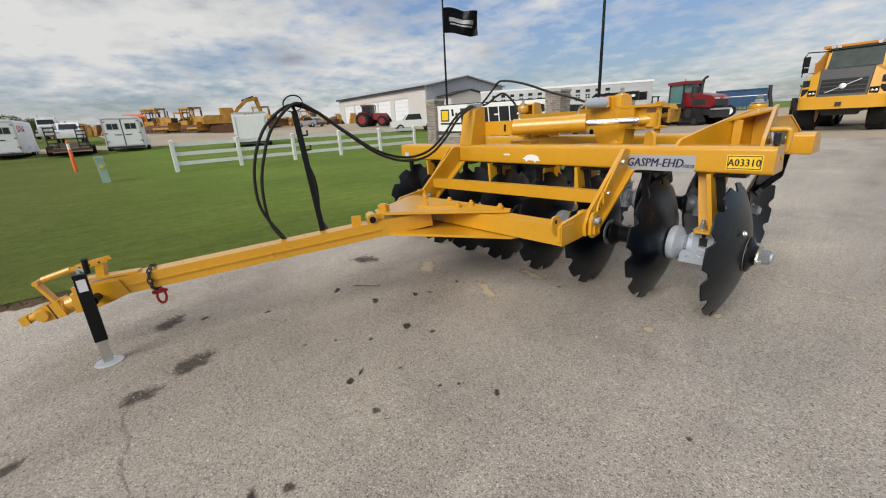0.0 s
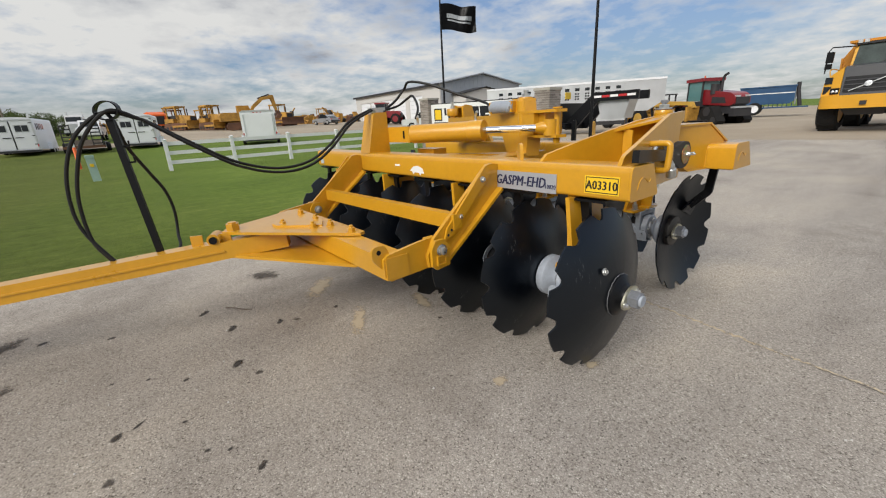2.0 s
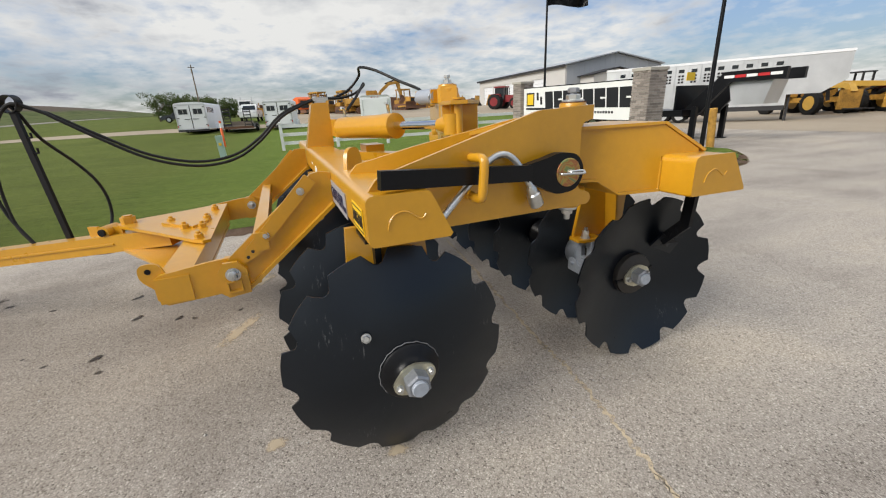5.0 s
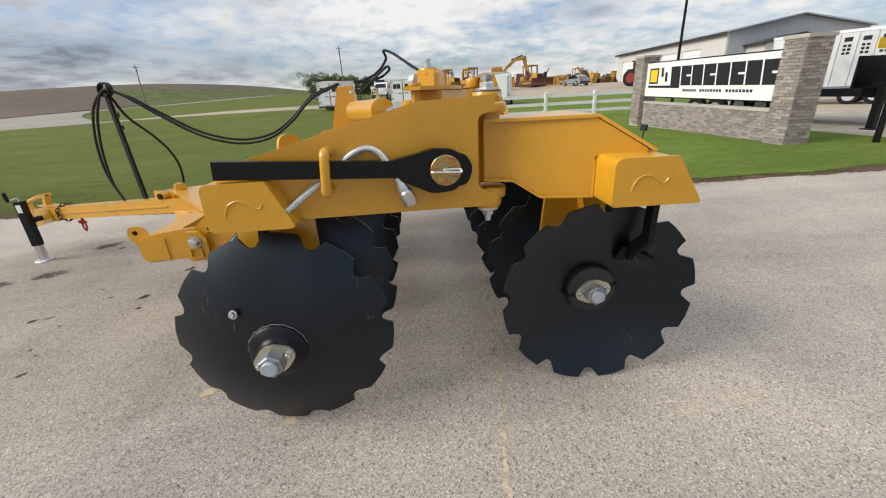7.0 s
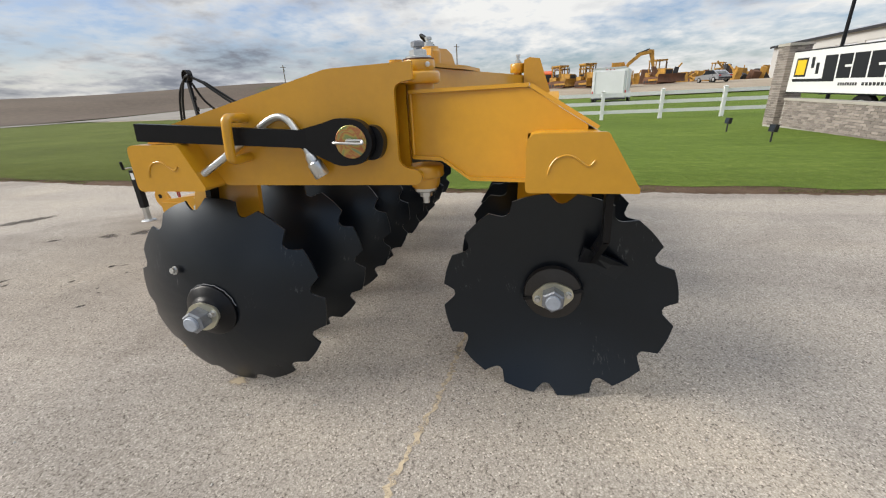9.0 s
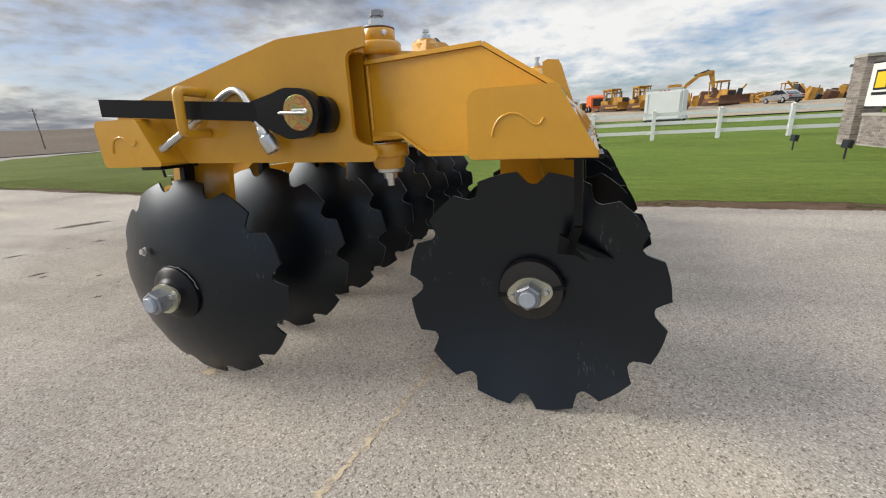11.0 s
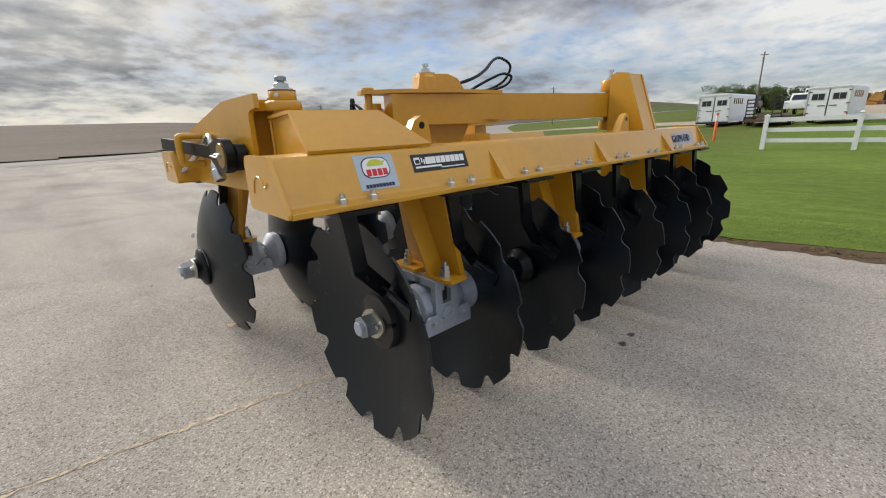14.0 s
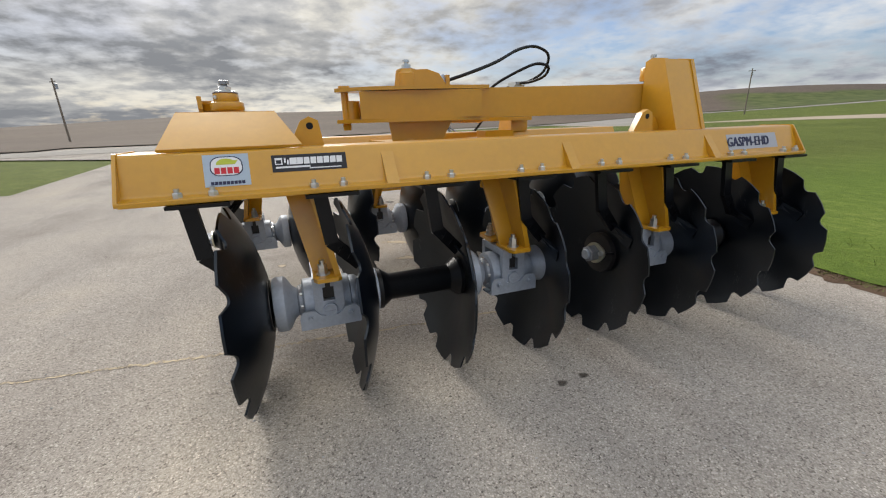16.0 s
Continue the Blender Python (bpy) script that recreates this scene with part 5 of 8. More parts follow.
    for p in ((1.47, 0.825), (1.74, 0.845), (1.98, 0.85), (2.30, 0.84), (2.02, 1.07), (1.78, 0.95)):
        bm = lathe(B(), (*p, 0.723), (0, 0, 1), [(0, 0.030), (0.005, 0.030)], 20)
        lathe(bm, (*p, 0.728), (0, 0, 1), [(0, 0.024), (0.022, 0.024), (0.026, 0.019)], 6)
        lathe(bm, (*p, 0.754), (0, 0, 1), [(0, 0.013), (0.012, 0.013), (0.014, 0.010)], 12)
        part("plate_bolt", bm, YELLOW, plate)
    bm = lathe(B(), (2.18, 1.355, 0.724), (0, 0, 1), [(0, 0.045), (0.045, 0.045), (0.045, 0.03), (0.055, 0.03)], 6)
    part("tongue_pin", bm, YELLOW, plate, bevel=0.003)
    t0, t1 = Vector((1.99, 1.06, 0.647)), Vector((2.979, 3.20, 0.427))
    d = (t1 - t0).normalized()
    tongue = part("tongue", bar(B(), t0, t1, 0.125, 0.115), YELLOW, harrow, bevel=0.010)
    sv = d.cross(Vector((0, 0, 1))).normalized()
    part("weld_rib", bar(B(), t0 + d * 0.4 - sv * 0.066, t1 - d * 0.25 - sv * 0.066, 0.008, 0.012), YELLOW, tongue)
    part("weld_rib", bar(B(), t0 + d * 0.4 + sv * 0.066, t1 - d * 0.25 + sv * 0.066, 0.008, 0.012), YELLOW, tongue)
    at = lambda k, z=0.0: t0 + d * k + Vector((0, 0, z))
    n = d.cross(Vector((0, 0, 1))).normalized()
    bm = lathe(B(), at(0.455, 0.085) - n * 0.06, n, [(0, 0.040), (0.12, 0.040)], 20)
    bar(bm, at(0.41, 0.06), at(0.41, 0.11), 0.02, 0.10, d)
    part("tongue_roller", bm, YELLOW, tongue)
    part("roller_pin", rod(B(), at(0.455, 0.085) - n * 0.075, at(0.455, 0.085) + n * 0.075, 0.024, seg=16), BLACK, tongue)
    bm = B()
    bar(bm, at(0.57, 0.055), at(0.57, 0.125), 0.016, 0.07, d)
    part("tongue_lug", bm, YELLOW, tongue, bevel=0.004)
    # hitch end: cheek plates, neck, clevis block and tip
    L = (t1 - t0).length
    ah = lambda k, z=0.0: at(k, z - 0.17 * max(0.0, k - (L - 0.26)))
    dh = (ah(L + 0.3) - ah(L)).normalized()
    bm = B()
    for sn in (1, -1):
        cheek = [ah(L - 0.30, -0.050), ah(L - 0.26, 0.050), ah(L - 0.14, 0.075), ah(L - 0.04, 0.070), ah(L + 0.01, 0.050), ah(L + 0.01, -0.055), ah(L - 0.06, -0.075), ah(L - 0.20, -0.070)]
        prism(bm, [p + n * (0.066 * sn) for p in cheek], n * (0.014 * sn))
    bar(bm, ah(L - 0.12, -0.002), ah(L + 0.01, -0.002), 0.130, 0.120)
    hitch = part("hitch", bm, YELLOW, harrow, bevel=0.004)
    part("neck", lathe(B(), ah(L), dh, [(0, 0.060), (0.03, 0.060), (0.04, 0.048), (0.07, 0.048), (0.08, 0.058), (0.10, 0.058)], 24), YELLOW, hitch)
    part("clevis_block", bar(B(), ah(L + 0.085), ah(L + 0.225), 0.118, 0.108, taper=0.84), YELLOW, hitch, bevel=0.014)
    part("clevis_pin", lathe(B(), ah(L + 0.195) - n * 0.070, n, [(0, 0.034), (0.008, 0.040), (0.132, 0.040), (0.140, 0.034)], 22), YELLOW, hitch)
    part("clevis_line", bar(B(), ah(L + 0.136), ah(L + 0.144), 0.114, 0.104), DARKGREY, hitch)
    part("hitch_tip", lathe(B(), ah(L + 0.22), dh, [(0, 0.032), (0.035, 0.030), (0.045, 0.026), (0.08, 0.026)], 18), YELLOW, hitch)
    part("hitch_tip", bar(B(), ah(L + 0.290), ah(L + 0.335), 0.060, 0.056), YELLOW, hitch, bevel=0.006)
    bm = B()
    prism(bm, [at(L - 0.36, 0.058) - n * 0.035, at(L - 0.36, 0.058) + n * 0.035, at(L - 0.06, 0.078) + n * 0.045, at(L - 0.06, 0.078) - n * 0.045], (0, 0, 0.014))
    part("gusset", bm, YELLOW, hitch, bevel=0.003)
    latch = part("latch_post", bar(B(), at(L - 0.150, 0.085), at(L - 0.165, 0.175), 0.055, 0.045, d), YELLOW, hitch, bevel=0.004)
    for sn in (1, -1):
        prism_pts = [at(L - 0.215, 0.172), at(L - 0.205, 0.198), at(L - 0.13, 0.194), at(L - 0.01, 0.178), at(L - 0.01, 0.155), at(L - 0.10, 0.156)]
        part("latch_arm", prism(B(), [p + n * (0.022 * sn) for p in prism_pts], n * (0.010 * sn)), YELLOW, latch, bevel=0.002)
    for f in (-0.17, -0.115, -0.06):
        part("latch_hole", lathe(B(), at(L + f, 0.172 + 0.1 * (-0.11 - f)) - n * 0.034, n, [(0, 0.007), (0.068, 0.007)], 10), DARKGREY, latch)
    part("latch_rod", lathe(B(), at(L - 0.02, 0.166), (at(L + 0.170, 0.132) - at(L - 0.02, 0.166)), [(0, 0.012), (0.02, 0.012), (0.021, 0.020), (0.185, 0.020), (0.19, 0.012)], 16), YELLOW, latch)
    part("latch_link", bar(B(), at(L + 0.200, 0.128), at(L + 0.135, -0.015), 0.046, 0.020, d), YELLOW, latch, bevel=0.003)
    part("link_eye", lathe(B(), at(L + 0.190, 0.122) - n * 0.032, n, [(0, 0.016), (0.064, 0.016)], 14), YELLOW, latch)
    for f in (0.55, 0.95, 1.25, 1.75):
        part("paint_chip", lathe(B(), at(f, 0.0577) + n * (0.03 * math.sin(f * 9)), (0, 0, 1), [(0, 0.008), (0.0012, 0.006)], 7), DARKGREY, tongue)
    # safety chain and red hook
    bm = B()
    for k in range(14):
        a = 2 * math.pi * k / 14
        p = at(L - 0.43) + n * 0.082 * math.cos(a) * 1.02 + Vector((0, 0, 0.078 * math.sin(a)))
        tan = (-n * math.sin(a) + Vector((0, 0, math.cos(a)))).normalized()
        w = d if k % 2 else (p - at(L - 0.43)).normalized()
        link = [p + tan * 0.024 * math.cos(b) + w * 0.013 * math.sin(b) for b in [j * math.pi / 5 for j in range(11)]]
        tube(bm, link, 0.0052, 6, 1)
    part("chain", bm, DARKGREY, harrow, "dark steel safety chain")
    c = Vector((2.905, 2.794, 0.320))
    bm = tube(B(), [c + Vector((0, 0, 0.020)), c - d * 0.024 + Vector((0, 0, -0.005)), c - d * 0.026 + Vector((0, 0, -0.050)), c - d * 0.010 + Vector((0, 0, -0.078)), c + d * 0.010 + Vector((0, 0, -0.078)), c + d * 0.026 + Vector((0, 0, -0.050)), c + d * 0.024 + Vector((0, 0, -0.005)), c + Vector((0, 0, 0.020))], 0.0085, 8, 4)
    tube(bm, [c - d * 0.040 + Vector((0, 0, 0.006)), c - d * 0.020 - n * 0.02 + Vector((0, 0, 0.024)), c + d * 0.025 - n * 0.02 + Vector((0, 0, 0.020)), c + d * 0.042 + Vector((0, 0, 0.002)), c + d * 0.010 + n * 0.02 + Vector((0, 0, -0.004)), c - d * 0.040 + Vector((0, 0, 0.006))], 0.011, 8, 4)
    part("swivel", lathe(B(), c + Vector((0, 0, 0.012)), (0, 0, 1), [(0, 0.018), (0.018, 0.018), (0.03, 0.010), (0.05, 0.010)], 12), RED, harrow)
    part("safety_hook", bm, RED, harrow, "red safety hook")
    # stand
    j = Vector((2.752, 3.165, 0))
    up = Vector((0.0, 0.0, 1))
    bm = box(B(), j.x - 0.033, j.x + 0.033, j.y - 0.033, j.y + 0.033, 0.165, 0.606)
    jack = part("parking_jack", bm, BLACK, harrow, "black parking jack with zinc foot", bevel=0.006)
    part("jack_label", box(B(), j.x - 0.0345, j.x - 0.0335, j.y - 0.022, j.y + 0.022, 0.50, 0.575), WHITEINK, jack)
    part("jack_label", box(B(), j.x - 0.022, j.x + 0.022, j.y + 0.0335, j.y + 0.0345, 0.50, 0.575), WHITEINK, jack)
    part("inner_tube", box(B(), j.x - 0.025, j.x + 0.025, j.y - 0.025, j.y + 0.025, 0.012, 0.18), ZINC, jack, bevel=0.003)
    part("foot", lathe(B(), (j.x, j.y, 0.0), up, [(0, 0.075), (0.004, 0.078), (0.010, 0.070), (0.014, 0.035)], 28), ALU, jack)
    bm = lathe(B(), Vector((j.x, j.y, 0.412)) + n * 0.030, n, [(0, 0.034), (0.02, 0.034), (0.022, 0.026), (0.085, 0.026), (0.087, 0.040), (0.11, 0.040)], 20)
    part("jack_mount", bm, BLACK, jack)
    bm = tube(B(), [(j.x, j.y, 0.604), (j.x, j.y, 0.632), (j.x - 0.05, j.y - 0.015, 0.640), (j.x - 0.15, j.y - 0.045, 0.642)], 0.008, 8, 1)
    part("crank", bm, ZINC, jack)
    part("crank_grip", rod(B(), (j.x - 0.152, j.y - 0.046, 0.634), (j.x - 0.165, j.y - 0.05, 0.722), 0.015, seg=14), BLACK, jack)
    # hose mast
    m0, m1 = Vector((2.378, 1.778, 0.625)), Vector((2.408, 1.842, 1.475))
    mast = part("hose_mast", bar(B(), m0, m1, 0.040, 0.022, n), BLACK, harrow, "black steel hose holder", bevel=0.003)
    r0 = m1 + Vector((0.0, 0.0, 0.045))
    bm = B()
    rows = [[bm.verts.new(r0 + d * rr * 1.2 * math.cos(a) + Vector((0, 0, rr * math.sin(a))) + n * w) for rr, w in ((0.055, -0.022), (0.055, 0.022), (0.049, 0.022), (0.049, -0.022))]
            for a in [k * 2 * math.pi / 28 for k in range(28)]]
    for k in range(28):
        for j in range(4):
            bm.faces.new((rows[k][j], rows[k][(j + 1) % 4], rows[(k + 1) % 28][(j + 1) % 4], rows[(k + 1) % 28][j]))
    part("hose_ring", bm, BLACK, mast)
    for z in (1.20, 1.30):
        p = m0.lerp(m1, (z - 0.6) / 0.87)
        part("hose_hook", tube(B(), [p, p - d * 0.05, p - d * 0.05 + Vector((0, 0, 0.03))], 0.007, 6, 1), BLACK, mast)
    top = m1 + Vector((0, 0, 0.035))
    loop = [(2.56, -0.19, 1.50), (2.60, -0.32, 1.56), (2.57, -0.41, 1.66), (2.46, -0.40, 1.715), (2.26, -0.48, 1.675), (2.02, -0.60, 1.575), (1.80, -0.68, 1.50), (1.628, -0.628, 1.446)]
    low = [(2.55, -0.21, 1.49), (2.585, -0.35, 1.52), (2.56, -0.43, 1.575), (2.46, -0.42, 1.595), (2.34, -0.37, 1.55), (2.20, -0.29, 1.47), (2.13, -0.21, 1.39)]
    span = [(2.412, 1.70, 1.468), (2.412, 1.629, 1.43), (2.421, 1.44, 1.303), (2.434, 1.187, 1.152), (2.448, 0.903, 1.076), (2.461, 0.647, 1.103), (2.471, 0.446, 1.217), (2.480, 0.253, 1.385), (2.51, 0.05, 1.470), (2.53, -0.06, 1.492)]
    routes = [
        [(2.475, 2.020, 0.590), (2.525, 2.130, 0.818), (2.530, 2.143, 1.025), (2.511, 2.100, 1.232), (2.470, 2.012, 1.401), top + Vector((0.01, 0.02, 0.0))] + span + loop,
        [(2.488, 2.030, 0.590), (2.514, 2.100, 0.745), (2.517, 2.105, 0.989), (2.495, 2.060, 1.197), (2.461, 1.985, 1.375), top + Vector((-0.02, 0.0, 0.008))]
        + [(x - 0.025, y, z - 0.030 * math.sin(math.pi * k / 9)) for k, (x, y, z) in enumerate(span)] + low,
        [(2.36, 1.83, 0.600), (2.56, 1.66, 0.58), (2.72, 1.63, 0.66), (2.735, 1.615, 0.82), (2.70, 1.640, 0.98), (2.640, 1.710, 1.13), (2.50, 1.79, 1.30), top + Vector((0.02, -0.02, -0.06)), top + Vector((0.0, 0.01, 0.006))],
    ]
    for k, r in enumerate(routes):
        part("hydraulic_hose", tube(B(), r, 0.0108, 8, 7), RUBBER, harrow, "black rubber hydraulic hose")
    bm = box(B(), 2.47, 2.57, -0.12, 0.0, 1.475, 1.500)
    part("hose_clamp", bm, ZINC, harrow, bevel=0.004)


drawbar()


# ---- the ground ----
def ease(a, b, v):
    t = np.clip((v - a) / (b - a), 0, 1)
    return t * t * (3 - 2 * t)


ROAD = [(-150, -25), (-80, 2), (-18, 30), (8, 42), (23, 58), (45, 76), (90, 85), (150, 79), (230, 58), (330, 30)]


def beyond_road(x, y):
    return y - np.interp(x, [q[0] for q in ROAD], [q[1] for q in ROAD])


def height(x, y):
    """Height of the land: level round the machine, rising to the yard, the hill and the fields."""
    x, y = np.asarray(x, float), np.asarray(y, float)
    near = ease(8, 48, y)
    yard = 2.0 * ease(20, 75, x) * (1 - near) + 2.0 * ease(60, 130, x) * near + 3.6 * ease(110, 240, x)
    over = ease(6, 55, beyond_road(x, y))
    hill = 8.6 * np.exp(-((x - 275) ** 2 / (2 * 90 ** 2) + (y - 138) ** 2 / (2 * 60 ** 2)))
    crest = np.where(x > 50, 10.9 - 0.038 * (x - 50), np.where(x > -21, 10.6 + 0.005 * (x + 21), 10.6 + 0.055 * (x + 21)))
    return yard + hill * over + np.clip(crest, 0, 13) * ease(70, 300, y) * over


def sheet(name, xs, ys, lift, material, label, category="", inside=None):
    """A sheet over the land on the lines xs and ys, lifted a little."""
    X, Y = np.meshgrid(np.asarray(xs, float), np.asarray(ys, float), indexing="ij")
    Z = height(X, Y) + lift
    n, m = X.shape
    verts = np.stack([X, Y, Z], -1).reshape(-1, 3).tolist()
    faces = []
    for i in range(n - 1):
        for j in range(m - 1):
            if inside is None or inside((xs[i] + xs[i + 1]) / 2, (ys[j] + ys[j + 1]) / 2):
                faces.append((i * m + j, (i + 1) * m + j, (i + 1) * m + j + 1, i * m + j + 1))
    me = bpy.data.meshes.new(name)
    me.from_pydata(verts, [], faces)
    me.polygons.foreach_set("use_smooth", [True] * len(me.polygons))
    me.materials.append(material)
    return tagged(new(name, me), label, category or name, kind="structure")


def spread(lo, hi, near, step, grow=1.12):
    """Grid lines from lo to hi, step apart within near of zero and wider outside."""
    out, v, s = [0.0], 0.0, step
    while v < hi:
        s = step if v < near else s * grow
        v += s
        out.append(min(v, hi))
    v, s = 0.0, step
    while v > lo:
        s = step if v > -near else s * grow
        v -= s
        out.insert(0, max(v, lo))
    return out


lines = spread(-1800, 1800, 110, 6.0)
sheet("ground", lines, lines, -0.06, LAWN, "green grassland that rises to low hills", "ground")


# paved apron: its edge against the lawn runs along +y
def apron_edge(y):
    return 4.28 + 0.05 * max(0.0, y) + 0.09 * max(0.0, y - 3.0) + 0.46 * max(0.0, y - 25.4) + 0.03 * min(0.0, y + 1.0) + 0.03 * math.sin(y * 1.7) + 0.018 * math.sin(y * 4.3 + 1)


def lawn_edge(y):
    """Where the lawn begins; its corner by the sign is rounded off."""
    return apron_edge(y) if y > -7.3 else apron_edge(-7.3) + 2.1 * ((-7.3 - y) / 3.6) ** 2


def apron():
    ys = [-80 + k * 0.5 for k in range(0, 249)]
    verts, faces = [], []
    for y in ys:
        left = -60 if y < 8 else -4.7 - (y - 8) * 0.10 - 1.2 * max(0.0, y - 20) - 1.2 * max(0.0, y - 26)
        right = lawn_edge(y) if y > -10.9 else min(13 + (-10.9 - y) * 1.3, 42)
        for k in range(5):
            verts.append((left + (right - left) * (k / 4), y, 0.0))
    n = len(ys)
    for i in range(n - 1):
        for k in range(4):
            a = i * 5 + k
            faces.append((a, a + 1, a + 6, a + 5))
    me = bpy.data.meshes.new("pavement")
    me.from_pydata(verts, [], faces)
    me.materials.append(ASPHALT)
    tagged(new("pavement", me), "pale worn chip-seal asphalt yard", "pavement", kind="structure")


apron()


def lawn_strip():
    """The lawn's near border with a bare soil rim, slightly above the paving."""
    verts, faces, rng = [], [], random.Random(3)
    ys = [-10.9 + 0.05 * k for k in range(0, 1218)]
    for y in ys:
        e = lawn_edge(y)
        j = rng.uniform(-0.02, 0.02)
        for dx, z in ((-0.04 + 2 * j, 0.002), (0.03 + j, 0.012), (0.18 + 2 * j, 0.02), (0.42, 0.022)):
            verts.append((e + dx, y, z))
    for i in range(len(ys) - 1):
        for k in range(3):
            a = i * 4 + k
            faces.append((a, a + 1, a + 5, a + 4))
    me = bpy.data.meshes.new("soil_rim")
    me.from_pydata(verts, [], faces)
    me.materials.append(SOIL)
    tagged(new("soil_rim", me), "bare brown soil along the lawn's edge", "soil", kind="structure")


lawn_strip()


def lawn_sheet():
    verts, faces = [], []
    ys = [-10.9 + k * 0.5 for k in range(0, 145)]
    cols = [0.17, 0.5, 1.5, 3, 5, 8, 12, 17, 23, 30, 40]
    for y in ys:
        e = lawn_edge(y)
        for c in cols:
            if c < 0.3:
                c = 0.20 + 0.10 * math.sin(y * 1.31) + 0.05 * math.sin(y * 4.1)
            verts.append((e + c, y, float(height(e + c, y)) + (0.025 if c < 30 else 0.01)))
    m = len(cols)
    for i in range(len(ys) - 1):
        for k in range(m - 1):
            a = i * m + k
            faces.append((a, a + 1, a + m + 1, a + m))
    me = bpy.data.meshes.new("lawn")
    me.from_pydata(verts, [], faces)
    me.polygons.foreach_set("use_smooth", [True] * len(me.polygons))
    me.materials.append(LAWN)
    tagged(new("lawn", me), "mown green lawn beside the asphalt", "lawn", kind="structure")


lawn_sheet()


def grass_blades():
    rng = np.random.default_rng(5)
    n = 260000
    y = rng.uniform(-10.8, 17, n)
    d = np.abs(rng.normal(0, 1.1, n)) + 0.02
    e = np.array([lawn_edge(v) for v in y])
    x = e + d + rng.normal(0, 0.03, n)
    bare = (np.sin(y * 1.31) + np.sin(y * 3.17 + 1.0) + 0.6 * np.sin(y * 7.7) > 0.1) & (d < 0.10 + 0.16 * rng.random(n))
    x, y, d = x[~bare], y[~bare], d[~bare]
    n = len(x)
    a = rng.uniform(0, 2 * np.pi, n)
    h = rng.uniform(0.010, 0.026, n) * (0.7 + 0.6 * np.clip(d, 0, 0.5))
    w = rng.uniform(0.002, 0.004, n) * (1 + d * 0.22)
    lean = rng.normal(0, 0.025, (n, 2))
    z = height(x, y) + 0.012
    v = np.empty((n, 3, 3))
    v[:, 0] = np.stack([x - np.cos(a) * w, y - np.sin(a) * w, z], -1)
    v[:, 1] = np.stack([x + np.cos(a) * w, y + np.sin(a) * w, z], -1)
    v[:, 2] = np.stack([x + lean[:, 0], y + lean[:, 1], z + h], -1)
    me = bpy.data.meshes.new("grass")
    me.vertices.add(n * 3)
    me.vertices.foreach_set("co", v.reshape(-1))
    me.loops.add(n * 3)
    me.loops.foreach_set("vertex_index", np.arange(n * 3, dtype=np.int32))
    me.polygons.add(n)
    me.polygons.foreach_set("loop_start", np.arange(0, n * 3, 3, dtype=np.int32))
    me.update(calc_edges=True)
    me.polygons.foreach_set("use_smooth", [True] * n)
    me.normals_split_custom_set([(0.0, 0.0, 1.0)] * (n * 3))
    me.materials.append(BLADE)
    tagged(new("grass", me), "short green grass blades of the lawn", "grass", kind="stuff")


grass_blades()


def strip(name, pts, width, lift, material, label, category):
    """A road along pts, draped over the land."""
    path = curve_points([(x, y, 0) for x, y in pts], 14)
    verts, faces = [], []
    for i, p in enumerate(path):
        d = (path[min(i + 1, len(path) - 1)] - path[max(i - 1, 0)]).normalized()
        s = Vector((d.y, -d.x, 0)) * (width / 2)
        for q in (p - s, p, p + s):
            verts.append((q.x, q.y, float(height(q.x, q.y)) + lift))
    for i in range(len(path) - 1):
        for k in range(2):
            a = i * 3 + k
            faces.append((a, a + 1, a + 4, a + 3))
    me = bpy.data.meshes.new(name)
    me.from_pydata(verts, [], faces)
    me.materials.append(material)
    return tagged(new(name, me), label, category, kind="structure")


strip("road", ROAD, 9.0, 0.02, ROADTOP, "pale asphalt country road", "road")
strip("drive", [(44, -30), (43, 0), (46, 25), (56, 66)], 5.0, 0.04, GRAVEL, "pale gravel drive to the yard", "drive")


def road_mouth():
    """Where the drive runs out onto the road."""
    a = [(46.5, 30), (50, 42), (54, 56), (57, 68), (58, 80)]
    b = [(49, 30), (60, 41), (74, 53), (94, 69), (120, 83)]
    verts, faces, n = [], [], 12
    for p, q in zip(curve_points([(*v, 0) for v in a], 6), curve_points([(*v, 0) for v in b], 6)):
        for k in range(n + 1):
            w = p.lerp(q, k / n)
            verts.append((w.x, w.y, float(height(w.x, w.y)) + 0.06))
    rows = len(verts) // (n + 1)
    for i in range(rows - 1):
        for k in range(n):
            c = i * (n + 1) + k
            faces.append((c, c + 1, c + n + 2, c + n + 1))
    me = bpy.data.meshes.new("road_mouth")
    me.from_pydata(verts, [], faces)
    me.materials.append(ROADTOP)
    tagged(new("road_mouth", me), "wide pale mouth of the drive at the road", "road", kind="structure")


road_mouth()
sheet("yard", [-90 + 6 * k for k in range(0, 42)], [-150 + 6 * k for k in range(0, 26)], 0.005, GRAVEL, "sandy gravel yard", "yard",
      inside=lambda x, y: (x > 42 and y < 4) or (y < -15 - max(0, x - 12) * 0.6 and x > -90))
sheet("field", [-320 + 8 * k for k in range(0, 112)], [30 + 6 * k for k in range(0, 82)], 0.10, FIELD, "brown harvested field on a slope", "field",
      inside=lambda x, y: beyond_road(x, y) > 7)


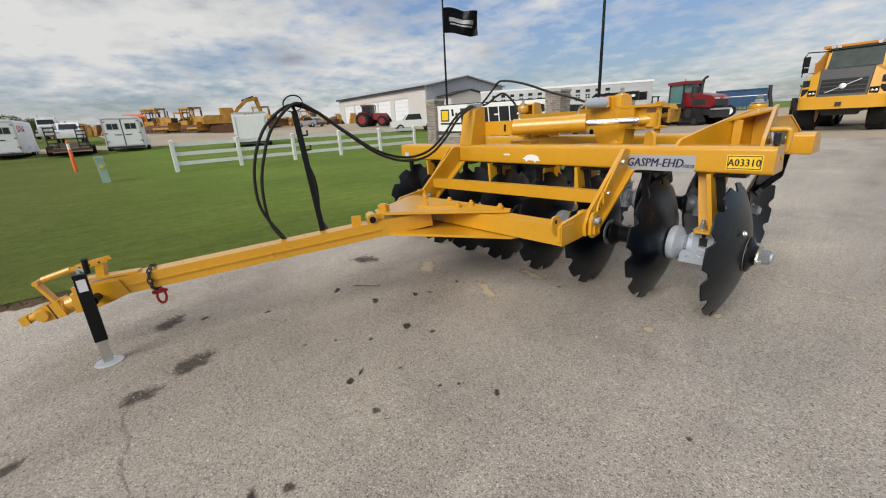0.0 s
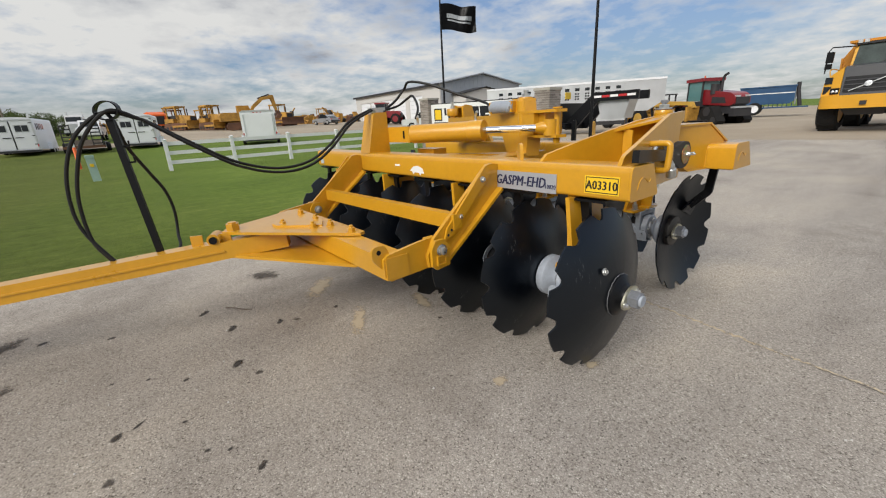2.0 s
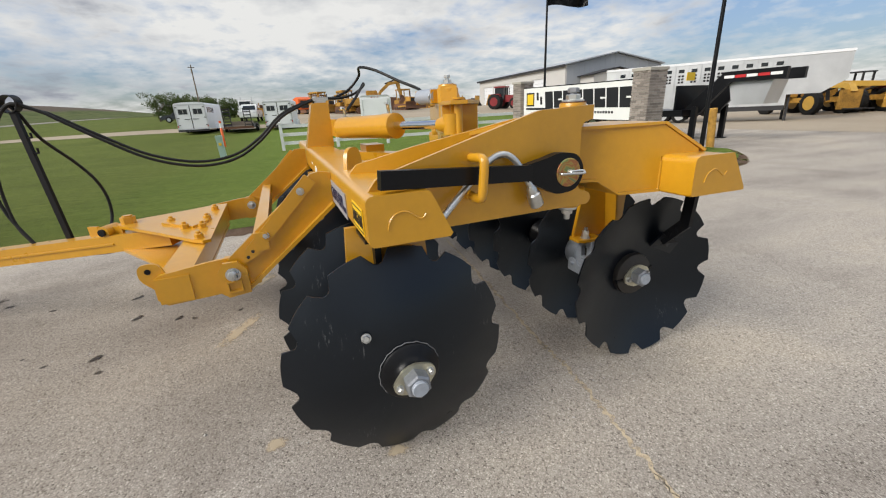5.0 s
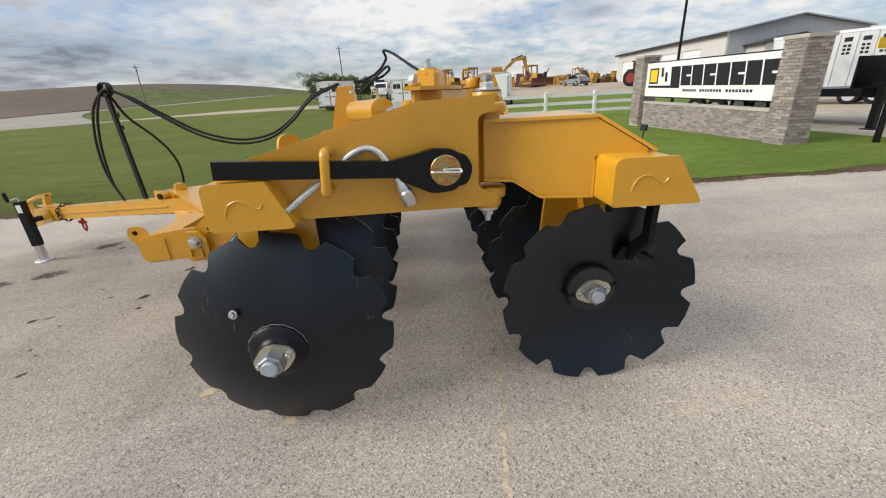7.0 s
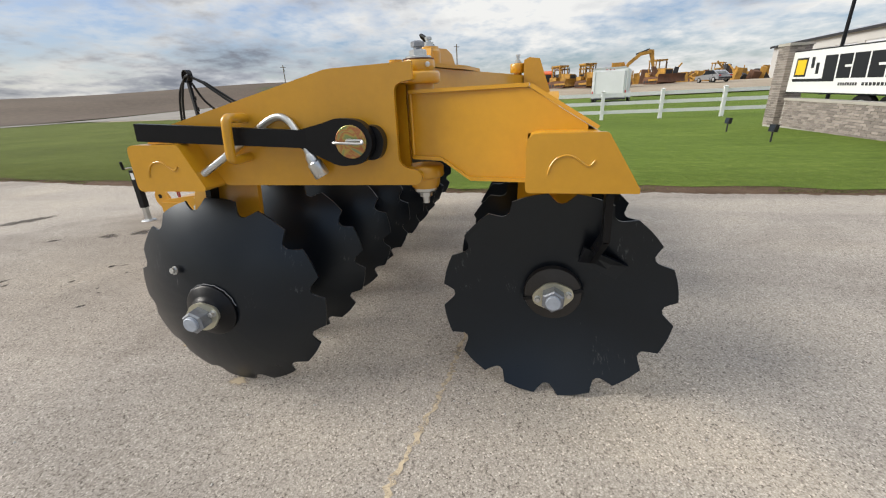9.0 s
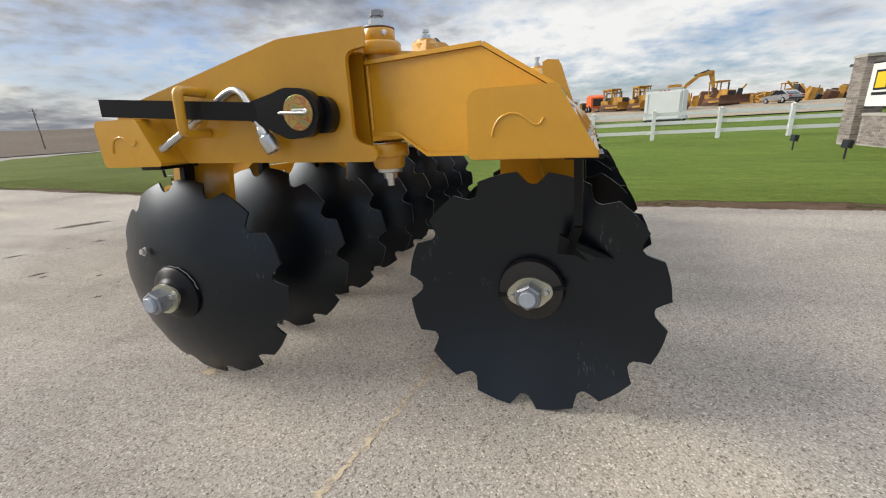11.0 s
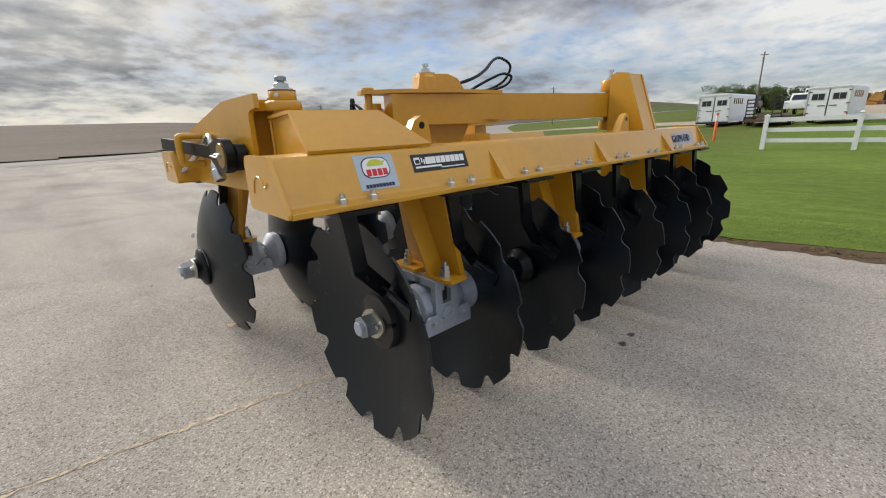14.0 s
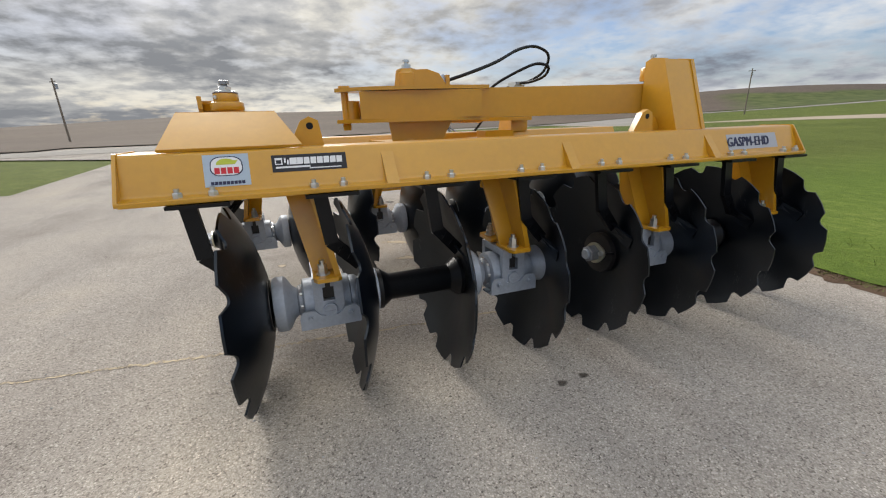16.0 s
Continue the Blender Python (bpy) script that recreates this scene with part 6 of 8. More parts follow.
# stains and seams on the paving
def stain(x, y, w, l, turn, material, name, label, k):
    rng = random.Random(k)
    bm = B()
    n = 28
    ring = [bm.verts.new((w * 0.75 * math.cos(2 * math.pi * i / n) * rng.uniform(0.85, 1.1), l * 0.75 * math.sin(2 * math.pi * i / n) * rng.uniform(0.85, 1.1), 0)) for i in range(n)]
    bm.faces.new(ring)
    ob = new(name, finish(name, bm, material, smooth=False))
    ob.matrix_basis = pose(x, y, 0.0022 + 0.0002 * (k % 7), 0, 0, turn)
    tagged(ob, label, "stain", "stains on the asphalt", "structure")


for k, (x, y, w, l, t) in enumerate(((3.20, 0.99, 0.30, 0.20, 20), (3.08, 2.78, 0.17, 0.24, 50), (2.31, 2.78, 0.19, 0.24, 30), (2.17, 3.06, 0.14, 0.20, 10), (1.113, 2.206, 0.045, 0.05, 0), (1.419, 2.174, 0.03, 0.04, 0),
                                    (1.98, 3.56, 0.07, 0.12, 40), (-0.018, 1.361, 0.03, 0.03, 0), (0.784, 1.682, 0.026, 0.026, 0), (0.99, 2.70, 0.05, 0.06, 0), (1.66, -1.885, 0.055, 0.05, 0), (1.79, -1.88, 0.05, 0.045, 0), (1.5, 1.5, 0.04, 0.05, 0),
                                    (2.68, 1.58, 0.05, 0.04, 0), (2.25, 1.48, 0.05, 0.04, 30), (2.09, 1.19, 0.04, 0.03, 0), (2.02, 1.09, 0.06, 0.03, 40), (1.70, 1.57, 0.06, 0.05, 10), (1.27, 0.31, 0.04, 0.03, 0), (1.38, 3.85, 0.05, 0.16, 60), (1.68, 3.58, 0.03, 0.04, 0), (1.04, 2.84, 0.05, 0.13, 70), (2.63, 4.89, 0.22, 0.55, 60), (3.05, 8.77, 0.3, 0.9, 60))):
    stain(x, y, w, l, t, OIL, "damp_patch", "dark damp patch on the asphalt", k)
for k, (x, y, w, l, t) in enumerate(((1.66, 0.76, 0.10, 0.42, 60), (1.59, 0.24, 0.10, 0.34, 75), (2.49, 0.71, 0.16, 0.40, 50), (0.477, 0.529, 0.07, 0.11, 20), (0.22, 0.05, 0.06, 0.1, 0))):
    stain(x, y, w, l, t, SAND, "sand_patch", "thin sandy patch on the asphalt", k + 20)

# drips of oil where machines stood
for k, (x, y, w, l, t) in enumerate(((2.66, 1.60, 0.045, 0.12, 40), (2.22, 1.49, 0.05, 0.10, 50), (2.07, 1.20, 0.04, 0.08, 45), (1.69, 1.58, 0.05, 0.10, 45), (1.73, 1.85, 0.03, 0.045, 30),
                                     (1.43, 2.18, 0.045, 0.075, 50), (1.46, 2.09, 0.02, 0.10, 40), (2.70, 2.18, 0.04, 0.06, 0), (1.89, 2.02, 0.025, 0.03, 0), (0.77, 1.70, 0.03, 0.045, 40), (1.03, 1.86, 0.022, 0.03, 0),
                                     (0.97, 1.78, 0.022, 0.03, 30), (2.01, 0.78, 0.035, 0.06, 60), (1.99, 2.19, 0.02, 0.03, 0), (1.32, 1.91, 0.02, 0.03, 0), (2.97, 2.56, 0.05, 0.08, 30),
                                     (1.37, 3.88, 0.045, 0.18, 65), (1.02, 2.84, 0.04, 0.13, 75))):
    stain(x, y, w, l, t, SPOT, "oil_spot", "small black oil drip on the asphalt", k + 3)

single("twig", tube(B(), [(2.64, 1.45, 0.006), (2.58, 1.40, 0.008), (2.51, 1.355, 0.006), (2.45, 1.30, 0.007)], 0.0035, 6, 3), BARK, "thin dark twig on the asphalt", "twig")


def loose_grit():
    """Single small stones that lie on the paving."""
    rng = random.Random(31)
    bm = B()
    for k in range(420):
        x, y = rng.uniform(-1.6, 4.2), rng.uniform(-4.5, 3.6)
        r0 = rng.uniform(0.0025, 0.0065) * (1.5 if k % 23 == 0 else 1)
        top = bm.verts.new((x + rng.uniform(-0.3, 0.3) * r0, y + rng.uniform(-0.3, 0.3) * r0, r0 * rng.uniform(0.8, 1.3)))
        n = 5
        ring = [bm.verts.new((x + r0 * math.cos(6.283 * i / n + k) * rng.uniform(0.7, 1.2), y + r0 * math.sin(6.283 * i / n + k) * rng.uniform(0.7, 1.2), rng.uniform(0.1, 0.5) * r0)) for i in range(n)]
        low = [bm.verts.new((v.co.x, v.co.y, 0.0)) for v in ring]
        for i in range(n):
            bm.faces.new((ring[i], ring[(i + 1) % n], top))
            bm.faces.new((low[i], low[(i + 1) % n], ring[(i + 1) % n], ring[i]))
    single("loose_gravel", bm, MORTAR, "small pale stones scattered on the asphalt", "gravel", kind="stuff")


loose_grit()


def seam(pts, width, k, material=None, name="paving_seam", label="pale sealed seam in the asphalt"):
    rng = random.Random(k)
    bm = B()
    path = curve_points([(x, y, 0.003) for x, y in pts], 30)
    prev = None
    for p in path:
        w = width * rng.uniform(0.4, 1.2)
        j = rng.uniform(-0.012, 0.012)
        cur = (bm.verts.new((p.x, p.y - w + j, 0.003)), bm.verts.new((p.x, p.y + w + j, 0.003)))
        if prev:
            bm.faces.new((prev[0], cur[0], cur[1], prev[1]))
        prev = cur
    single(name, bm, material or SEAM, label, "seam", kind="structure")


seam([(-4.0, -0.30), (-2.2, -0.52), (-0.85, -0.728), (-0.23, -0.83), (0.33, -0.93), (0.7, -0.96), (1.9, -1.12), (4.1, -1.38)], 0.013, 1)
seam([(-6.0, 0.02), (-4.0, -0.29), (-2.2, -0.51), (-0.85, -0.722), (-0.30, -0.815)], 0.003, 5, CRACK, "paving_crack", "fine dark crack in the asphalt")
seam([(2.25, 3.02), (2.0, 3.16), (1.8, 3.15), (1.6, 3.20), (1.3, 3.16)], 0.003, 2, CRACK, "paving_crack", "fine dark crack in the asphalt")


# ---- fence, sign, flags ----
def fence():
    f = thing("fence", (18.3, -6, 0), "white vinyl fence with three rails on the lawn", "fence")
    n, y0, step = 6, 0.12, -2.37
    for k in range(n):
        y = y0 + step * k
        post = part("post", box(B(), 18.24, 18.37, y - 0.065, y + 0.065, float(height(18.3, y)) - 0.05, 1.18), VINYL, f, bevel=0.006)
        bm = B()
        box(bm, 18.225, 18.385, y - 0.08, y + 0.08, 1.18, 1.20)
        top = [bm.verts.new(v) for v in ((18.235, y - 0.07, 1.20), (18.375, y - 0.07, 1.20), (18.375, y + 0.07, 1.20), (18.235, y + 0.07, 1.20))]
        tip = bm.verts.new((18.305, y, 1.24))
        for i in range(4):
            bm.faces.new((top[i], top[(i + 1) % 4], tip))
        part("post_cap", bm, VINYL, post)
        if k < n - 1:
            for z in (0.34, 0.70, 1.05):
                part("rail", box(B(), 18.285, 18.325, y + step + 0.06, y - 0.06, z - 0.07, z + 0.07), VINYL, f, bevel=0.005)


fence()


def sign():
    """Two brick pillars with a low wall and a board between them; the ground rises a little towards the far pillar."""
    a, b = Vector((13.1, -8.36, 0)), Vector((6.70, -8.27, 0))
    d = (b - a).normalized()
    n = Vector((d.y, -d.x, 0))
    s = thing("sign", (a + b) / 2, "white sign board between two brick pillars with stone caps", "sign")
    L = (b - a).length
    rise = 0.13
    m = Matrix(((d.x, n.x, 0, a.x), (d.y, n.y, 0, a.y), (-rise / L, 0, 1, rise), (0, 0, 0, 1)))

    def P(bm):
        bm.transform(m)
        return bm
    bricks = []
    long_brick = finish("brick", box(B(), -0.086, 0.086, -0.02, 0.02, -0.027, 0.027), BRICK, 0.003)
    half_brick = finish("brick", box(B(), -0.041, 0.041, -0.02, 0.02, -0.027, 0.027), BRICK, 0.003)
    course, W = 0.064, 0.54
    rng = random.Random(9)

    def lay(me, q, core):
        bricks.append((me, m @ q, core))
    for x0 in (0.0, L - W):
        core = part("pillar", P(box(B(), x0 + 0.012, x0 + W - 0.012, -W + 0.012, -0.012, -0.2, 2.04)), MORTAR, s)
        part("cap", P(box(B(), x0 - 0.025, x0 + W + 0.025, -W - 0.025, 0.025, 2.04, 2.11)), CAPSTONE, core, "grey stone cap", bevel=0.01)
        for c in range(33):
            z = -0.02 + course * c
            for side in range(4):
                row = [(-0.18, long_brick), (0.0, long_brick), (0.18, long_brick)] if c % 2 else [(-0.225, half_brick), (-0.09, long_brick), (0.09, long_brick), (0.225, half_brick)]
                for u, me in row:
                    if side == 2 and c % 2:
                        continue
                    lay(me, Matrix.Translation((x0 + W / 2, -W / 2, 0)) @ Matrix.Rotation(side * math.pi / 2, 4, "Z") @ Matrix.Translation((u, W / 2 - 0.016 + rng.uniform(-0.002, 0.003), z)), core)
    core = part("low_wall", P(box(B(), W, L - W, -0.40, -0.172, -0.2, 0.64)), MORTAR, s)
    part("coping", P(box(B(), W, L - W, -0.43, -0.14, 0.64, 0.70)), CAPSTONE, core, "grey stone coping", bevel=0.008)
    cols = int((L - 2 * W) / 0.18)
    for c in range(11):
        z = -0.02 + course * c
        for k in range(cols + 1):
            x = W + 0.09 + 0.18 * k + (0.09 if c % 2 else 0)
            if x < L - W - 0.085:
                lay(long_brick, Matrix.Translation((x, -0.176 + rng.uniform(-0.002, 0.003), z)), core)
    for me, q, p in bricks:
        ob = new("brick", me)
        ob.matrix_basis = q
        under(ob, p)
    x0, x1 = 0.52, L - 0.55
    board = part("board", P(box(B(), x0, x1, -0.26, -0.15, 0.835, 1.885)), BLACK, s, "black board frame")
    part("panel", P(box(B(), x0 + 0.03, x1 - 0.03, -0.15, -0.144, 0.865, 1.855)), WHITEINK, board, "white panel with large black lettering blocks")

    # the trade name as plain slanted blocks
    def block(s0, s1, z0, z1, material, off=0.0, slant=0.10):
        k = slant * (z1 - z0)
        part("name_block", P(prism(B(), [(s0, -0.1435 + off, z0), (s1, -0.1435 + off, z0), (s1 - k, -0.1435 + off, z1), (s0 - k, -0.1435 + off, z1)], (0, 0.003, 0))), material, board)
    block(0.74, 1.24, 1.24, 1.70, INK, slant=0)
    block(0.80, 1.18, 1.29, 1.65, LABELY, 0.003, 0)
    block(0.72, 1.96, 1.12, 1.19, INK)
    block(1.40, 1.52, 1.44, 1.70, INK)
    block(1.62, 1.74, 1.30, 1.56, INK)
    for k in range(8):
        s0 = 1.94 + 0.487 * k
        block(s0, s0 + 0.437, 1.12 if k == 0 else 1.19, 1.71, INK)
        if k % 2:
            block(s0 + 0.22, s0 + 0.46, 1.425, 1.475, WHITEINK, 0.003)
    for s0, s1 in ((2.56, 3.18), (3.30, 4.15), (4.28, 5.16)):
        for k in range(8):
            w = (s1 - s0) / 8
            block(s0 + w * k, s0 + w * (k + 0.72), 1.03, 1.095, DARKGREY)
    return m, L


SIGN_M, SIGN_L = sign()


def spotlight(x, y, turn):
    t = thing("ground_spotlight", pose(x, y, 0, 0, 0, turn), "small grey spotlight on a stake in the lawn", "spotlight", "sign spotlights")
    m = t.matrix_world
    bm = rod(B(), (0, 0, 0), (0, 0, 0.26), 0.018, seg=10)
    bm.transform(m)
    part("stake", bm, DARKGREY, t)
    bm = B()
    prism(bm, [(-0.075, -0.05, 0.25), (0.075, -0.05, 0.25), (0.075, 0.04, 0.23), (-0.075, 0.04, 0.23)], (0, 0.025, 0.15))
    bm.transform(m)
    head = part("lamp_head", bm, DARKGREY, t, bevel=0.01)
    bm = B()
    prism(bm, [(-0.062, -0.054, 0.265), (0.062, -0.054, 0.265), (0.062, -0.033, 0.385), (-0.062, -0.033, 0.385)], (0, -0.004, 0))
    bm.transform(m)
    part("glass", bm, WINDOW, head)


spotlight(11.55, -6.75, 195)
spotlight(9.0, -6.55, 200)


def flagpole(x, y, top, label):
    t = thing("flagpole", (x, y, 0), label, "flagpole", "flagpoles at the sign")
    part("pole", lathe(B(), (x, y, -0.1), (0, 0, 1), [(0, 0.06), (0.5, 0.055), (top, 0.035)], 16), BLACK, t)
    part("finial", lathe(B(), (x, y, top - 0.1), (0, 0, 1), [(0, 0.02), (0.03, 0.06), (0.08, 0.075), (0.13, 0.06), (0.16, 0.01)], 16), DARKGREY, t)
    return t


pole_a = flagpole(14.1, -10.5, 6.5, "black flagpole with a dark flag")


def flag(pole, x, y, z0, z1, w):
    bm = B()
    rows, cols = 10, 18
    d = Vector((-0.55, -0.83, 0)).normalized()
    s = Vector((d.y, -d.x, 0))
    grid = []
    for i in range(rows + 1):
        line = []
        for j in range(cols + 1):
            u = j / cols
            wave = 0.10 * u * math.sin(u * 9 + i * 0.35) + 0.05 * u * math.sin(u * 17 + 1 + i * 0.2)
            p = Vector((x, y, z1 + (z0 - z1) * i / rows)) + d * (w * u) + s * wave + Vector((0, 0, -0.16 * u + 0.04 * math.sin(u * 7)))
            line.append(bm.verts.new(p))
        grid.append(line)
    for i in range(rows):
        for j in range(cols):
            bm.faces.new((grid[i][j], grid[i][j + 1], grid[i + 1][j + 1], grid[i + 1][j]))
    bmesh.ops.solidify(bm, geom=bm.faces[:], thickness=0.006)
    f = part("flag", bm, BLACK, pole, "dark flag with pale bars")
    bm = B()
    for f0, f1, v in ((0.18, 0.88, 0.38), (0.20, 0.85, 0.60)):
        for j in range(14):
            u0, u1 = f0 + (f1 - f0) * j / 14, f0 + (f1 - f0) * (j + 0.9) / 14
            q = []
            for u, vv in ((u0, v), (u1, v), (u1, v + (0.16 if v < 0.5 else 0.06)), (u0, v + (0.16 if v < 0.5 else 0.06))):
                i = vv * rows
                wave = 0.10 * u * math.sin(u * 9 + i * 0.35) + 0.05 * u * math.sin(u * 17 + 1 + i * 0.2)
                q.append(Vector((x, y, z1 + (z0 - z1) * vv)) + d * (w * u) + s * (wave + 0.012) + Vector((0, 0, -0.16 * u + 0.04 * math.sin(u * 7))))
            prism(bm, q, s * -0.028)
    part("flag_lettering", bm, GREYSHEET, f)


flag(pole_a, 14.1, -10.5, 5.10, 6.10, 1.55)
flagpole(6.35, -9.95, 6.2, "black flagpole beside the sign")


# ---- metal building ----
def building():
    # long side with doors faces the camera's road side; gable end to the right of it
    d0 = 78.0
    p = lambda dx, dy, d: Vector((-0.29 + dx * d, 2.96 + dy * d, 0))
    A = p(0.8768, -0.4808, 92)          # far corner of the long side
    C = p(0.7638, -0.6455, 66)          # near corner
    D = p(0.6355, -0.7721, 80)          # right end of the gable
    e = (C - A).normalized()
    L = (C - A).length
    nrm = Vector((e.y, -e.x, 0))
    if nrm.dot(D - C) < 0:
        nrm = -nrm
    Wd = (D - C).dot(nrm) * 0.91
    z0, eave, peak = 1.4, 6.7, 8.25
    bld = thing("metal_building", (A + C) / 2 + nrm * Wd / 2, "long grey metal building with white roller doors", "building")
    m = Matrix(((e.x, nrm.x, 0, A.x), (e.y, nrm.y, 0, A.y), (0, 0, 1, 0), (0, 0, 0, 1)))

    def P(bm):
        bm.transform(m)
        return bm
    # walls with ribs; the long wall has its openings cut
    doors = [(L * f, 4.2) for f in (0.07, 0.22, 0.37, 0.52, 0.70)]
    x = 0.0
    for dx, w in doors + [(L, 0)]:
        if dx > x:
            part("wall", P(box(B(), x, min(dx, L), 0, 0.25, z0 - 1.5, eave)), BEIGESHEET, bld, "pale ribbed steel wall")
        if w:
            part("lintel", P(box(B(), dx, dx + w, 0, 0.25, z0 + 4.0, eave)), BEIGESHEET, bld)
        x = dx + w
    for dx, w in doors:
        dr = part("roller_door", P(box(B(), dx, dx + w, 0.12, 0.18, z0, z0 + 4.0)), WHITE, bld, "white roller door")
        for k in range(1, 6):
            part("door_joint", P(box(B(), dx, dx + w, 0.112, 0.122, z0 + 0.66 * k, z0 + 0.66 * k + 0.03)), GREYSHEET, dr)
    bm = prism(B(), [(L, 0.25, z0 - 1.5), (L, Wd, z0 - 1.5), (L, Wd, eave), (L, Wd / 2, peak), (L, 0.25, eave)], (-0.25, 0, 0))
    part("wall", P(bm), GREYSHEET, bld, "grey ribbed steel gable wall")
    for k in range(int(Wd / 0.9)):
        y = 0.5 + 0.9 * k
        zt = eave + (peak - eave) * (1 - abs(y - Wd / 2) / (Wd / 2))
        part("wall_rib", P(box(B(), L, L + 0.03, y, y + 0.06, z0 - 1.5, zt - 0.05)), GREYSHEET, bld)
    part("wall", P(box(B(), 0, 0.25, 0.25, Wd, z0 - 1.5, eave)), GREYSHEET, bld)
    part("wall", P(box(B(), 0.25, L - 0.25, Wd - 0.25, Wd, z0 - 1.5, eave)), GREYSHEET, bld)
    bm = B()
    for y0, y1 in ((-0.4, Wd / 2), (Wd + 0.4, Wd / 2)):
        k = (peak - eave) / (Wd / 2)
        prism(bm, [(-0.4, y0, eave - (0.4 * k) + 0.05), (L + 0.4, y0, eave - (0.4 * k) + 0.05), (L + 0.4, y1, peak + 0.05), (-0.4, y1, peak + 0.05)], (0, 0, 0.16))
    part("roof", P(bm), GREYSHEET, bld, "grey steel roof")
    part("fascia", P(box(B(), -0.4, L + 0.4, -0.45, -0.38, eave - 0.2, eave + 0.12)), DARKGREY, bld)
    # small lean-to gable in front of the end wall
    bm = prism(B(), [(L + 3.0, Wd * 0.15, z0 - 1.5), (L + 3.0, Wd * 0.62, z0 - 1.5), (L + 3.0, Wd * 0.62, 5.1), (L + 3.0, Wd * 0.385, 5.9), (L + 3.0, Wd * 0.15, 5.1)], (-3.0, 0, 0))
    part("porch", P(bm), BEIGESHEET, bld, "small gabled porch")
    bm = B()
    for y0, y1 in ((Wd * 0.12, Wd * 0.385), (Wd * 0.65, Wd * 0.385)):
        prism(bm, [(L - 0.2, y0, 5.08), (L + 3.3, y0, 5.08), (L + 3.3, y1, 5.98), (L - 0.2, y1, 5.98)], (0, 0, 0.12))
    part("porch_roof", P(bm), DARKGREY, bld)


building()


# ---- things in the yard ----
class Kit:
    """A thing built in its own axes (x ahead, y to its left, z up) and set down in the yard."""

    def __init__(self, name, x, y, turn, label, category, group="", z=None):
        self.m = pose(x, y, float(height(x, y)) if z is None else z, 0, 0, turn)
        self.root = thing(name, self.m, label, category, group)

    def add(self, name, bm, material, label="", bevel=0.0, parent=None):
        bm.transform(self.m)
        return part(name, bm, material, parent or self.root, label, bevel)

    def wheel(self, x, y, r, w, rim=None, lugs=0):
        """A tyre with its rim, on an axle along y."""
        prof = [(-w / 2, r * 0.62), (-w / 2, r * 0.9), (-w * 0.38, r), (w * 0.38, r), (w / 2, r * 0.9), (w / 2, r * 0.62)]
        bm = lathe(B(), (x, y, r), (0, 1, 0), prof, 28, caps=False)
        for k in range(lugs):
            a = 2 * math.pi * k / lugs
            for s in (1, -1):
                q = Vector((x + r * 1.0 * math.cos(a), y, r + r * 1.0 * math.sin(a)))
                q2 = Vector((x + r * 1.0 * math.cos(a + 0.16), y + s * w * 0.46, r + r * 1.0 * math.sin(a + 0.16)))
                bar(bm, q, q2, 0.05, 0.05, q - Vector((x, y, r)))
        t = self.add("wheel", bm, TYRE)
        self.add("rim", lathe(B(), (x, y - w * 0.45, r), (0, 1, 0), [(0, r * 0.60), (w * 0.12, r * 0.58), (w * 0.16, r * 0.2), (w * 0.74, r * 0.2), (w * 0.78, r * 0.58), (w * 0.9, r * 0.60)], 24), rim or ALU, parent=t)
        return t


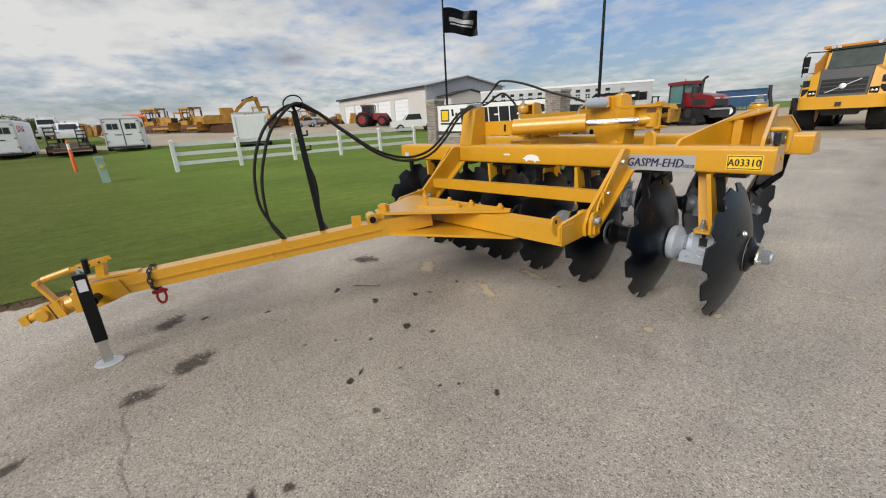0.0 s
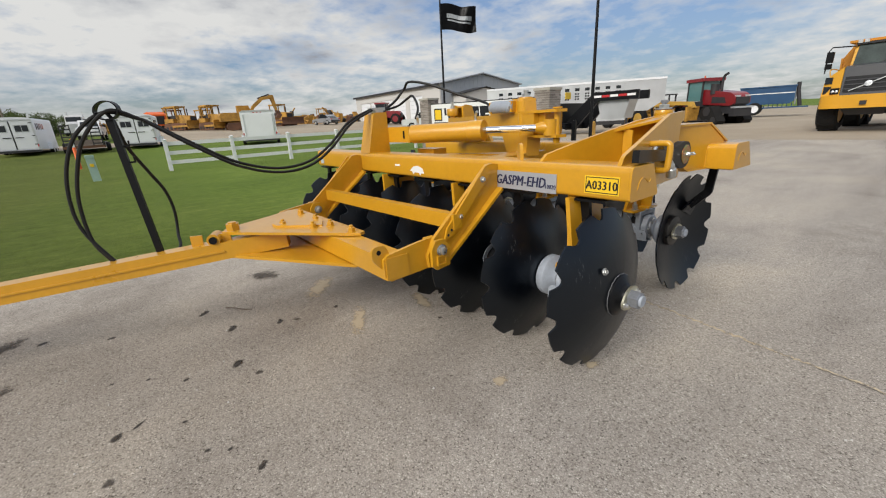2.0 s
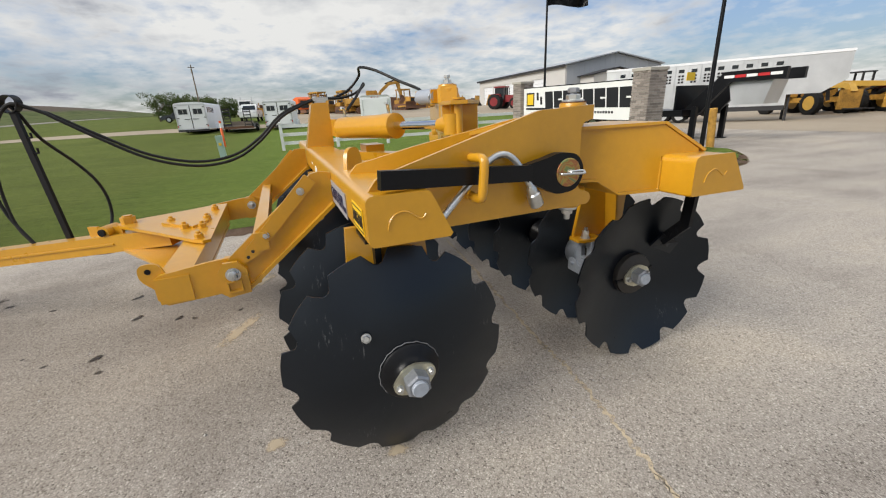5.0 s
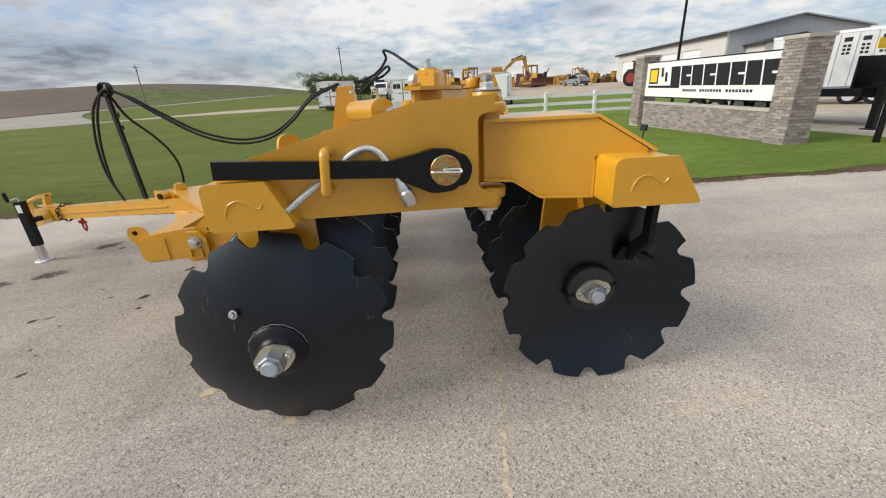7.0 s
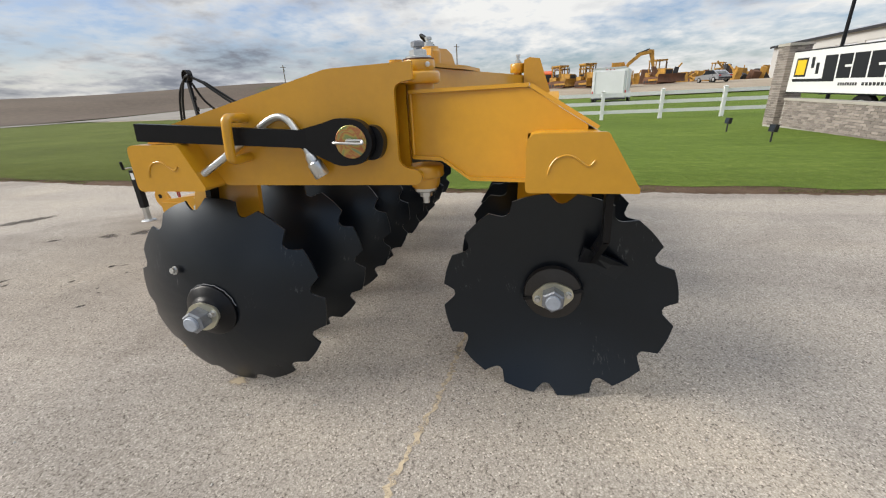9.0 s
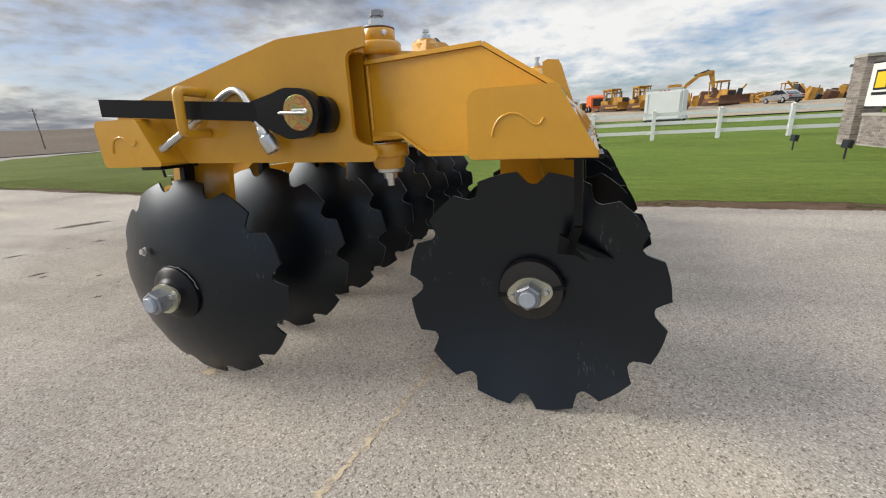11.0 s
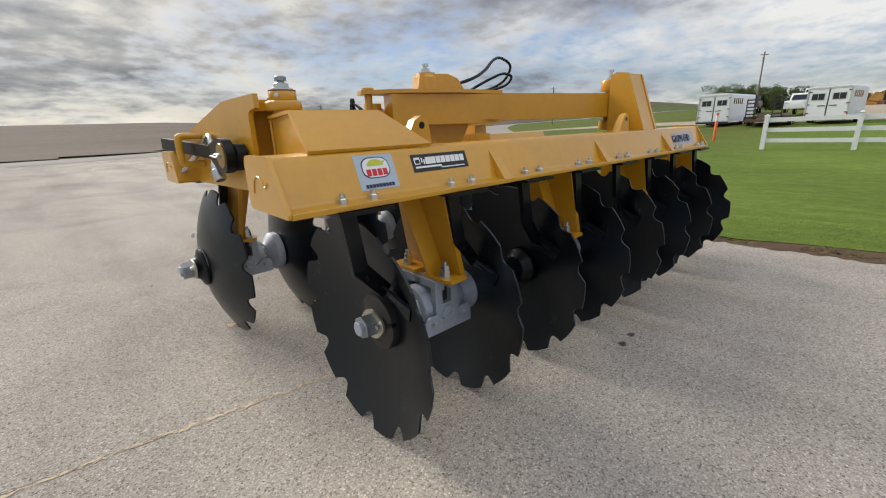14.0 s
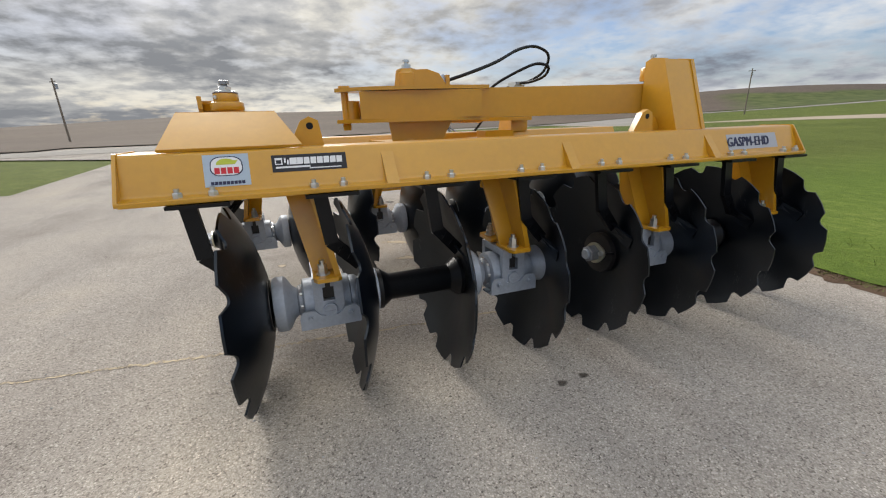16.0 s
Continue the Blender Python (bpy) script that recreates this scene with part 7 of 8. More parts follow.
def horse_trailer(x, y, turn, length, label):
    k = Kit("horse_trailer", x, y, turn, label, "trailer", "trailers on the lawn")
    w, h0, h1 = 1.12, 0.42, 2.45
    prof = soft([(-w, h0), (w, h0), (w, h1 - 0.03), (w * 0.45, h1 + 0.05), (-w * 0.45, h1 + 0.05), (-w, h1 - 0.03)], [0, 0, 0.14, 0.1, 0.1, 0.14])
    body = k.add("body", yz(B(), prof, 0, length), WHITE, bevel=0.01)
    for s in (-1, 1):
        door = k.add("door", box(B(), -0.03, -0.002, s * 0.53 - 0.49, s * 0.53 + 0.49, h0 + 0.06, h1 - 0.20), WHITE, "white rear door", bevel=0.01)
        k.add("window_frame", box(B(), -0.034, -0.029, s * 0.53 - 0.36, s * 0.53 + 0.36, 1.56, 2.02), ALU, parent=door)
        for q in (-1, 1):
            k.add("window", box(B(), -0.040, -0.033, s * 0.53 + q * 0.165 - 0.15, s * 0.53 + q * 0.165 + 0.15, 1.60, 1.98), WINDOW, parent=door)
        k.add("latch", box(B(), -0.05, -0.030, s * 0.30 - 0.20, s * 0.30 + 0.20, 1.20, 1.25), DARKGREY, parent=door)
        for z in (0.75, 1.30, 2.10):
            k.add("hinge", box(B(), -0.05, -0.028, s * 0.98 - 0.10, s * 0.98 + 0.06, z, z + 0.05), DARKGREY, parent=door)
        k.add("corner_post", box(B(), -0.045, -0.003, s * (w - 0.045) - 0.045, s * (w - 0.045) + 0.045, h0, h1 - 0.10), ALU, bevel=0.01)
        k.add("tail_lamp", box(B(), -0.055, -0.044, s * (w - 0.045) - 0.03, s * (w - 0.045) + 0.03, 0.62, 0.76), RED)
    k.add("door_seal", box(B(), -0.034, -0.010, -0.025, 0.025, h0 + 0.06, h1 - 0.20), DARKGREY)
    k.add("header", box(B(), -0.04, -0.003, -w + 0.09, w - 0.09, h1 - 0.17, h1 - 0.08), ALU, bevel=0.01)
    for side in (-1, 1):
        for i in range(5):
            x0 = 0.5 + i * 0.42
            k.add("side_window", box(B(), x0, x0 + 0.22, side * (w + 0.004) - 0.006, side * (w + 0.004) + 0.006, 1.70, 2.10), WINDOW, parent=body)
        k.add("fender", xz(B(), [(length * 0.42, 0.40), (length * 0.45, 0.85), (length * 0.75, 0.85), (length * 0.78, 0.40)], side * w + min(0, side * 0.22), side * w + max(0, side * 0.22)), WHITE, bevel=0.02)
        for f in (0.52, 0.68):
            k.wheel(length * f, side * (w + 0.09), 0.36, 0.2)
    k.add("bumper", box(B(), -0.12, 0.0, -w, w, h0 - 0.14, h0), DARKGREY, bevel=0.01)
    k.add("tongue", bar(B(), (length, 0, 0.45), (length + 1.3, 0, 0.45), 0.12, 0.12), DARKGREY)


horse_trailer(37.6, 6.4, -6, 5.2, "white horse trailer with two rear doors")
horse_trailer(37.4, -0.1, -10, 3.6, "white horse trailer parked on grass beside the fence")


def cargo_trailer(x, y, turn):
    k = Kit("cargo_trailer", x, y, turn, "white enclosed cargo trailer with a rear ramp door", "trailer", "trailers on the lawn")
    w, L = 1.2, 4.2
    body = k.add("body", box(B(), 0, L, -w, w, 0.45, 2.45), WHITE, bevel=0.03)
    k.add("roof", yz(B(), [(-w, 2.45), (w, 2.45), (w - 0.2, 2.56), (-w + 0.2, 2.56)], -0.02, L), ALU, bevel=0.01)
    d = k.add("ramp_door", box(B(), -0.05, -0.004, -w + 0.12, w - 0.12, 0.50, 2.30), WHITE, "white ramp door", bevel=0.01)
    for s in (-1, 1):
        k.add("hinge_bar", box(B(), -0.07, -0.05, s * (w - 0.2) - 0.02, s * (w - 0.2) + 0.02, 0.6, 2.25), ALU, parent=d)
        k.add("lamp", box(B(), -0.03, -0.002, s * (w - 0.06) - 0.04, s * (w - 0.06) + 0.04, 0.8, 0.95), RED, parent=body)
        for f in (0.42, 0.62):
            k.wheel(L * f, s * (w + 0.06), 0.35, 0.2)
        k.add("fender", xz(B(), [(L * 0.30, 0.45), (L * 0.34, 0.82), (L * 0.70, 0.82), (L * 0.74, 0.45)], s * w + min(0, s * 0.2), s * w + max(0, s * 0.2)), ALU, bevel=0.02)
    for i in range(3):
        k.add("top_lamp", box(B(), -0.03, 0.0, -0.25 + 0.25 * i - 0.05, -0.25 + 0.25 * i + 0.05, 2.38, 2.42), RED, parent=body)
    k.add("bumper", box(B(), -0.10, 0.0, -w, w, 0.33, 0.45), DARKGREY, bevel=0.01)


cargo_trailer(32.4, -7.4, -16)


def utility_trailer(x, y, turn):
    k = Kit("utility_trailer", x, y, turn, "low black utility trailer with upright ladder ramps", "trailer", "trailers on the lawn")
    for i in range(6):
        k.add("deck_board", box(B(), 0, 5, -1.02 + 0.34 * i, -1.02 + 0.34 * i + 0.32, 0.55, 0.60), WOOD)
    for s in (-1, 1):
        k.add("side_rail", box(B(), 0, 5, s * 1.06 - 0.04, s * 1.06 + 0.04, 0.42, 0.78), DARKGREY)
        for f in (2.3, 3.1):
            k.wheel(f, s * 1.2, 0.36, 0.22)
        ramp_ = k.add("ramp", box(B(), -0.05, 0.0, s * 0.75 - 0.28, s * 0.75 - 0.22, 0.55, 1.95), DARKGREY)
        k.add("ramp_side", box(B(), -0.05, 0.0, s * 0.75 + 0.22, s * 0.75 + 0.28, 0.55, 1.95), DARKGREY, parent=ramp_)
        for j in range(6):
            k.add("rung", box(B(), -0.06, 0.01, s * 0.75 - 0.22, s * 0.75 + 0.22, 0.65 + 0.24 * j, 0.73 + 0.24 * j), DARKGREY, parent=ramp_)
    k.add("tail_bar", box(B(), -0.08, 0.02, -1.1, 1.1, 0.40, 0.56), RUST)
    k.add("load", box(B(), 2.4, 4.4, -0.8, 0.8, 0.6, 0.95), WOOD, "stack of boards", bevel=0.02)


utility_trailer(36.0, 3.0, -2)


def marker(x, y):
    t = thing("marker_post", (x, y, 0), "slim orange marker post in the grass", "marker post")
    z = float(height(x, y))
    part("post", lathe(B(), (x, y, z), (0, 0, 1), [(0, 0.07), (1.0, 0.065), (1.02, 0.05)], 16), ORANGE, t)
    part("band", lathe(B(), (x, y, z + 1.02), (0, 0, 1), [(0, 0.055), (0.25, 0.055)], 16), WHITEINK, t, "white band")
    part("tip", lathe(B(), (x, y, z + 1.27), (0, 0, 1), [(0, 0.062), (0.12, 0.055), (0.13, 0.02)], 16), ORANGE, t)


marker(24.4, 3.05)


def pedestal(x, y):
    t = thing("utility_pedestal", (x, y, 0), "pale green utility pedestal leaning in the lawn", "utility pedestal")
    z = float(height(x, y))
    bm = B()
    prism(bm, [(x - 0.11, y - 0.11, z - 0.05), (x + 0.11, y - 0.11, z - 0.05), (x + 0.11, y + 0.11, z - 0.05), (x - 0.11, y + 0.11, z - 0.05)], (0.0, 0.03, 0.82))
    part("body", bm, GREENBOX, t, bevel=0.015)
    part("cap", box(B(), x - 0.12, x + 0.12, y - 0.09, y + 0.15, z + 0.77, z + 0.87), GREENBOX, t, bevel=0.02)
    part("label", box(B(), x - 0.125, x - 0.112, y - 0.03, y + 0.07, z + 0.5, z + 0.6), LABELY, t)


pedestal(17.0, 2.38)


def car(x, y, turn, material, label, kind="car", z=None):
    k = Kit(kind, x, y, turn, label, "car" if kind == "car" else "pickup", "vehicles in the yard", z)
    if kind == "car":
        low = [(-2.2, 0.35), (2.2, 0.35), (2.25, 0.62), (1.95, 0.82), (1.0, 0.93), (-1.6, 0.98), (-2.2, 0.9)]
        top = [(1.05, 0.92), (0.35, 1.42), (-0.9, 1.45), (-1.75, 0.97)]
    else:
        low = [(-2.7, 0.5), (2.7, 0.5), (2.75, 0.85), (2.65, 1.15), (1.2, 1.25), (-2.7, 1.25)]
        top = [(1.25, 1.24), (0.75, 1.88), (-0.75, 1.9), (-0.95, 1.24)]
    k.add("body", xz(B(), low, -0.9, 0.9), material, bevel=0.06)
    k.add("cabin", xz(B(), top, -0.78, 0.78), material, bevel=0.06)
    inner = [(a * 0.92 - 0.01, 0.03 + b * 0.975) for a, b in top]
    for s in (-1, 1):
        k.add("side_window", xz(B(), inner, s * 0.785 - 0.006, s * 0.785 + 0.006), WINDOW)
    k.add("rear_window", prism(B(), [(top[-1][0] - 0.015, -0.66, top[-1][1] + 0.05), (top[-1][0] - 0.015, 0.66, top[-1][1] + 0.05), (top[-2][0] - 0.03, 0.6, top[-2][1] - 0.06), (top[-2][0] - 0.03, -0.6, top[-2][1] - 0.06)], (-0.01, 0, 0.005)), WINDOW)
    k.add("windscreen", prism(B(), [(top[0][0] + 0.005, -0.66, top[0][1] + 0.04), (top[0][0] + 0.005, 0.66, top[0][1] + 0.04), (top[1][0] + 0.02, 0.6, top[1][1] - 0.06), (top[1][0] + 0.02, -0.6, top[1][1] - 0.06)], (0.012, 0, 0.005)), WINDOW)
    L = 2.2 if kind == "car" else 2.7
    zl = 0.7 if kind == "car" else 0.95
    for s in (-1, 1):
        k.add("tail_lamp", box(B(), -L - 0.03, -L + 0.05, s * 0.72 - 0.13, s * 0.72 + 0.13, zl, zl + 0.16), RED, bevel=0.01)
        k.add("headlamp", box(B(), L - 0.12, L + 0.03, s * 0.68 - 0.16, s * 0.68 + 0.16, zl - 0.05, zl + 0.1), ALU, bevel=0.01)
        for f in (-0.62, 0.62):
            k.wheel(L * f, s * 0.84, 0.33 if kind == "car" else 0.40, 0.22)
    k.add("bumper", box(B(), -L - 0.06, -L + 0.04, -0.85, 0.85, 0.38, 0.58), DARKGREY if kind == "car" else ALU, bevel=0.03)
    return k


SILVER = mat("silver_car_paint", (0.42, 0.44, 0.47), 0.3, metal=0.5, var=0.05, coat=0.4)
DARKCAR = mat("dark_car_paint", (0.04, 0.045, 0.055), 0.3, var=0.1, coat=0.4)
WHITECAR = mat("white_car_paint", (0.72, 0.73, 0.74), 0.3, var=0.04, coat=0.4)
car(60.5, -25.2, 15, SILVER, "silver saloon car parked on the gravel")
car(38.2, -27.5, 60, WHITECAR, "white pickup truck parked beyond the fence", "pickup")
car(52.0, 2.6, 175, WHITECAR, "white pickup truck parked on the gravel drive", "pickup")
car(58.5, 7.8, 5, DARKCAR, "dark pickup truck parked behind the trailers", "pickup")
car(60.0, 11.0, 100, DARKCAR, "dark car parked near the drive")
car(88.0, -42.0, 20, WHITECAR, "white car parked near the scrap mound")


def road_tractor(x, y, turn):
    k = Kit("semi_truck", x, y, turn, "white semi truck with a tall chrome grille", "truck")
    k.add("cab", xz(B(), [(-0.9, 1.0), (1.0, 1.0), (1.0, 2.0), (0.7, 2.95), (-0.9, 3.0)], -1.05, 1.05), WHITECAR, bevel=0.05)
    k.add("bonnet", xz(B(), [(1.0, 0.8), (2.9, 0.8), (2.9, 1.7), (1.0, 1.95)], -0.75, 0.75), WHITECAR, bevel=0.06)
    k.add("grille", box(B(), 2.9, 2.96, -0.45, 0.45, 0.85, 1.65), ALU, bevel=0.01)
    k.add("windscreen", box(B(), 0.93, 1.0, -0.9, 0.9, 2.05, 2.7), WINDOW)
    k.add("bumper", box(B(), 2.85, 3.05, -1.1, 1.1, 0.4, 0.8), ALU, bevel=0.03)
    for s in (-1, 1):
        k.add("exhaust", rod(B(), (-1.0, s * 0.95, 1.0), (-1.0, s * 0.95, 3.5), 0.09), CHROME)
        k.add("headlamp", box(B(), 2.75, 2.95, s * 0.85 - 0.12, s * 0.85 + 0.12, 1.0, 1.25), ALU)
        for f in (2.2, -2.6, -3.8):
            k.wheel(f, s * 0.98, 0.5, 0.3)
    k.add("chassis", box(B(), -4.4, 1.0, -0.45, 0.45, 0.7, 1.0), DARKGREY)


road_tractor(84.0, 4.6, 172)


def wheel_tractor(x, y, turn):
    k = Kit("wheel_tractor", x, y, turn, "red farm tractor with a glass cab and large tyres", "tractor")
    k.add("bonnet", xz(B(), [(0.2, 0.9), (2.4, 0.85), (2.5, 1.4), (2.2, 1.75), (0.2, 1.85)], -0.45, 0.45), TRACTORRED, bevel=0.08)
    k.add("grille", box(B(), 2.46, 2.54, -0.35, 0.35, 0.9, 1.5), DARKGREY)
    cab = k.add("cab", box(B(), -1.2, 0.25, -0.75, 0.75, 1.2, 1.75), DARKGREY, bevel=0.03)
    for sx, sy in ((-1.1, -0.7), (-1.1, 0.7), (0.2, -0.7), (0.2, 0.7)):
        k.add("cab_post", box(B(), sx - 0.04, sx + 0.04, sy - 0.04, sy + 0.04, 1.7, 2.85), DARKGREY, parent=cab)
    k.add("cab_glass", box(B(), -1.1, 0.2, -0.69, 0.69, 1.75, 2.8), WINDOW, parent=cab)
    k.add("cab_roof", box(B(), -1.3, 0.4, -0.8, 0.8, 2.82, 3.0), TRACTORRED, bevel=0.06)
    for s in (-1, 1):
        k.wheel(-0.8, s * 1.05, 0.98, 0.55, TRACTORRED, 20)
        k.wheel(-0.8, s * 1.65, 0.98, 0.50, TRACTORRED, 20)
        k.wheel(1.9, s * 0.95, 0.70, 0.42, TRACTORRED, 18)
        k.add("mudguard", xz(B(), [(-1.7, 1.6), (-1.4, 2.02), (-0.3, 2.02), (0.0, 1.6), (-0.3, 1.9), (-1.4, 1.9)], s * 1.05 - 0.3, s * 1.05 + 0.3), TRACTORRED, bevel=0.02)
    k.add("exhaust", rod(B(), (0.5, 0.5, 1.7), (0.5, 0.5, 2.8), 0.06), DARKGREY)


wheel_tractor(51.8, -30.6, 215)


def bulldozer(x, y, turn, material, label, z=None, rusty=False):
    k = Kit("bulldozer", x, y, turn, label, "bulldozer", "yellow machines in the yard", z)
    for s in (-1, 1):
        tr = [(-1.9, 0.45), (-1.6, 0.05), (1.6, 0.05), (1.95, 0.45), (1.7, 0.85), (0.2, 1.0), (-1.6, 0.95)]
        t = k.add("track", xz(B(), tr, s * 1.05 - 0.28, s * 1.05 + 0.28), RUST, bevel=0.05)
        for i in range(5):
            k.add("roller", rod(B(), (-1.3 + 0.65 * i, s * 1.35 - 0.02, 0.35), (-1.3 + 0.65 * i, s * 1.35 + 0.02, 0.35), 0.2, seg=14), DARKGREY, parent=t)
        k.add("push_arm", bar(B(), (-0.2, s * 1.45, 0.55), (2.6, s * 1.45, 0.55), 0.14, 0.24), material)
        k.add("tank", box(B(), -1.7, -0.2, s * 0.95 - 0.25, s * 0.95 + 0.25, 1.05, 1.55), material, bevel=0.05)
    k.add("bonnet", xz(B(), [(-0.2, 0.9), (2.0, 0.9), (2.05, 1.85), (-0.2, 2.05)], -0.55, 0.55), material, bevel=0.06)
    k.add("grille", box(B(), 2.04, 2.10, -0.45, 0.45, 1.0, 1.75), DARKGREY)
    k.add("seat", box(B(), -1.3, -0.6, -0.4, 0.4, 1.4, 2.0), DARKGREY, bevel=0.05)
    cab = k.add("canopy", box(B(), -1.75, 0.15, -0.85, 0.85, 3.0, 3.18), material, bevel=0.04)
    for sx in (-1.6, 0.0):
        for sy in (-0.75, 0.75):
            k.add("canopy_post", box(B(), sx - 0.06, sx + 0.06, sy - 0.06, sy + 0.06, 1.5, 3.0), material, parent=cab)
    bl = []
    for i in range(7):
        a = -0.7 + 1.4 * i / 6
        bl.append((2.75 + 0.35 * (a * a) - 0.1, 0.72 + 0.72 * a))
    bm = xz(B(), bl + [(p + 0.06, q) for p, q in bl[::-1]], -1.9, 1.9)
    k.add("blade", bm, RUST if rusty or material is RUST else CATYEL, "worn steel blade")
    k.add("exhaust", rod(B(), (0.9, 0.25, 1.9), (0.9, 0.25, 2.8), 0.07), DARKGREY)
    k.add("ripper", box(B(), -2.6, -1.9, -0.5, 0.5, 0.7, 1.1), material, bevel=0.03)


bulldozer(62.0, -10.2, 200, CATYEL, "weathered yellow bulldozer with canopy")
bulldozer(69.5, -10.6, 160, CATYEL, "weathered yellow bulldozer facing the fence")
bulldozer(66.5, -7.0, 215, CATYEL, "yellow bulldozer beside the orange machine")
bulldozer(72.0, -7.4, 250, CATYEL, "yellow bulldozer parked in a row")
bulldozer(64.5, -19.9, 196, CATYEL, "large yellow bulldozer with a rusty brown blade", rusty=True)
bulldozer(79.0, -7.0, 120, RUST, "rusty crawler machine parked in a row")
bulldozer(80.0, -12.5, 210, CATYEL, "old yellow bulldozer in the back row")
bulldozer(86.0, -36.5, 230, CATYEL, "yellow bulldozer beside the scrap mound")


def excavator(x, y, turn):
    k = Kit("excavator", x, y, turn, "yellow excavator with raised boom", "excavator", "yellow machines in the yard")
    for s in (-1, 1):
        k.add("track", xz(B(), [(-2.1, 0.45), (-1.8, 0.0), (1.8, 0.0), (2.1, 0.45), (1.8, 0.9), (-1.8, 0.9)], s * 1.2 - 0.3, s * 1.2 + 0.3), RUST, bevel=0.06)
    k.add("house", xz(B(), [(-2.6, 1.1), (1.2, 1.1), (1.2, 1.9), (-0.2, 2.1), (-2.4, 2.1), (-2.7, 1.8)], -1.3, 1.3), CATYEL, bevel=0.08)
    cab = k.add("cab", xz(B(), [(-0.3, 1.2), (1.3, 1.2), (1.45, 2.0), (1.1, 3.0), (-0.3, 3.0)], 0.35, 1.3), CATYEL, bevel=0.05)
    k.add("cab_glass", xz(B(), [(-0.15, 2.0), (1.3, 2.0), (1.05, 2.85), (-0.15, 2.85)], 1.29, 1.32), WINDOW, parent=cab)
    pts = [(1.0, 1.5), (1.7, 2.6), (2.9, 3.6), (4.1, 3.8)]
    up = [(p[0] - 0.2, p[1] + 0.35) for p in pts]
    k.add("boom", xz(B(), pts + up[::-1], -0.25, 0.25), CATYEL, bevel=0.03)
    k.add("stick", xz(B(), [(3.7, 4.25), (4.3, 4.2), (4.6, 2.2), (4.35, 2.15)], -0.2, 0.2), CATYEL, bevel=0.03)
    k.add("ram", bar(B(), (2.3, 0, 3.8), (3.8, 0, 4.3), 0.16, 0.16), DARKGREY)
    k.add("bucket", xz(B(), [(4.3, 2.3), (4.7, 2.2), (5.0, 1.7), (4.7, 1.2), (4.1, 1.3), (4.45, 1.7)], -0.5, 0.5), RUST, bevel=0.02)


excavator(58.0, -12.6, -95)


def junk():
    """Rows of old machines and scrap far off, too small to tell apart."""
    rng = random.Random(11)
    bms = {0: B(), 1: B(), 2: B(), 3: B()}
    for i in range(230):
        d = rng.uniform(78, 112)
        a = -rng.uniform(0.08, 0.56) if i % 5 else rng.uniform(-0.06, 0.05)
        x, y = d * math.cos(a), d * math.sin(a)
        z = float(height(x, y))
        k = rng.choice((0, 0, 1, 2, 3))
        h = rng.uniform(0.5, 2.4)
        w = rng.uniform(0.5, 1.8)
        bar(bms[k], (x, y, z - 0.1), (x + rng.uniform(-0.4, 0.4), y + rng.uniform(-0.5, 0.5), z + h), w, rng.uniform(0.4, 1.3), (1, rng.uniform(-0.6, 0.6), 0), rng.uniform(0.4, 1))
        if rng.random() < 0.5:
            bar(bms[rng.choice((0, 3))], (x, y, z + h * 0.6), (x + rng.uniform(-1, 1), y + rng.uniform(-2, 2), z + h + rng.uniform(-0.3, 0.9)), 0.16, 0.2)
    for k, m in ((0, CATYEL), (1, RUST), (2, DARKGREY), (3, CATYEL)):
        single("scrap_row", bms[k], m, "row of old yellow and rusty machine parts", "scrap", kind="stuff", bevel=0.0)


junk()


def orange_machine(x, y, turn):
    k = Kit("orange_chipper", x, y, turn, "orange site machine with a black grille", "machine", "yellow machines in the yard")
    k.add("body", xz(B(), [(-1.8, 0.7), (1.8, 0.7), (1.8, 2.2), (0.6, 2.6), (-1.8, 2.4)], -1.0, 1.0), ORANGE, bevel=0.06)
    k.add("grille", box(B(), 1.79, 1.84, -0.7, 0.7, 0.9, 2.0), DARKGREY)
    for s in (-1, 1):
        for f in (-1.0, 1.0):
            k.wheel(f, s * 1.0, 0.5, 0.35)


orange_machine(71.5, -4.4, 190)


def livestock_trailer(ax, ay, bx, by):
    a, b = Vector((ax, ay, 0)), Vector((bx, by, 0))
    L = (b - a).length
    turn = math.degrees(math.atan2(b.y - a.y, b.x - a.x))
    k = Kit("livestock_trailer", ax, ay, turn, "long silver livestock trailer with rows of air holes", "trailer", "", 0.0)
    w = 1.1
    body = k.add("body", box(B(), 2.2, L, -w, w, 0.75, 3.10), ALU, bevel=0.03)
    nose = k.add("nose", xz(B(), [(0, 1.9), (0.0, 3.2), (2.2, 3.2), (2.2, 1.3), (0.9, 1.3)], -w, w), ALU, "pale gooseneck nose", bevel=0.03)
    k.add("roof", box(B(), -0.03, L + 0.03, -w - 0.03, w + 0.03, 3.10, 3.22), WHITE, bevel=0.02)
    x = 2.7
    while x < L - 0.4:
        k.add("rib", box(B(), x - 0.32, x - 0.24, w - 0.01, w + 0.05, 0.8, 3.07), ALU, parent=body)
        k.add("window", box(B(), x - 0.13, x + 0.15, w - 0.005, w + 0.016, 2.72, 2.90), WINDOW, parent=body)
        for r in range(3):
            for c in range(2):
                k.add("air_hole", box(B(), x - 0.13 + 0.16 * c, x - 0.02 + 0.16 * c, w - 0.005, w + 0.014, 2.18 + 0.16 * r, 2.28 + 0.16 * r), BLACK, parent=body)
        x += 0.62
    k.add("skirt", box(B(), 2.2, L, w - 0.05, w + 0.01, 0.55, 0.78), DARKGREY)
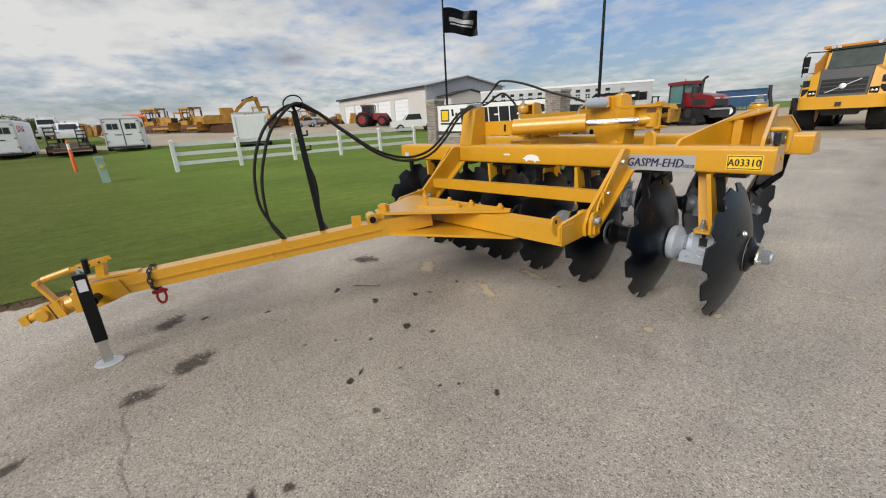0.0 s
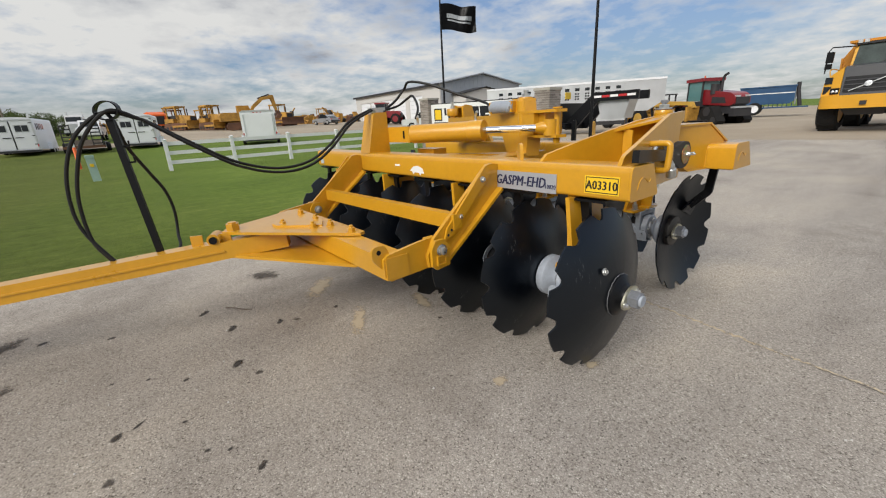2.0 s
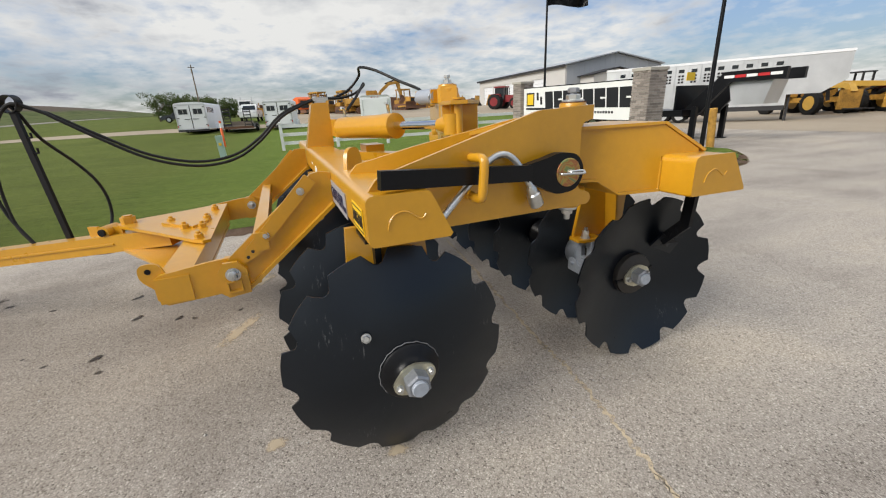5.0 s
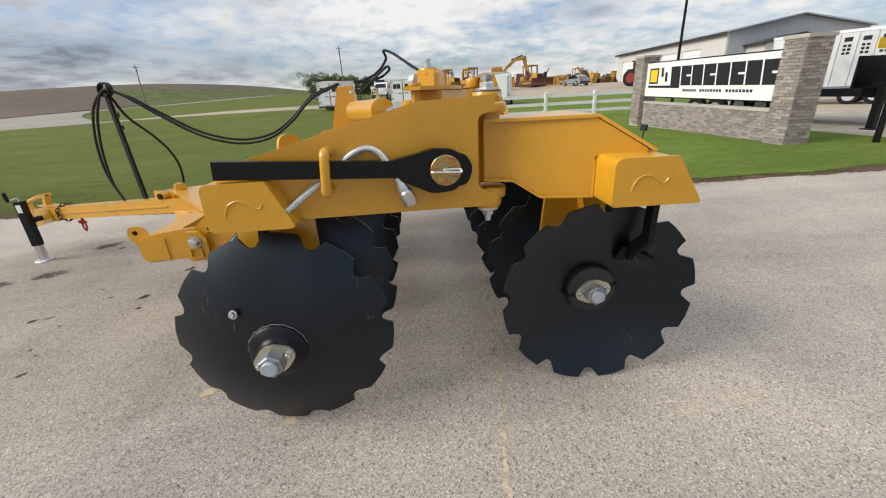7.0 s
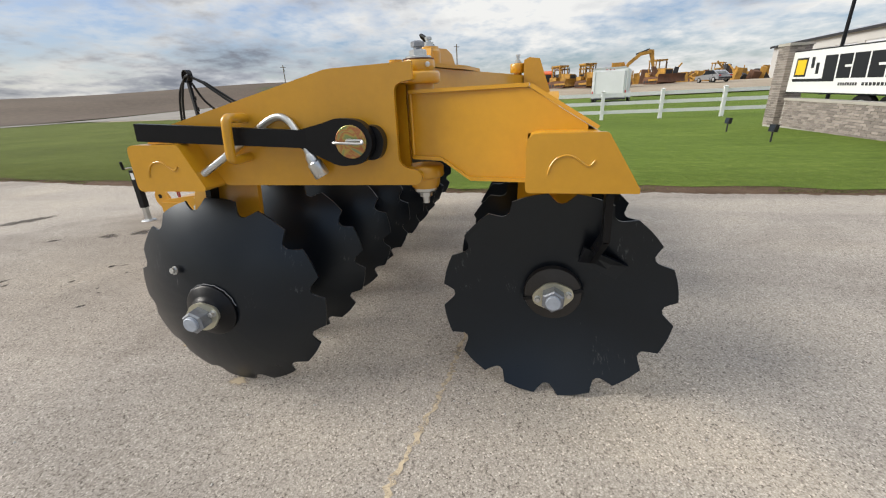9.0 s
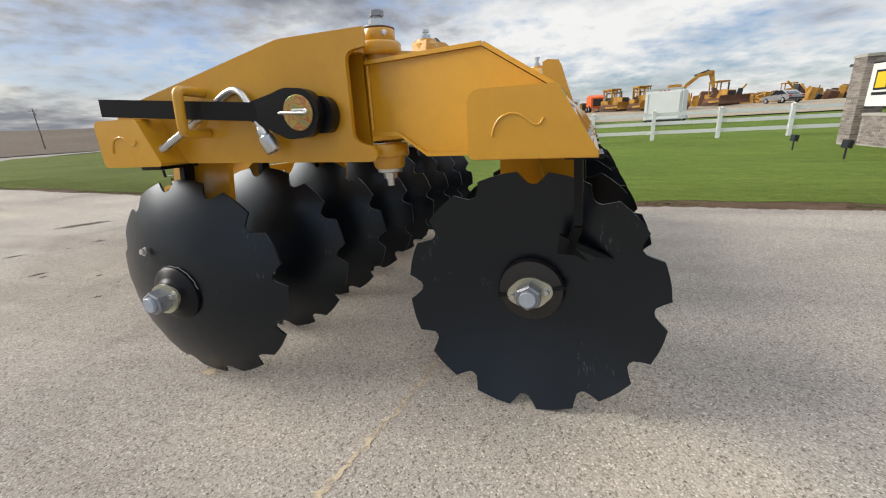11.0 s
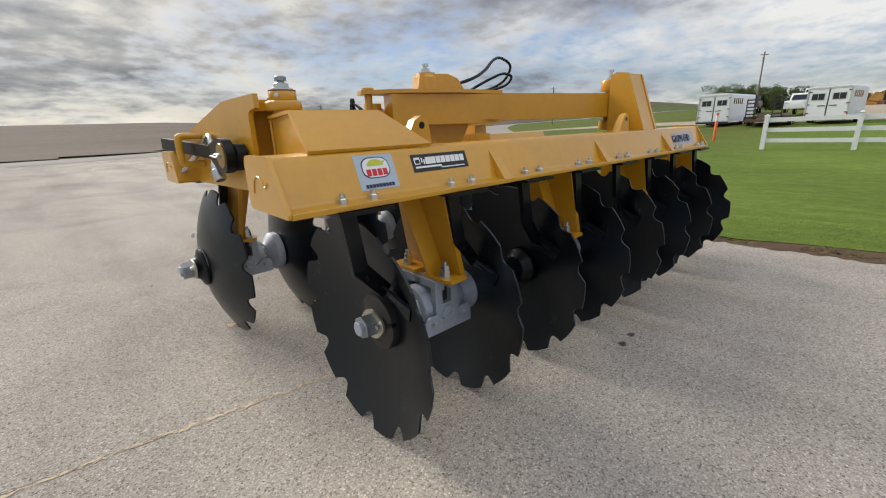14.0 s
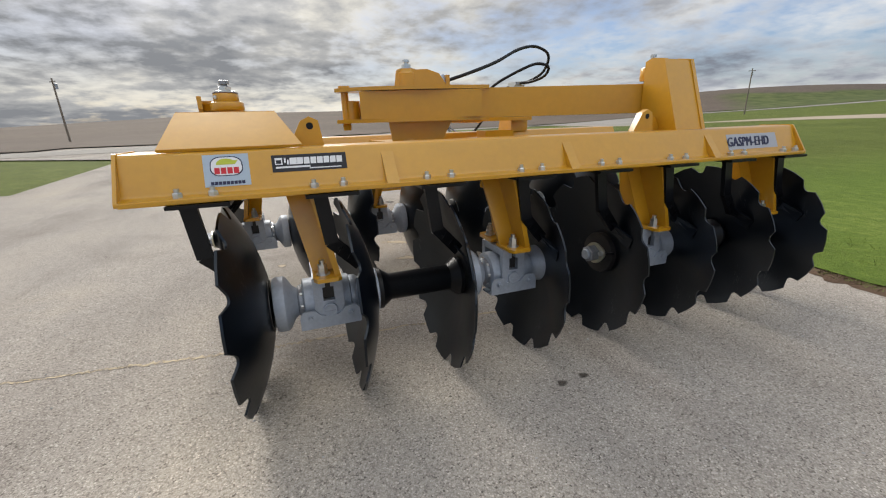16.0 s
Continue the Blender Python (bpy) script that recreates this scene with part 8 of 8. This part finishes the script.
    for i in range(4):
        k.add("reflector", box(B(), 6.4 + 0.35 * i, 6.6 + 0.35 * i, w + 0.012, w + 0.020, 0.62, 0.70), RED if i % 2 else WHITEINK, parent=body)
    for s in (-1, 1):
        for f in (0.62, 0.70):
            k.wheel(L * f, s * (w - 0.15), 0.40, 0.25)
    k.add("neck", bar(B(), (0.5, 0, 1.5), (0.4, 0, 0.9), 0.14, 0.14, (1, 0, 0)), DARKGREY)
    for s in (-1, 1):
        k.add("landing_leg", box(B(), 2.0, 2.12, s * 0.8 - 0.06, s * 0.8 + 0.06, 0.0, 1.5), DARKGREY)


livestock_trailer(11.4, -26.4, 20.6, -20.2)


def flatbed_trailer(x, y, turn):
    k = Kit("flatbed_trailer", x, y, turn, "black gooseneck flatbed trailer with red and white tape", "trailer", "", 0.0)
    L = 9.0
    k.add("deck", box(B(), 2.2, L, -1.2, 1.2, 0.80, 1.0), BLACK, bevel=0.01)
    for s in (-1, 1):
        k.add("neck_beam", xz(B(), [(-0.2, 1.75), (-0.2, 2.05), (1.4, 2.05), (2.5, 1.0), (2.5, 0.75), (2.1, 0.75), (1.2, 1.75)], s * 0.55 - 0.07, s * 0.55 + 0.07), BLACK, bevel=0.02)
        for i in range(5):
            k.add("tape", box(B(), -0.1 + 0.3 * i, 0.18 + 0.3 * i, s * 0.626 - 0.006, s * 0.626 + 0.006, 1.86, 1.94), RED if i % 2 else WHITEINK)
        leg = k.add("landing_leg", box(B(), 1.9, 2.05, s * 0.9 - 0.07, s * 0.9 + 0.07, 0.0, 1.1), BLACK)
        k.add("leg_foot", box(B(), 1.83, 2.12, s * 0.9 - 0.14, s * 0.9 + 0.14, 0.0, 0.03), BLACK, parent=leg)
        for f in (6.6, 7.5):
            k.wheel(f, s * 1.0, 0.40, 0.25)
    # stand-in for a separate grey bin beside the neck
    k.add("tool_box", xz(B(), [(0.3, 1.1), (1.15, 1.1), (1.3, 1.75), (0.15, 1.75)], -0.45, 0.45), ALU, bevel=0.02)
    k.add("sign_plate", box(B(), 2.45, 2.47, 0.3, 0.75, 1.9, 2.15), LABELY)
    k.add("headboard", box(B(), 2.5, 2.56, -1.1, 1.1, 1.0, 1.75), BLACK)


flatbed_trailer(6.6, -13.4, 8)


def bollard(x, y):
    bm = lathe(B(), (x, y, -0.1), (0.05, 0.03, 1), [(0, 0.10), (1.15, 0.10), (1.17, 0.08)], 16)
    single("bollard", bm, mat("rusty_yellow", (0.50, 0.27, 0.05), 0.7, var=0.4, coarse=5, fine=30, bump=0.3), "rusty yellow steel bollard at the lawn's edge", "bollard")


bollard(6.85, -11.0)


def tracked_tractor(x, y, turn):
    k = Kit("tracked_tractor", x, y, turn, "large red articulated tractor on four rubber tracks", "tractor", "", 0.0)
    hood = k.add("hood", xz(B(), soft([(0.5, 1.50), (3.35, 1.30), (3.72, 1.45), (3.70, 1.95), (3.35, 2.22), (0.5, 2.62)], [0, 0.1, 0.1, 0.2, 0.3, 0.1]), -0.66, 0.66), TRACTORRED, bevel=0.10)
    k.add("front_frame", box(B(), 0.4, 3.5, -0.55, 0.55, 0.75, 1.42), DARKGREY, bevel=0.05)
    for sy in (-1, 1):
        k.add("hood_vent", xz(B(), [(1.6, 1.55), (3.0, 1.50), (2.8, 1.92), (1.6, 2.02)], sy * 0.655 - 0.012, sy * 0.655 + 0.012), DARKGREY, parent=hood)
        k.add("head_lamp", box(B(), 3.60, 3.76, sy * 0.40 - 0.16, sy * 0.40 + 0.16, 1.90, 2.02), ALU, parent=hood, bevel=0.02)
        k.add("mudguard", xz(B(), [(-2.9, 1.50), (-1.2, 1.50), (-1.1, 1.62), (-2.9, 1.62)], sy * 1.15 - 0.40, sy * 1.15 + 0.40), TRACTORRED, bevel=0.03)
    k.add("grille", xz(B(), [(3.66, 1.35), (3.78, 1.45), (3.76, 1.86), (3.66, 1.90)], -0.55, 0.55), DARKGREY, parent=hood, bevel=0.02)
    k.add("bumper_bar", box(B(), 3.60, 3.95, -0.80, 0.80, 1.12, 1.24), ALU, bevel=0.04)
    k.add("bumper", box(B(), 3.45, 3.88, -0.72, 0.72, 0.55, 1.10), DARKGREY, bevel=0.06)
    k.add("rear_body", xz(B(), [(-3.0, 1.0), (-0.3, 1.0), (-0.3, 1.7), (-3.0, 1.6)], -0.7, 0.7), TRACTORRED, bevel=0.08)
    cab = k.add("cab", box(B(), -0.9, 0.75, -0.85, 0.85, 1.3, 1.75), DARKGREY, bevel=0.04)
    for sx in (-0.82, 0.68):
        for sy in (-0.78, 0.78):
            k.add("cab_post", box(B(), sx - 0.05, sx + 0.05, sy - 0.05, sy + 0.05, 1.7, 3.25), DARKGREY, parent=cab)
    k.add("cab_glass", box(B(), -0.8, 0.66, -0.77, 0.77, 1.78, 3.2), mat("green_tinted_glass", (0.10, 0.22, 0.22), 0.08, var=0.1, bump=0), parent=cab)
    k.add("cab_roof", box(B(), -1.0, 0.95, -0.92, 0.92, 3.22, 3.46), TRACTORRED, bevel=0.08)
    k.add("beacon", rod(B(), (-0.7, 0.5, 3.46), (-0.7, 0.5, 3.72), 0.06), ORANGE)
    k.add("air_cleaner", rod(B(), (1.6, -0.5, 2.2), (1.6, -0.5, 2.95), 0.28), DARKGREY)
    k.add("exhaust", tube(B(), [(2.2, -0.45, 2.2), (2.2, -0.45, 3.2), (2.35, -0.45, 3.5), (2.6, -0.45, 3.6)], 0.09, 10, 4), DARKGREY)
    for s in (-1, 1):
        for cx in (2.2, -2.0):
            tr = k.add("track", xz(B(), [(cx - 1.15, 0.25), (cx - 0.95, 0.0), (cx + 0.95, 0.0), (cx + 1.15, 0.25), (cx + 0.35, 1.35), (cx - 0.35, 1.35)], s * 1.15 - 0.36, s * 1.15 + 0.36), TYRE, bevel=0.1)
            k.add("drive_wheel", rod(B(), (cx, s * 1.15 - 0.38, 0.95), (cx, s * 1.15 + 0.38, 0.95), 0.34, seg=18), DARKGREY, parent=tr)
            for f in (-0.7, 0.7):
                k.add("idler", rod(B(), (cx + f, s * 1.15 - 0.38, 0.32), (cx + f, s * 1.15 + 0.38, 0.32), 0.24, seg=16), DARKGREY, parent=tr)
        k.add("mirror", bar(B(), (0.95, s * 1.25, 2.3), (0.95, s * 1.25, 2.75), 0.06, 0.25), DARKGREY)
    k.add("step", box(B(), 0.0, 0.8, 1.3, 1.5, 0.4, 0.5), DARKGREY)


tracked_tractor(12.45, -36.6, 150)


def loader(x, y, turn, label):
    k = Kit("telehandler", x, y, turn, label, "loader", "yellow loaders in the yard", 0.0)
    k.add("chassis", box(B(), -2.3, 2.1, -0.42, 0.42, 0.72, 1.02), CATYEL, bevel=0.05)
    k.add("bonnet", xz(B(), [(-2.2, 1.1), (-0.4, 1.1), (-0.4, 1.7), (-2.2, 1.55)], -1.0, -0.2), CATYEL, bevel=0.06)
    k.add("boom", xz(B(), [(-2.4, 1.75), (-2.4, 2.1), (3.0, 1.75), (3.3, 1.3), (3.0, 1.25), (2.8, 1.5)], -0.20, 0.20), LOADYEL, bevel=0.04)
    cab = k.add("cab", box(B(), -0.7, 0.6, 0.25, 1.05, 1.1, 1.6), CATYEL, bevel=0.04)
    for sx in (-0.65, 0.55):
        for sy in (0.3, 1.0):
            k.add("cab_post", box(B(), sx - 0.045, sx + 0.045, sy - 0.045, sy + 0.045, 1.6, 2.4), DARKGREY, parent=cab)
    k.add("cab_roof", box(B(), -0.75, 0.65, 0.2, 1.1, 2.4, 2.48), DARKGREY, parent=cab)
    for s in (-1, 1):
        for f in (-1.9, 1.7):
            k.wheel(f, s * 1.0, 0.70, 0.40, LOADYEL, 18)
        k.add("hitch_ram", bar(B(), (0.2, s * 0.10, 1.0), (1.9, s * 0.10, 1.55), 0.09, 0.09), DARKGREY)
    k.add("counterweight", xz(B(), [(-2.75, 0.75), (-2.2, 0.70), (-2.2, 1.45), (-2.7, 1.35)], -0.75, 0.75), LOADYEL, bevel=0.06)
    k.add("lift_frame", box(B(), -2.35, -2.05, -0.40, 0.40, 1.0, 2.05), LOADYEL, bevel=0.03)
    k.add("carriage", box(B(), 3.0, 3.2, -0.6, 0.6, 0.3, 1.4), CATYEL, bevel=0.02)
    for s in (-1, 1):
        k.add("fork", box(B(), 3.2, 4.3, s * 0.35 - 0.06, s * 0.35 + 0.06, 0.3, 0.36), DARKGREY)


loader(16.1, -32.6, 158, "yellow telehandler parked on gravel")
loader(15.2, -35.2, 160, "yellow telehandler with a long boom")


def grain_cart(x, y, turn):
    k = Kit("grain_cart", x, y, turn, "blue grain cart with tapered hopper", "grain cart", "", 0.2)
    k.add("hopper", xz(B(), [(-0.85, 1.25), (-0.85, 2.7), (3.6, 2.7), (3.6, 1.25), (3.0, 1.0), (-0.5, 1.0)], -1.4, 1.4), CARTBLUE, bevel=0.05)
    k.add("rim_rail", box(B(), -0.9, 3.65, 1.4, 1.47, 2.6, 2.72), CARTBLUE, bevel=0.02)
    k.add("stripe", box(B(), -0.8, 3.4, 1.402, 1.412, 2.0, 2.07), WHITEINK, "pale stripe")
    k.add("frame", box(B(), -2.0, 3.4, -0.9, 1.2, 0.6, 0.72), CARTBLUE, bevel=0.03)
    for i in range(7):
        k.add("frame_post", box(B(), -0.75 + 0.36 * i, -0.68 + 0.36 * i, 1.05, 1.15, 0.72, 1.1), CARTBLUE)
    k.add("auger", tube(B(), [(-1.35, 1.1, 0.75), (-1.05, 1.1, 2.2), (-1.0, 1.1, 2.95)], 0.17, 12, 1), DARKGREY)
    k.add("ladder", box(B(), -1.0, -0.9, 0.2, 0.8, 0.9, 2.8), GREYSHEET)
    for s in (-1, 1):
        k.wheel(2.2, s * 1.5, 0.60, 0.5, WHITE, 16)


grain_cart(10.6, -52.5, 12)


def dump_truck(x, y, turn):
    k = Kit("dump_truck", x, y, turn, "yellow articulated dump truck with a dark grey bonnet", "dump truck", "", 0.0)
    bump = soft([(2.9, -1.45), (3.55, -1.45), (3.75, -1.05), (3.75, 1.05), (3.55, 1.45), (2.9, 1.45)], [0, 0.2, 0.2, 0.2, 0.2, 0])
    bumper = k.add("bumper", xy(B(), bump, 0.98, 1.50), TRUCKYEL, bevel=0.06)
    k.add("skid_plate", prism(B(), [(3.55, -0.7, 0.98), (3.55, 0.7, 0.98), (3.3, 0.55, 0.70), (3.3, -0.55, 0.70)], (-0.8, 0, 0)), DARKGREY, bevel=0.03)
    k.add("tow_eye", box(B(), 3.74, 3.82, -0.10, 0.10, 1.10, 1.26), DARKGREY, parent=bumper, bevel=0.02)
    bonnet = k.add("bonnet", prism(B(), [(3.62, -0.80, 1.50), (3.62, 0.80, 1.50), (3.42, 0.84, 2.62), (3.42, -0.84, 2.62)], (-1.5, 0, 0.16)), TRUCKGREY, bevel=0.05)
    k.add("grille", prism(B(), [(3.635, -0.74, 1.62), (3.635, 0.74, 1.62), (3.525, 0.74, 2.22), (3.525, -0.74, 2.22)], (-0.05, 0, 0)), BLACK, parent=bonnet)
    for i in range(3):
        z = 1.72 + 0.17 * i
        xx = 3.635 - (z - 1.62) * 0.183
        k.add("grille_slat", box(B(), xx - 0.01, xx + 0.025, -0.72, 0.72, z, z + 0.045), TRUCKGREY, parent=bonnet)
    k.add("badge_bar", bar(B(), (3.665, -0.55, 1.66), (3.60, 0.55, 2.16), 0.03, 0.055, (1, 0, 0)), ALU, parent=bonnet)
    k.add("badge", lathe(B(), (3.62, 0.0, 1.91), (1, 0, 0.18), [(0, 0.11), (0.035, 0.11), (0.04, 0.08), (0.03, 0.07)], 20), ALU, parent=bonnet)
    for s in (-1, 1):
        front = [(s * 0.82, 1.50), (s * 1.43, 1.50), (s * 1.41, 2.02), (s * 1.20, 2.36), (s * 0.86, 2.62)]
        wing = k.add("wing", prism(B(), [(3.60 - 0.17 * (z - 1.5) - 0.35 * max(0, abs(yy) - 1.1), yy, z) for yy, z in front], (-1.5, 0, 0.12)), TRUCKYEL, bevel=0.06)
        for z0, z1 in ((1.98, 2.24), (1.58, 1.88)):
            k.add("headlamp", box(B(), 3.30, 3.50, s * 1.26 - 0.12, s * 1.26 + 0.12, z0, z1), WINDOW, bevel=0.03, parent=wing)
        k.add("lamp_panel", box(B(), 3.44, 3.60, s * 0.99 - 0.14, s * 0.99 + 0.14, 1.56, 1.80), BLACK, bevel=0.03, parent=wing)
        for q in (-0.06, 0.06):
            k.add("fog_lamp", lathe(B(), (3.59, s * 0.99 + q, 1.66), (1, 0, 0), [(0, 0.05), (0.02, 0.05), (0.03, 0.03)], 14), ALU, parent=wing)
        k.wheel(2.2, s * 1.22, 0.88, 0.68, TRUCKYEL, 16)
        for f in (-1.9, -3.7):
            k.wheel(f, s * 1.22, 0.88, 0.68, TRUCKYEL, 16)
        k.add("mirror_arm", tube(B(), [(1.9, s * 0.9, 3.50), (2.5, s * 1.60, 3.50), (2.55, s * 1.68, 3.35), (2.55, s * 1.68, 2.45)], 0.025, 8, 1), BLACK)
        mirror = k.add("mirror", box(B(), 2.50, 2.62, s * 1.60 - 0.12, s * 1.60 + 0.12, 2.88, 3.32), BLACK, bevel=0.04)
        k.add("lower_mirror", box(B(), 2.50, 2.62, s * 1.60 - 0.11, s * 1.60 + 0.11, 2.62, 2.84), BLACK, bevel=0.04, parent=mirror)
        k.add("wing_rail", tube(B(), [(3.2, s * 1.30, 2.25), (2.9, s * 1.42, 2.55), (2.2, s * 1.42, 2.62), (1.7, s * 1.35, 2.55)], 0.022, 8, 4), TRUCKYEL)
    cab = k.add("cab", xz(B(), [(1.3, 1.6), (2.15, 2.55), (1.80, 3.62), (-0.05, 3.66), (-0.05, 1.6)], -0.98, 0.98), TRUCKYEL, bevel=0.06)
    k.add("windscreen", prism(B(), [(2.165, -0.90, 2.62), (2.165, 0.90, 2.62), (1.855, 0.86, 3.52), (1.855, -0.86, 3.52)], (0.02, 0, 0.01)), SCREEN, parent=cab)
    k.add("wiper", bar(B(), (2.20, -0.1, 2.66), (1.98, 0.45, 3.25), 0.02, 0.03, (1, 0, 0)), BLACK, parent=cab)
    k.add("visor", box(B(), 1.78, 1.96, -0.95, 0.95, 3.54, 3.62), DARKGREY, parent=cab, bevel=0.02)
    for yy in (-0.85, -0.65, 0.65, 0.85):
        k.add("roof_lamp", box(B(), 1.90, 2.0, yy - 0.07, yy + 0.07, 3.60, 3.72), ALU, parent=cab, bevel=0.02)
    hull = [(-1.05, 1.65), (-1.72, 2.35), (-1.75, 3.20), (-1.42, 3.78), (1.42, 3.78), (1.75, 3.20), (1.72, 2.35), (1.05, 1.65)]
    body = k.add("dump_body", yz(B(), hull, -5.3, -0.25), TRUCKORANGE, bevel=0.05)
    for s in (-1, 1):
        for xx in (-0.30, -1.9, -3.5):
            k.add("body_rib", prism(B(), [(xx, s * 1.06, 1.68), (xx, s * 1.78, 2.35), (xx, s * 1.81, 3.20), (xx, s * 1.74, 3.20), (xx, s * 1.70, 2.38), (xx, s * 1.02, 1.75)], (0.12, 0, 0)), TRUCKORANGE, parent=body)
    k.add("canopy_lip", box(B(), -0.26, 1.2, -1.35, 1.35, 3.70, 3.80), TRUCKORANGE, parent=body, bevel=0.03)
    k.add("chassis", box(B(), -5.0, 2.6, -0.5, 0.5, 0.8, 1.3), DARKGREY)


dump_truck(1.4, -26.0, 86)


def green_tractor(x, y, turn):
    k = Kit("green_tractor", x, y, turn, "green farm tractor with yellow wheel centres", "tractor", "", 0.0)
    k.add("bonnet", xz(B(), [(0.2, 0.9), (2.3, 0.9), (2.4, 1.5), (0.2, 1.75)], -0.4, 0.4), TRACTORGREEN, bevel=0.08)
    k.add("cab", box(B(), -1.1, 0.2, -0.7, 0.7, 1.2, 2.7), WINDOW, bevel=0.05)
    k.add("cab_roof", box(B(), -1.2, 0.35, -0.75, 0.75, 2.7, 2.85), TRACTORGREEN, bevel=0.05)
    for s in (-1, 1):
        k.wheel(-0.7, s * 0.95, 0.85, 0.45, LABELY, 16)
        k.wheel(1.8, s * 0.85, 0.6, 0.35, LABELY, 14)


green_tractor(5.9, -49.0, 100)


# ---- trees, poles, farm ----
def tree(x, y, h, seed):
    rng = random.Random(seed)
    z = float(height(x, y)) - 0.2
    t = thing("tree", (x, y, z), "green broadleaf tree beyond the trailers", "tree", "trees behind the yard")
    trunk = lathe(B(), (x, y, z), (rng.uniform(-0.05, 0.05), rng.uniform(-0.05, 0.05), 1), [(0, h * 0.035), (h * 0.25, h * 0.024), (h * 0.7, h * 0.008)], 10)
    for i in range(7):
        a = rng.uniform(0, 6.28)
        p0 = Vector((x, y, z + h * rng.uniform(0.2, 0.5)))
        tube(trunk, [p0, p0 + Vector((math.cos(a) * h * 0.12, math.sin(a) * h * 0.12, h * 0.1)), p0 + Vector((math.cos(a) * h * 0.24, math.sin(a) * h * 0.24, h * 0.25))], h * 0.008, 6, 3)
    part("trunk", trunk, BARK, t)
    verts, faces = [], []
    clumps = [(Vector((x + rng.gauss(0, h * 0.16), y + rng.gauss(0, h * 0.16), z + h * rng.uniform(0.14, 0.92))), h * rng.uniform(0.09, 0.17)) for _ in range(30)]
    for c, r in clumps:
        for _ in range(75):
            d = Vector((rng.gauss(0, 1), rng.gauss(0, 1), rng.gauss(0, 0.8))).normalized() * r * rng.uniform(0.5, 1.05)
            p = c + d
            a = Vector((rng.gauss(0, 1), rng.gauss(0, 1), rng.gauss(0, 1))).normalized() * h * 0.02
            b = a.orthogonal().normalized() * h * 0.017
            i = len(verts)
            verts += [p - a, p + b, p + a, p - b]
            faces.append((i, i + 1, i + 2, i + 3))
    me = bpy.data.meshes.new("crown")
    me.from_pydata(verts, [], faces)
    me.materials.append(LEAF)
    under(new("crown", me), t)


rng = random.Random(21)
for i in range(17):
    f = i / 16
    tree(138 + rng.uniform(-5, 8), 29 - 21.5 * f + rng.uniform(-0.8, 0.8), rng.uniform(6.0, 7.8) * (1.1 - 0.42 * f), 100 + i)


def utility_pole(x, y, h, lean):
    z = float(height(x, y)) - 0.3
    t = thing("utility_pole", (x, y, z), "grey wooden utility pole beside the road", "utility pole", "poles along the road")
    top = Vector((x + lean, y, z + h))
    part("pole", rod(B(), (x, y, z), top, 0.16, 0.10, 12), WOOD, t)
    part("cross_arm", bar(B(), top + Vector((-0.5, 0.5, -0.5)), top + Vector((0.5, -0.5, -0.5)), 0.1, 0.12), WOOD, t)
    part("transformer", lathe(B(), top + Vector((0.28, 0.1, -1.5)), (0, 0, 1), [(0, 0.18), (0.7, 0.18), (0.75, 0.1)], 14), GREYSHEET, t)


for x, y, h, l in ((102, 60, 10, 0), (95, 13.5, 10.5, 0), (-28.5, 78, 9.5, 0), (60, 112, 9, 0)):
    utility_pole(x, y, h, l)


def barn(x, y, turn, L, W, eave, peak, label):
    k = Kit("farm_building", x, y, turn, label, "farm building", "far farm buildings")
    k.add("wall", box(B(), -L / 2, L / 2, -W / 2, W / 2, -1.5, eave), WHITE if L < 20 else GREYSHEET)
    bm = B()
    for s in (-1, 1):
        prism(bm, [(-L / 2 - 0.4, s * (W / 2 + 0.4), eave - 0.1), (L / 2 + 0.4, s * (W / 2 + 0.4), eave - 0.1), (L / 2 + 0.4, 0, peak), (-L / 2 - 0.4, 0, peak)], (0, 0, 0.2))
    yz(bm, [(-W / 2, eave), (W / 2, eave), (0, peak)], -L / 2, L / 2)
    # roof in a lighter grey, distance haze put into its colour
    k.add("roof", bm, GREYSHEET)
    for i in range(4):
        x0 = -L / 2 + L * (0.1 + 0.22 * i)
        k.add("window", box(B(), x0, x0 + L * 0.08, -W / 2 - 0.05, -W / 2 + 0.05, 1.0, 2.4), WINDOW)


barn(94, 262, 20, 28, 11, 2.6, 4.8, "long grey barn on the far field")
barn(110, 258, 20, 14, 8, 2.8, 5.2, "white farmhouse with a dark roof")
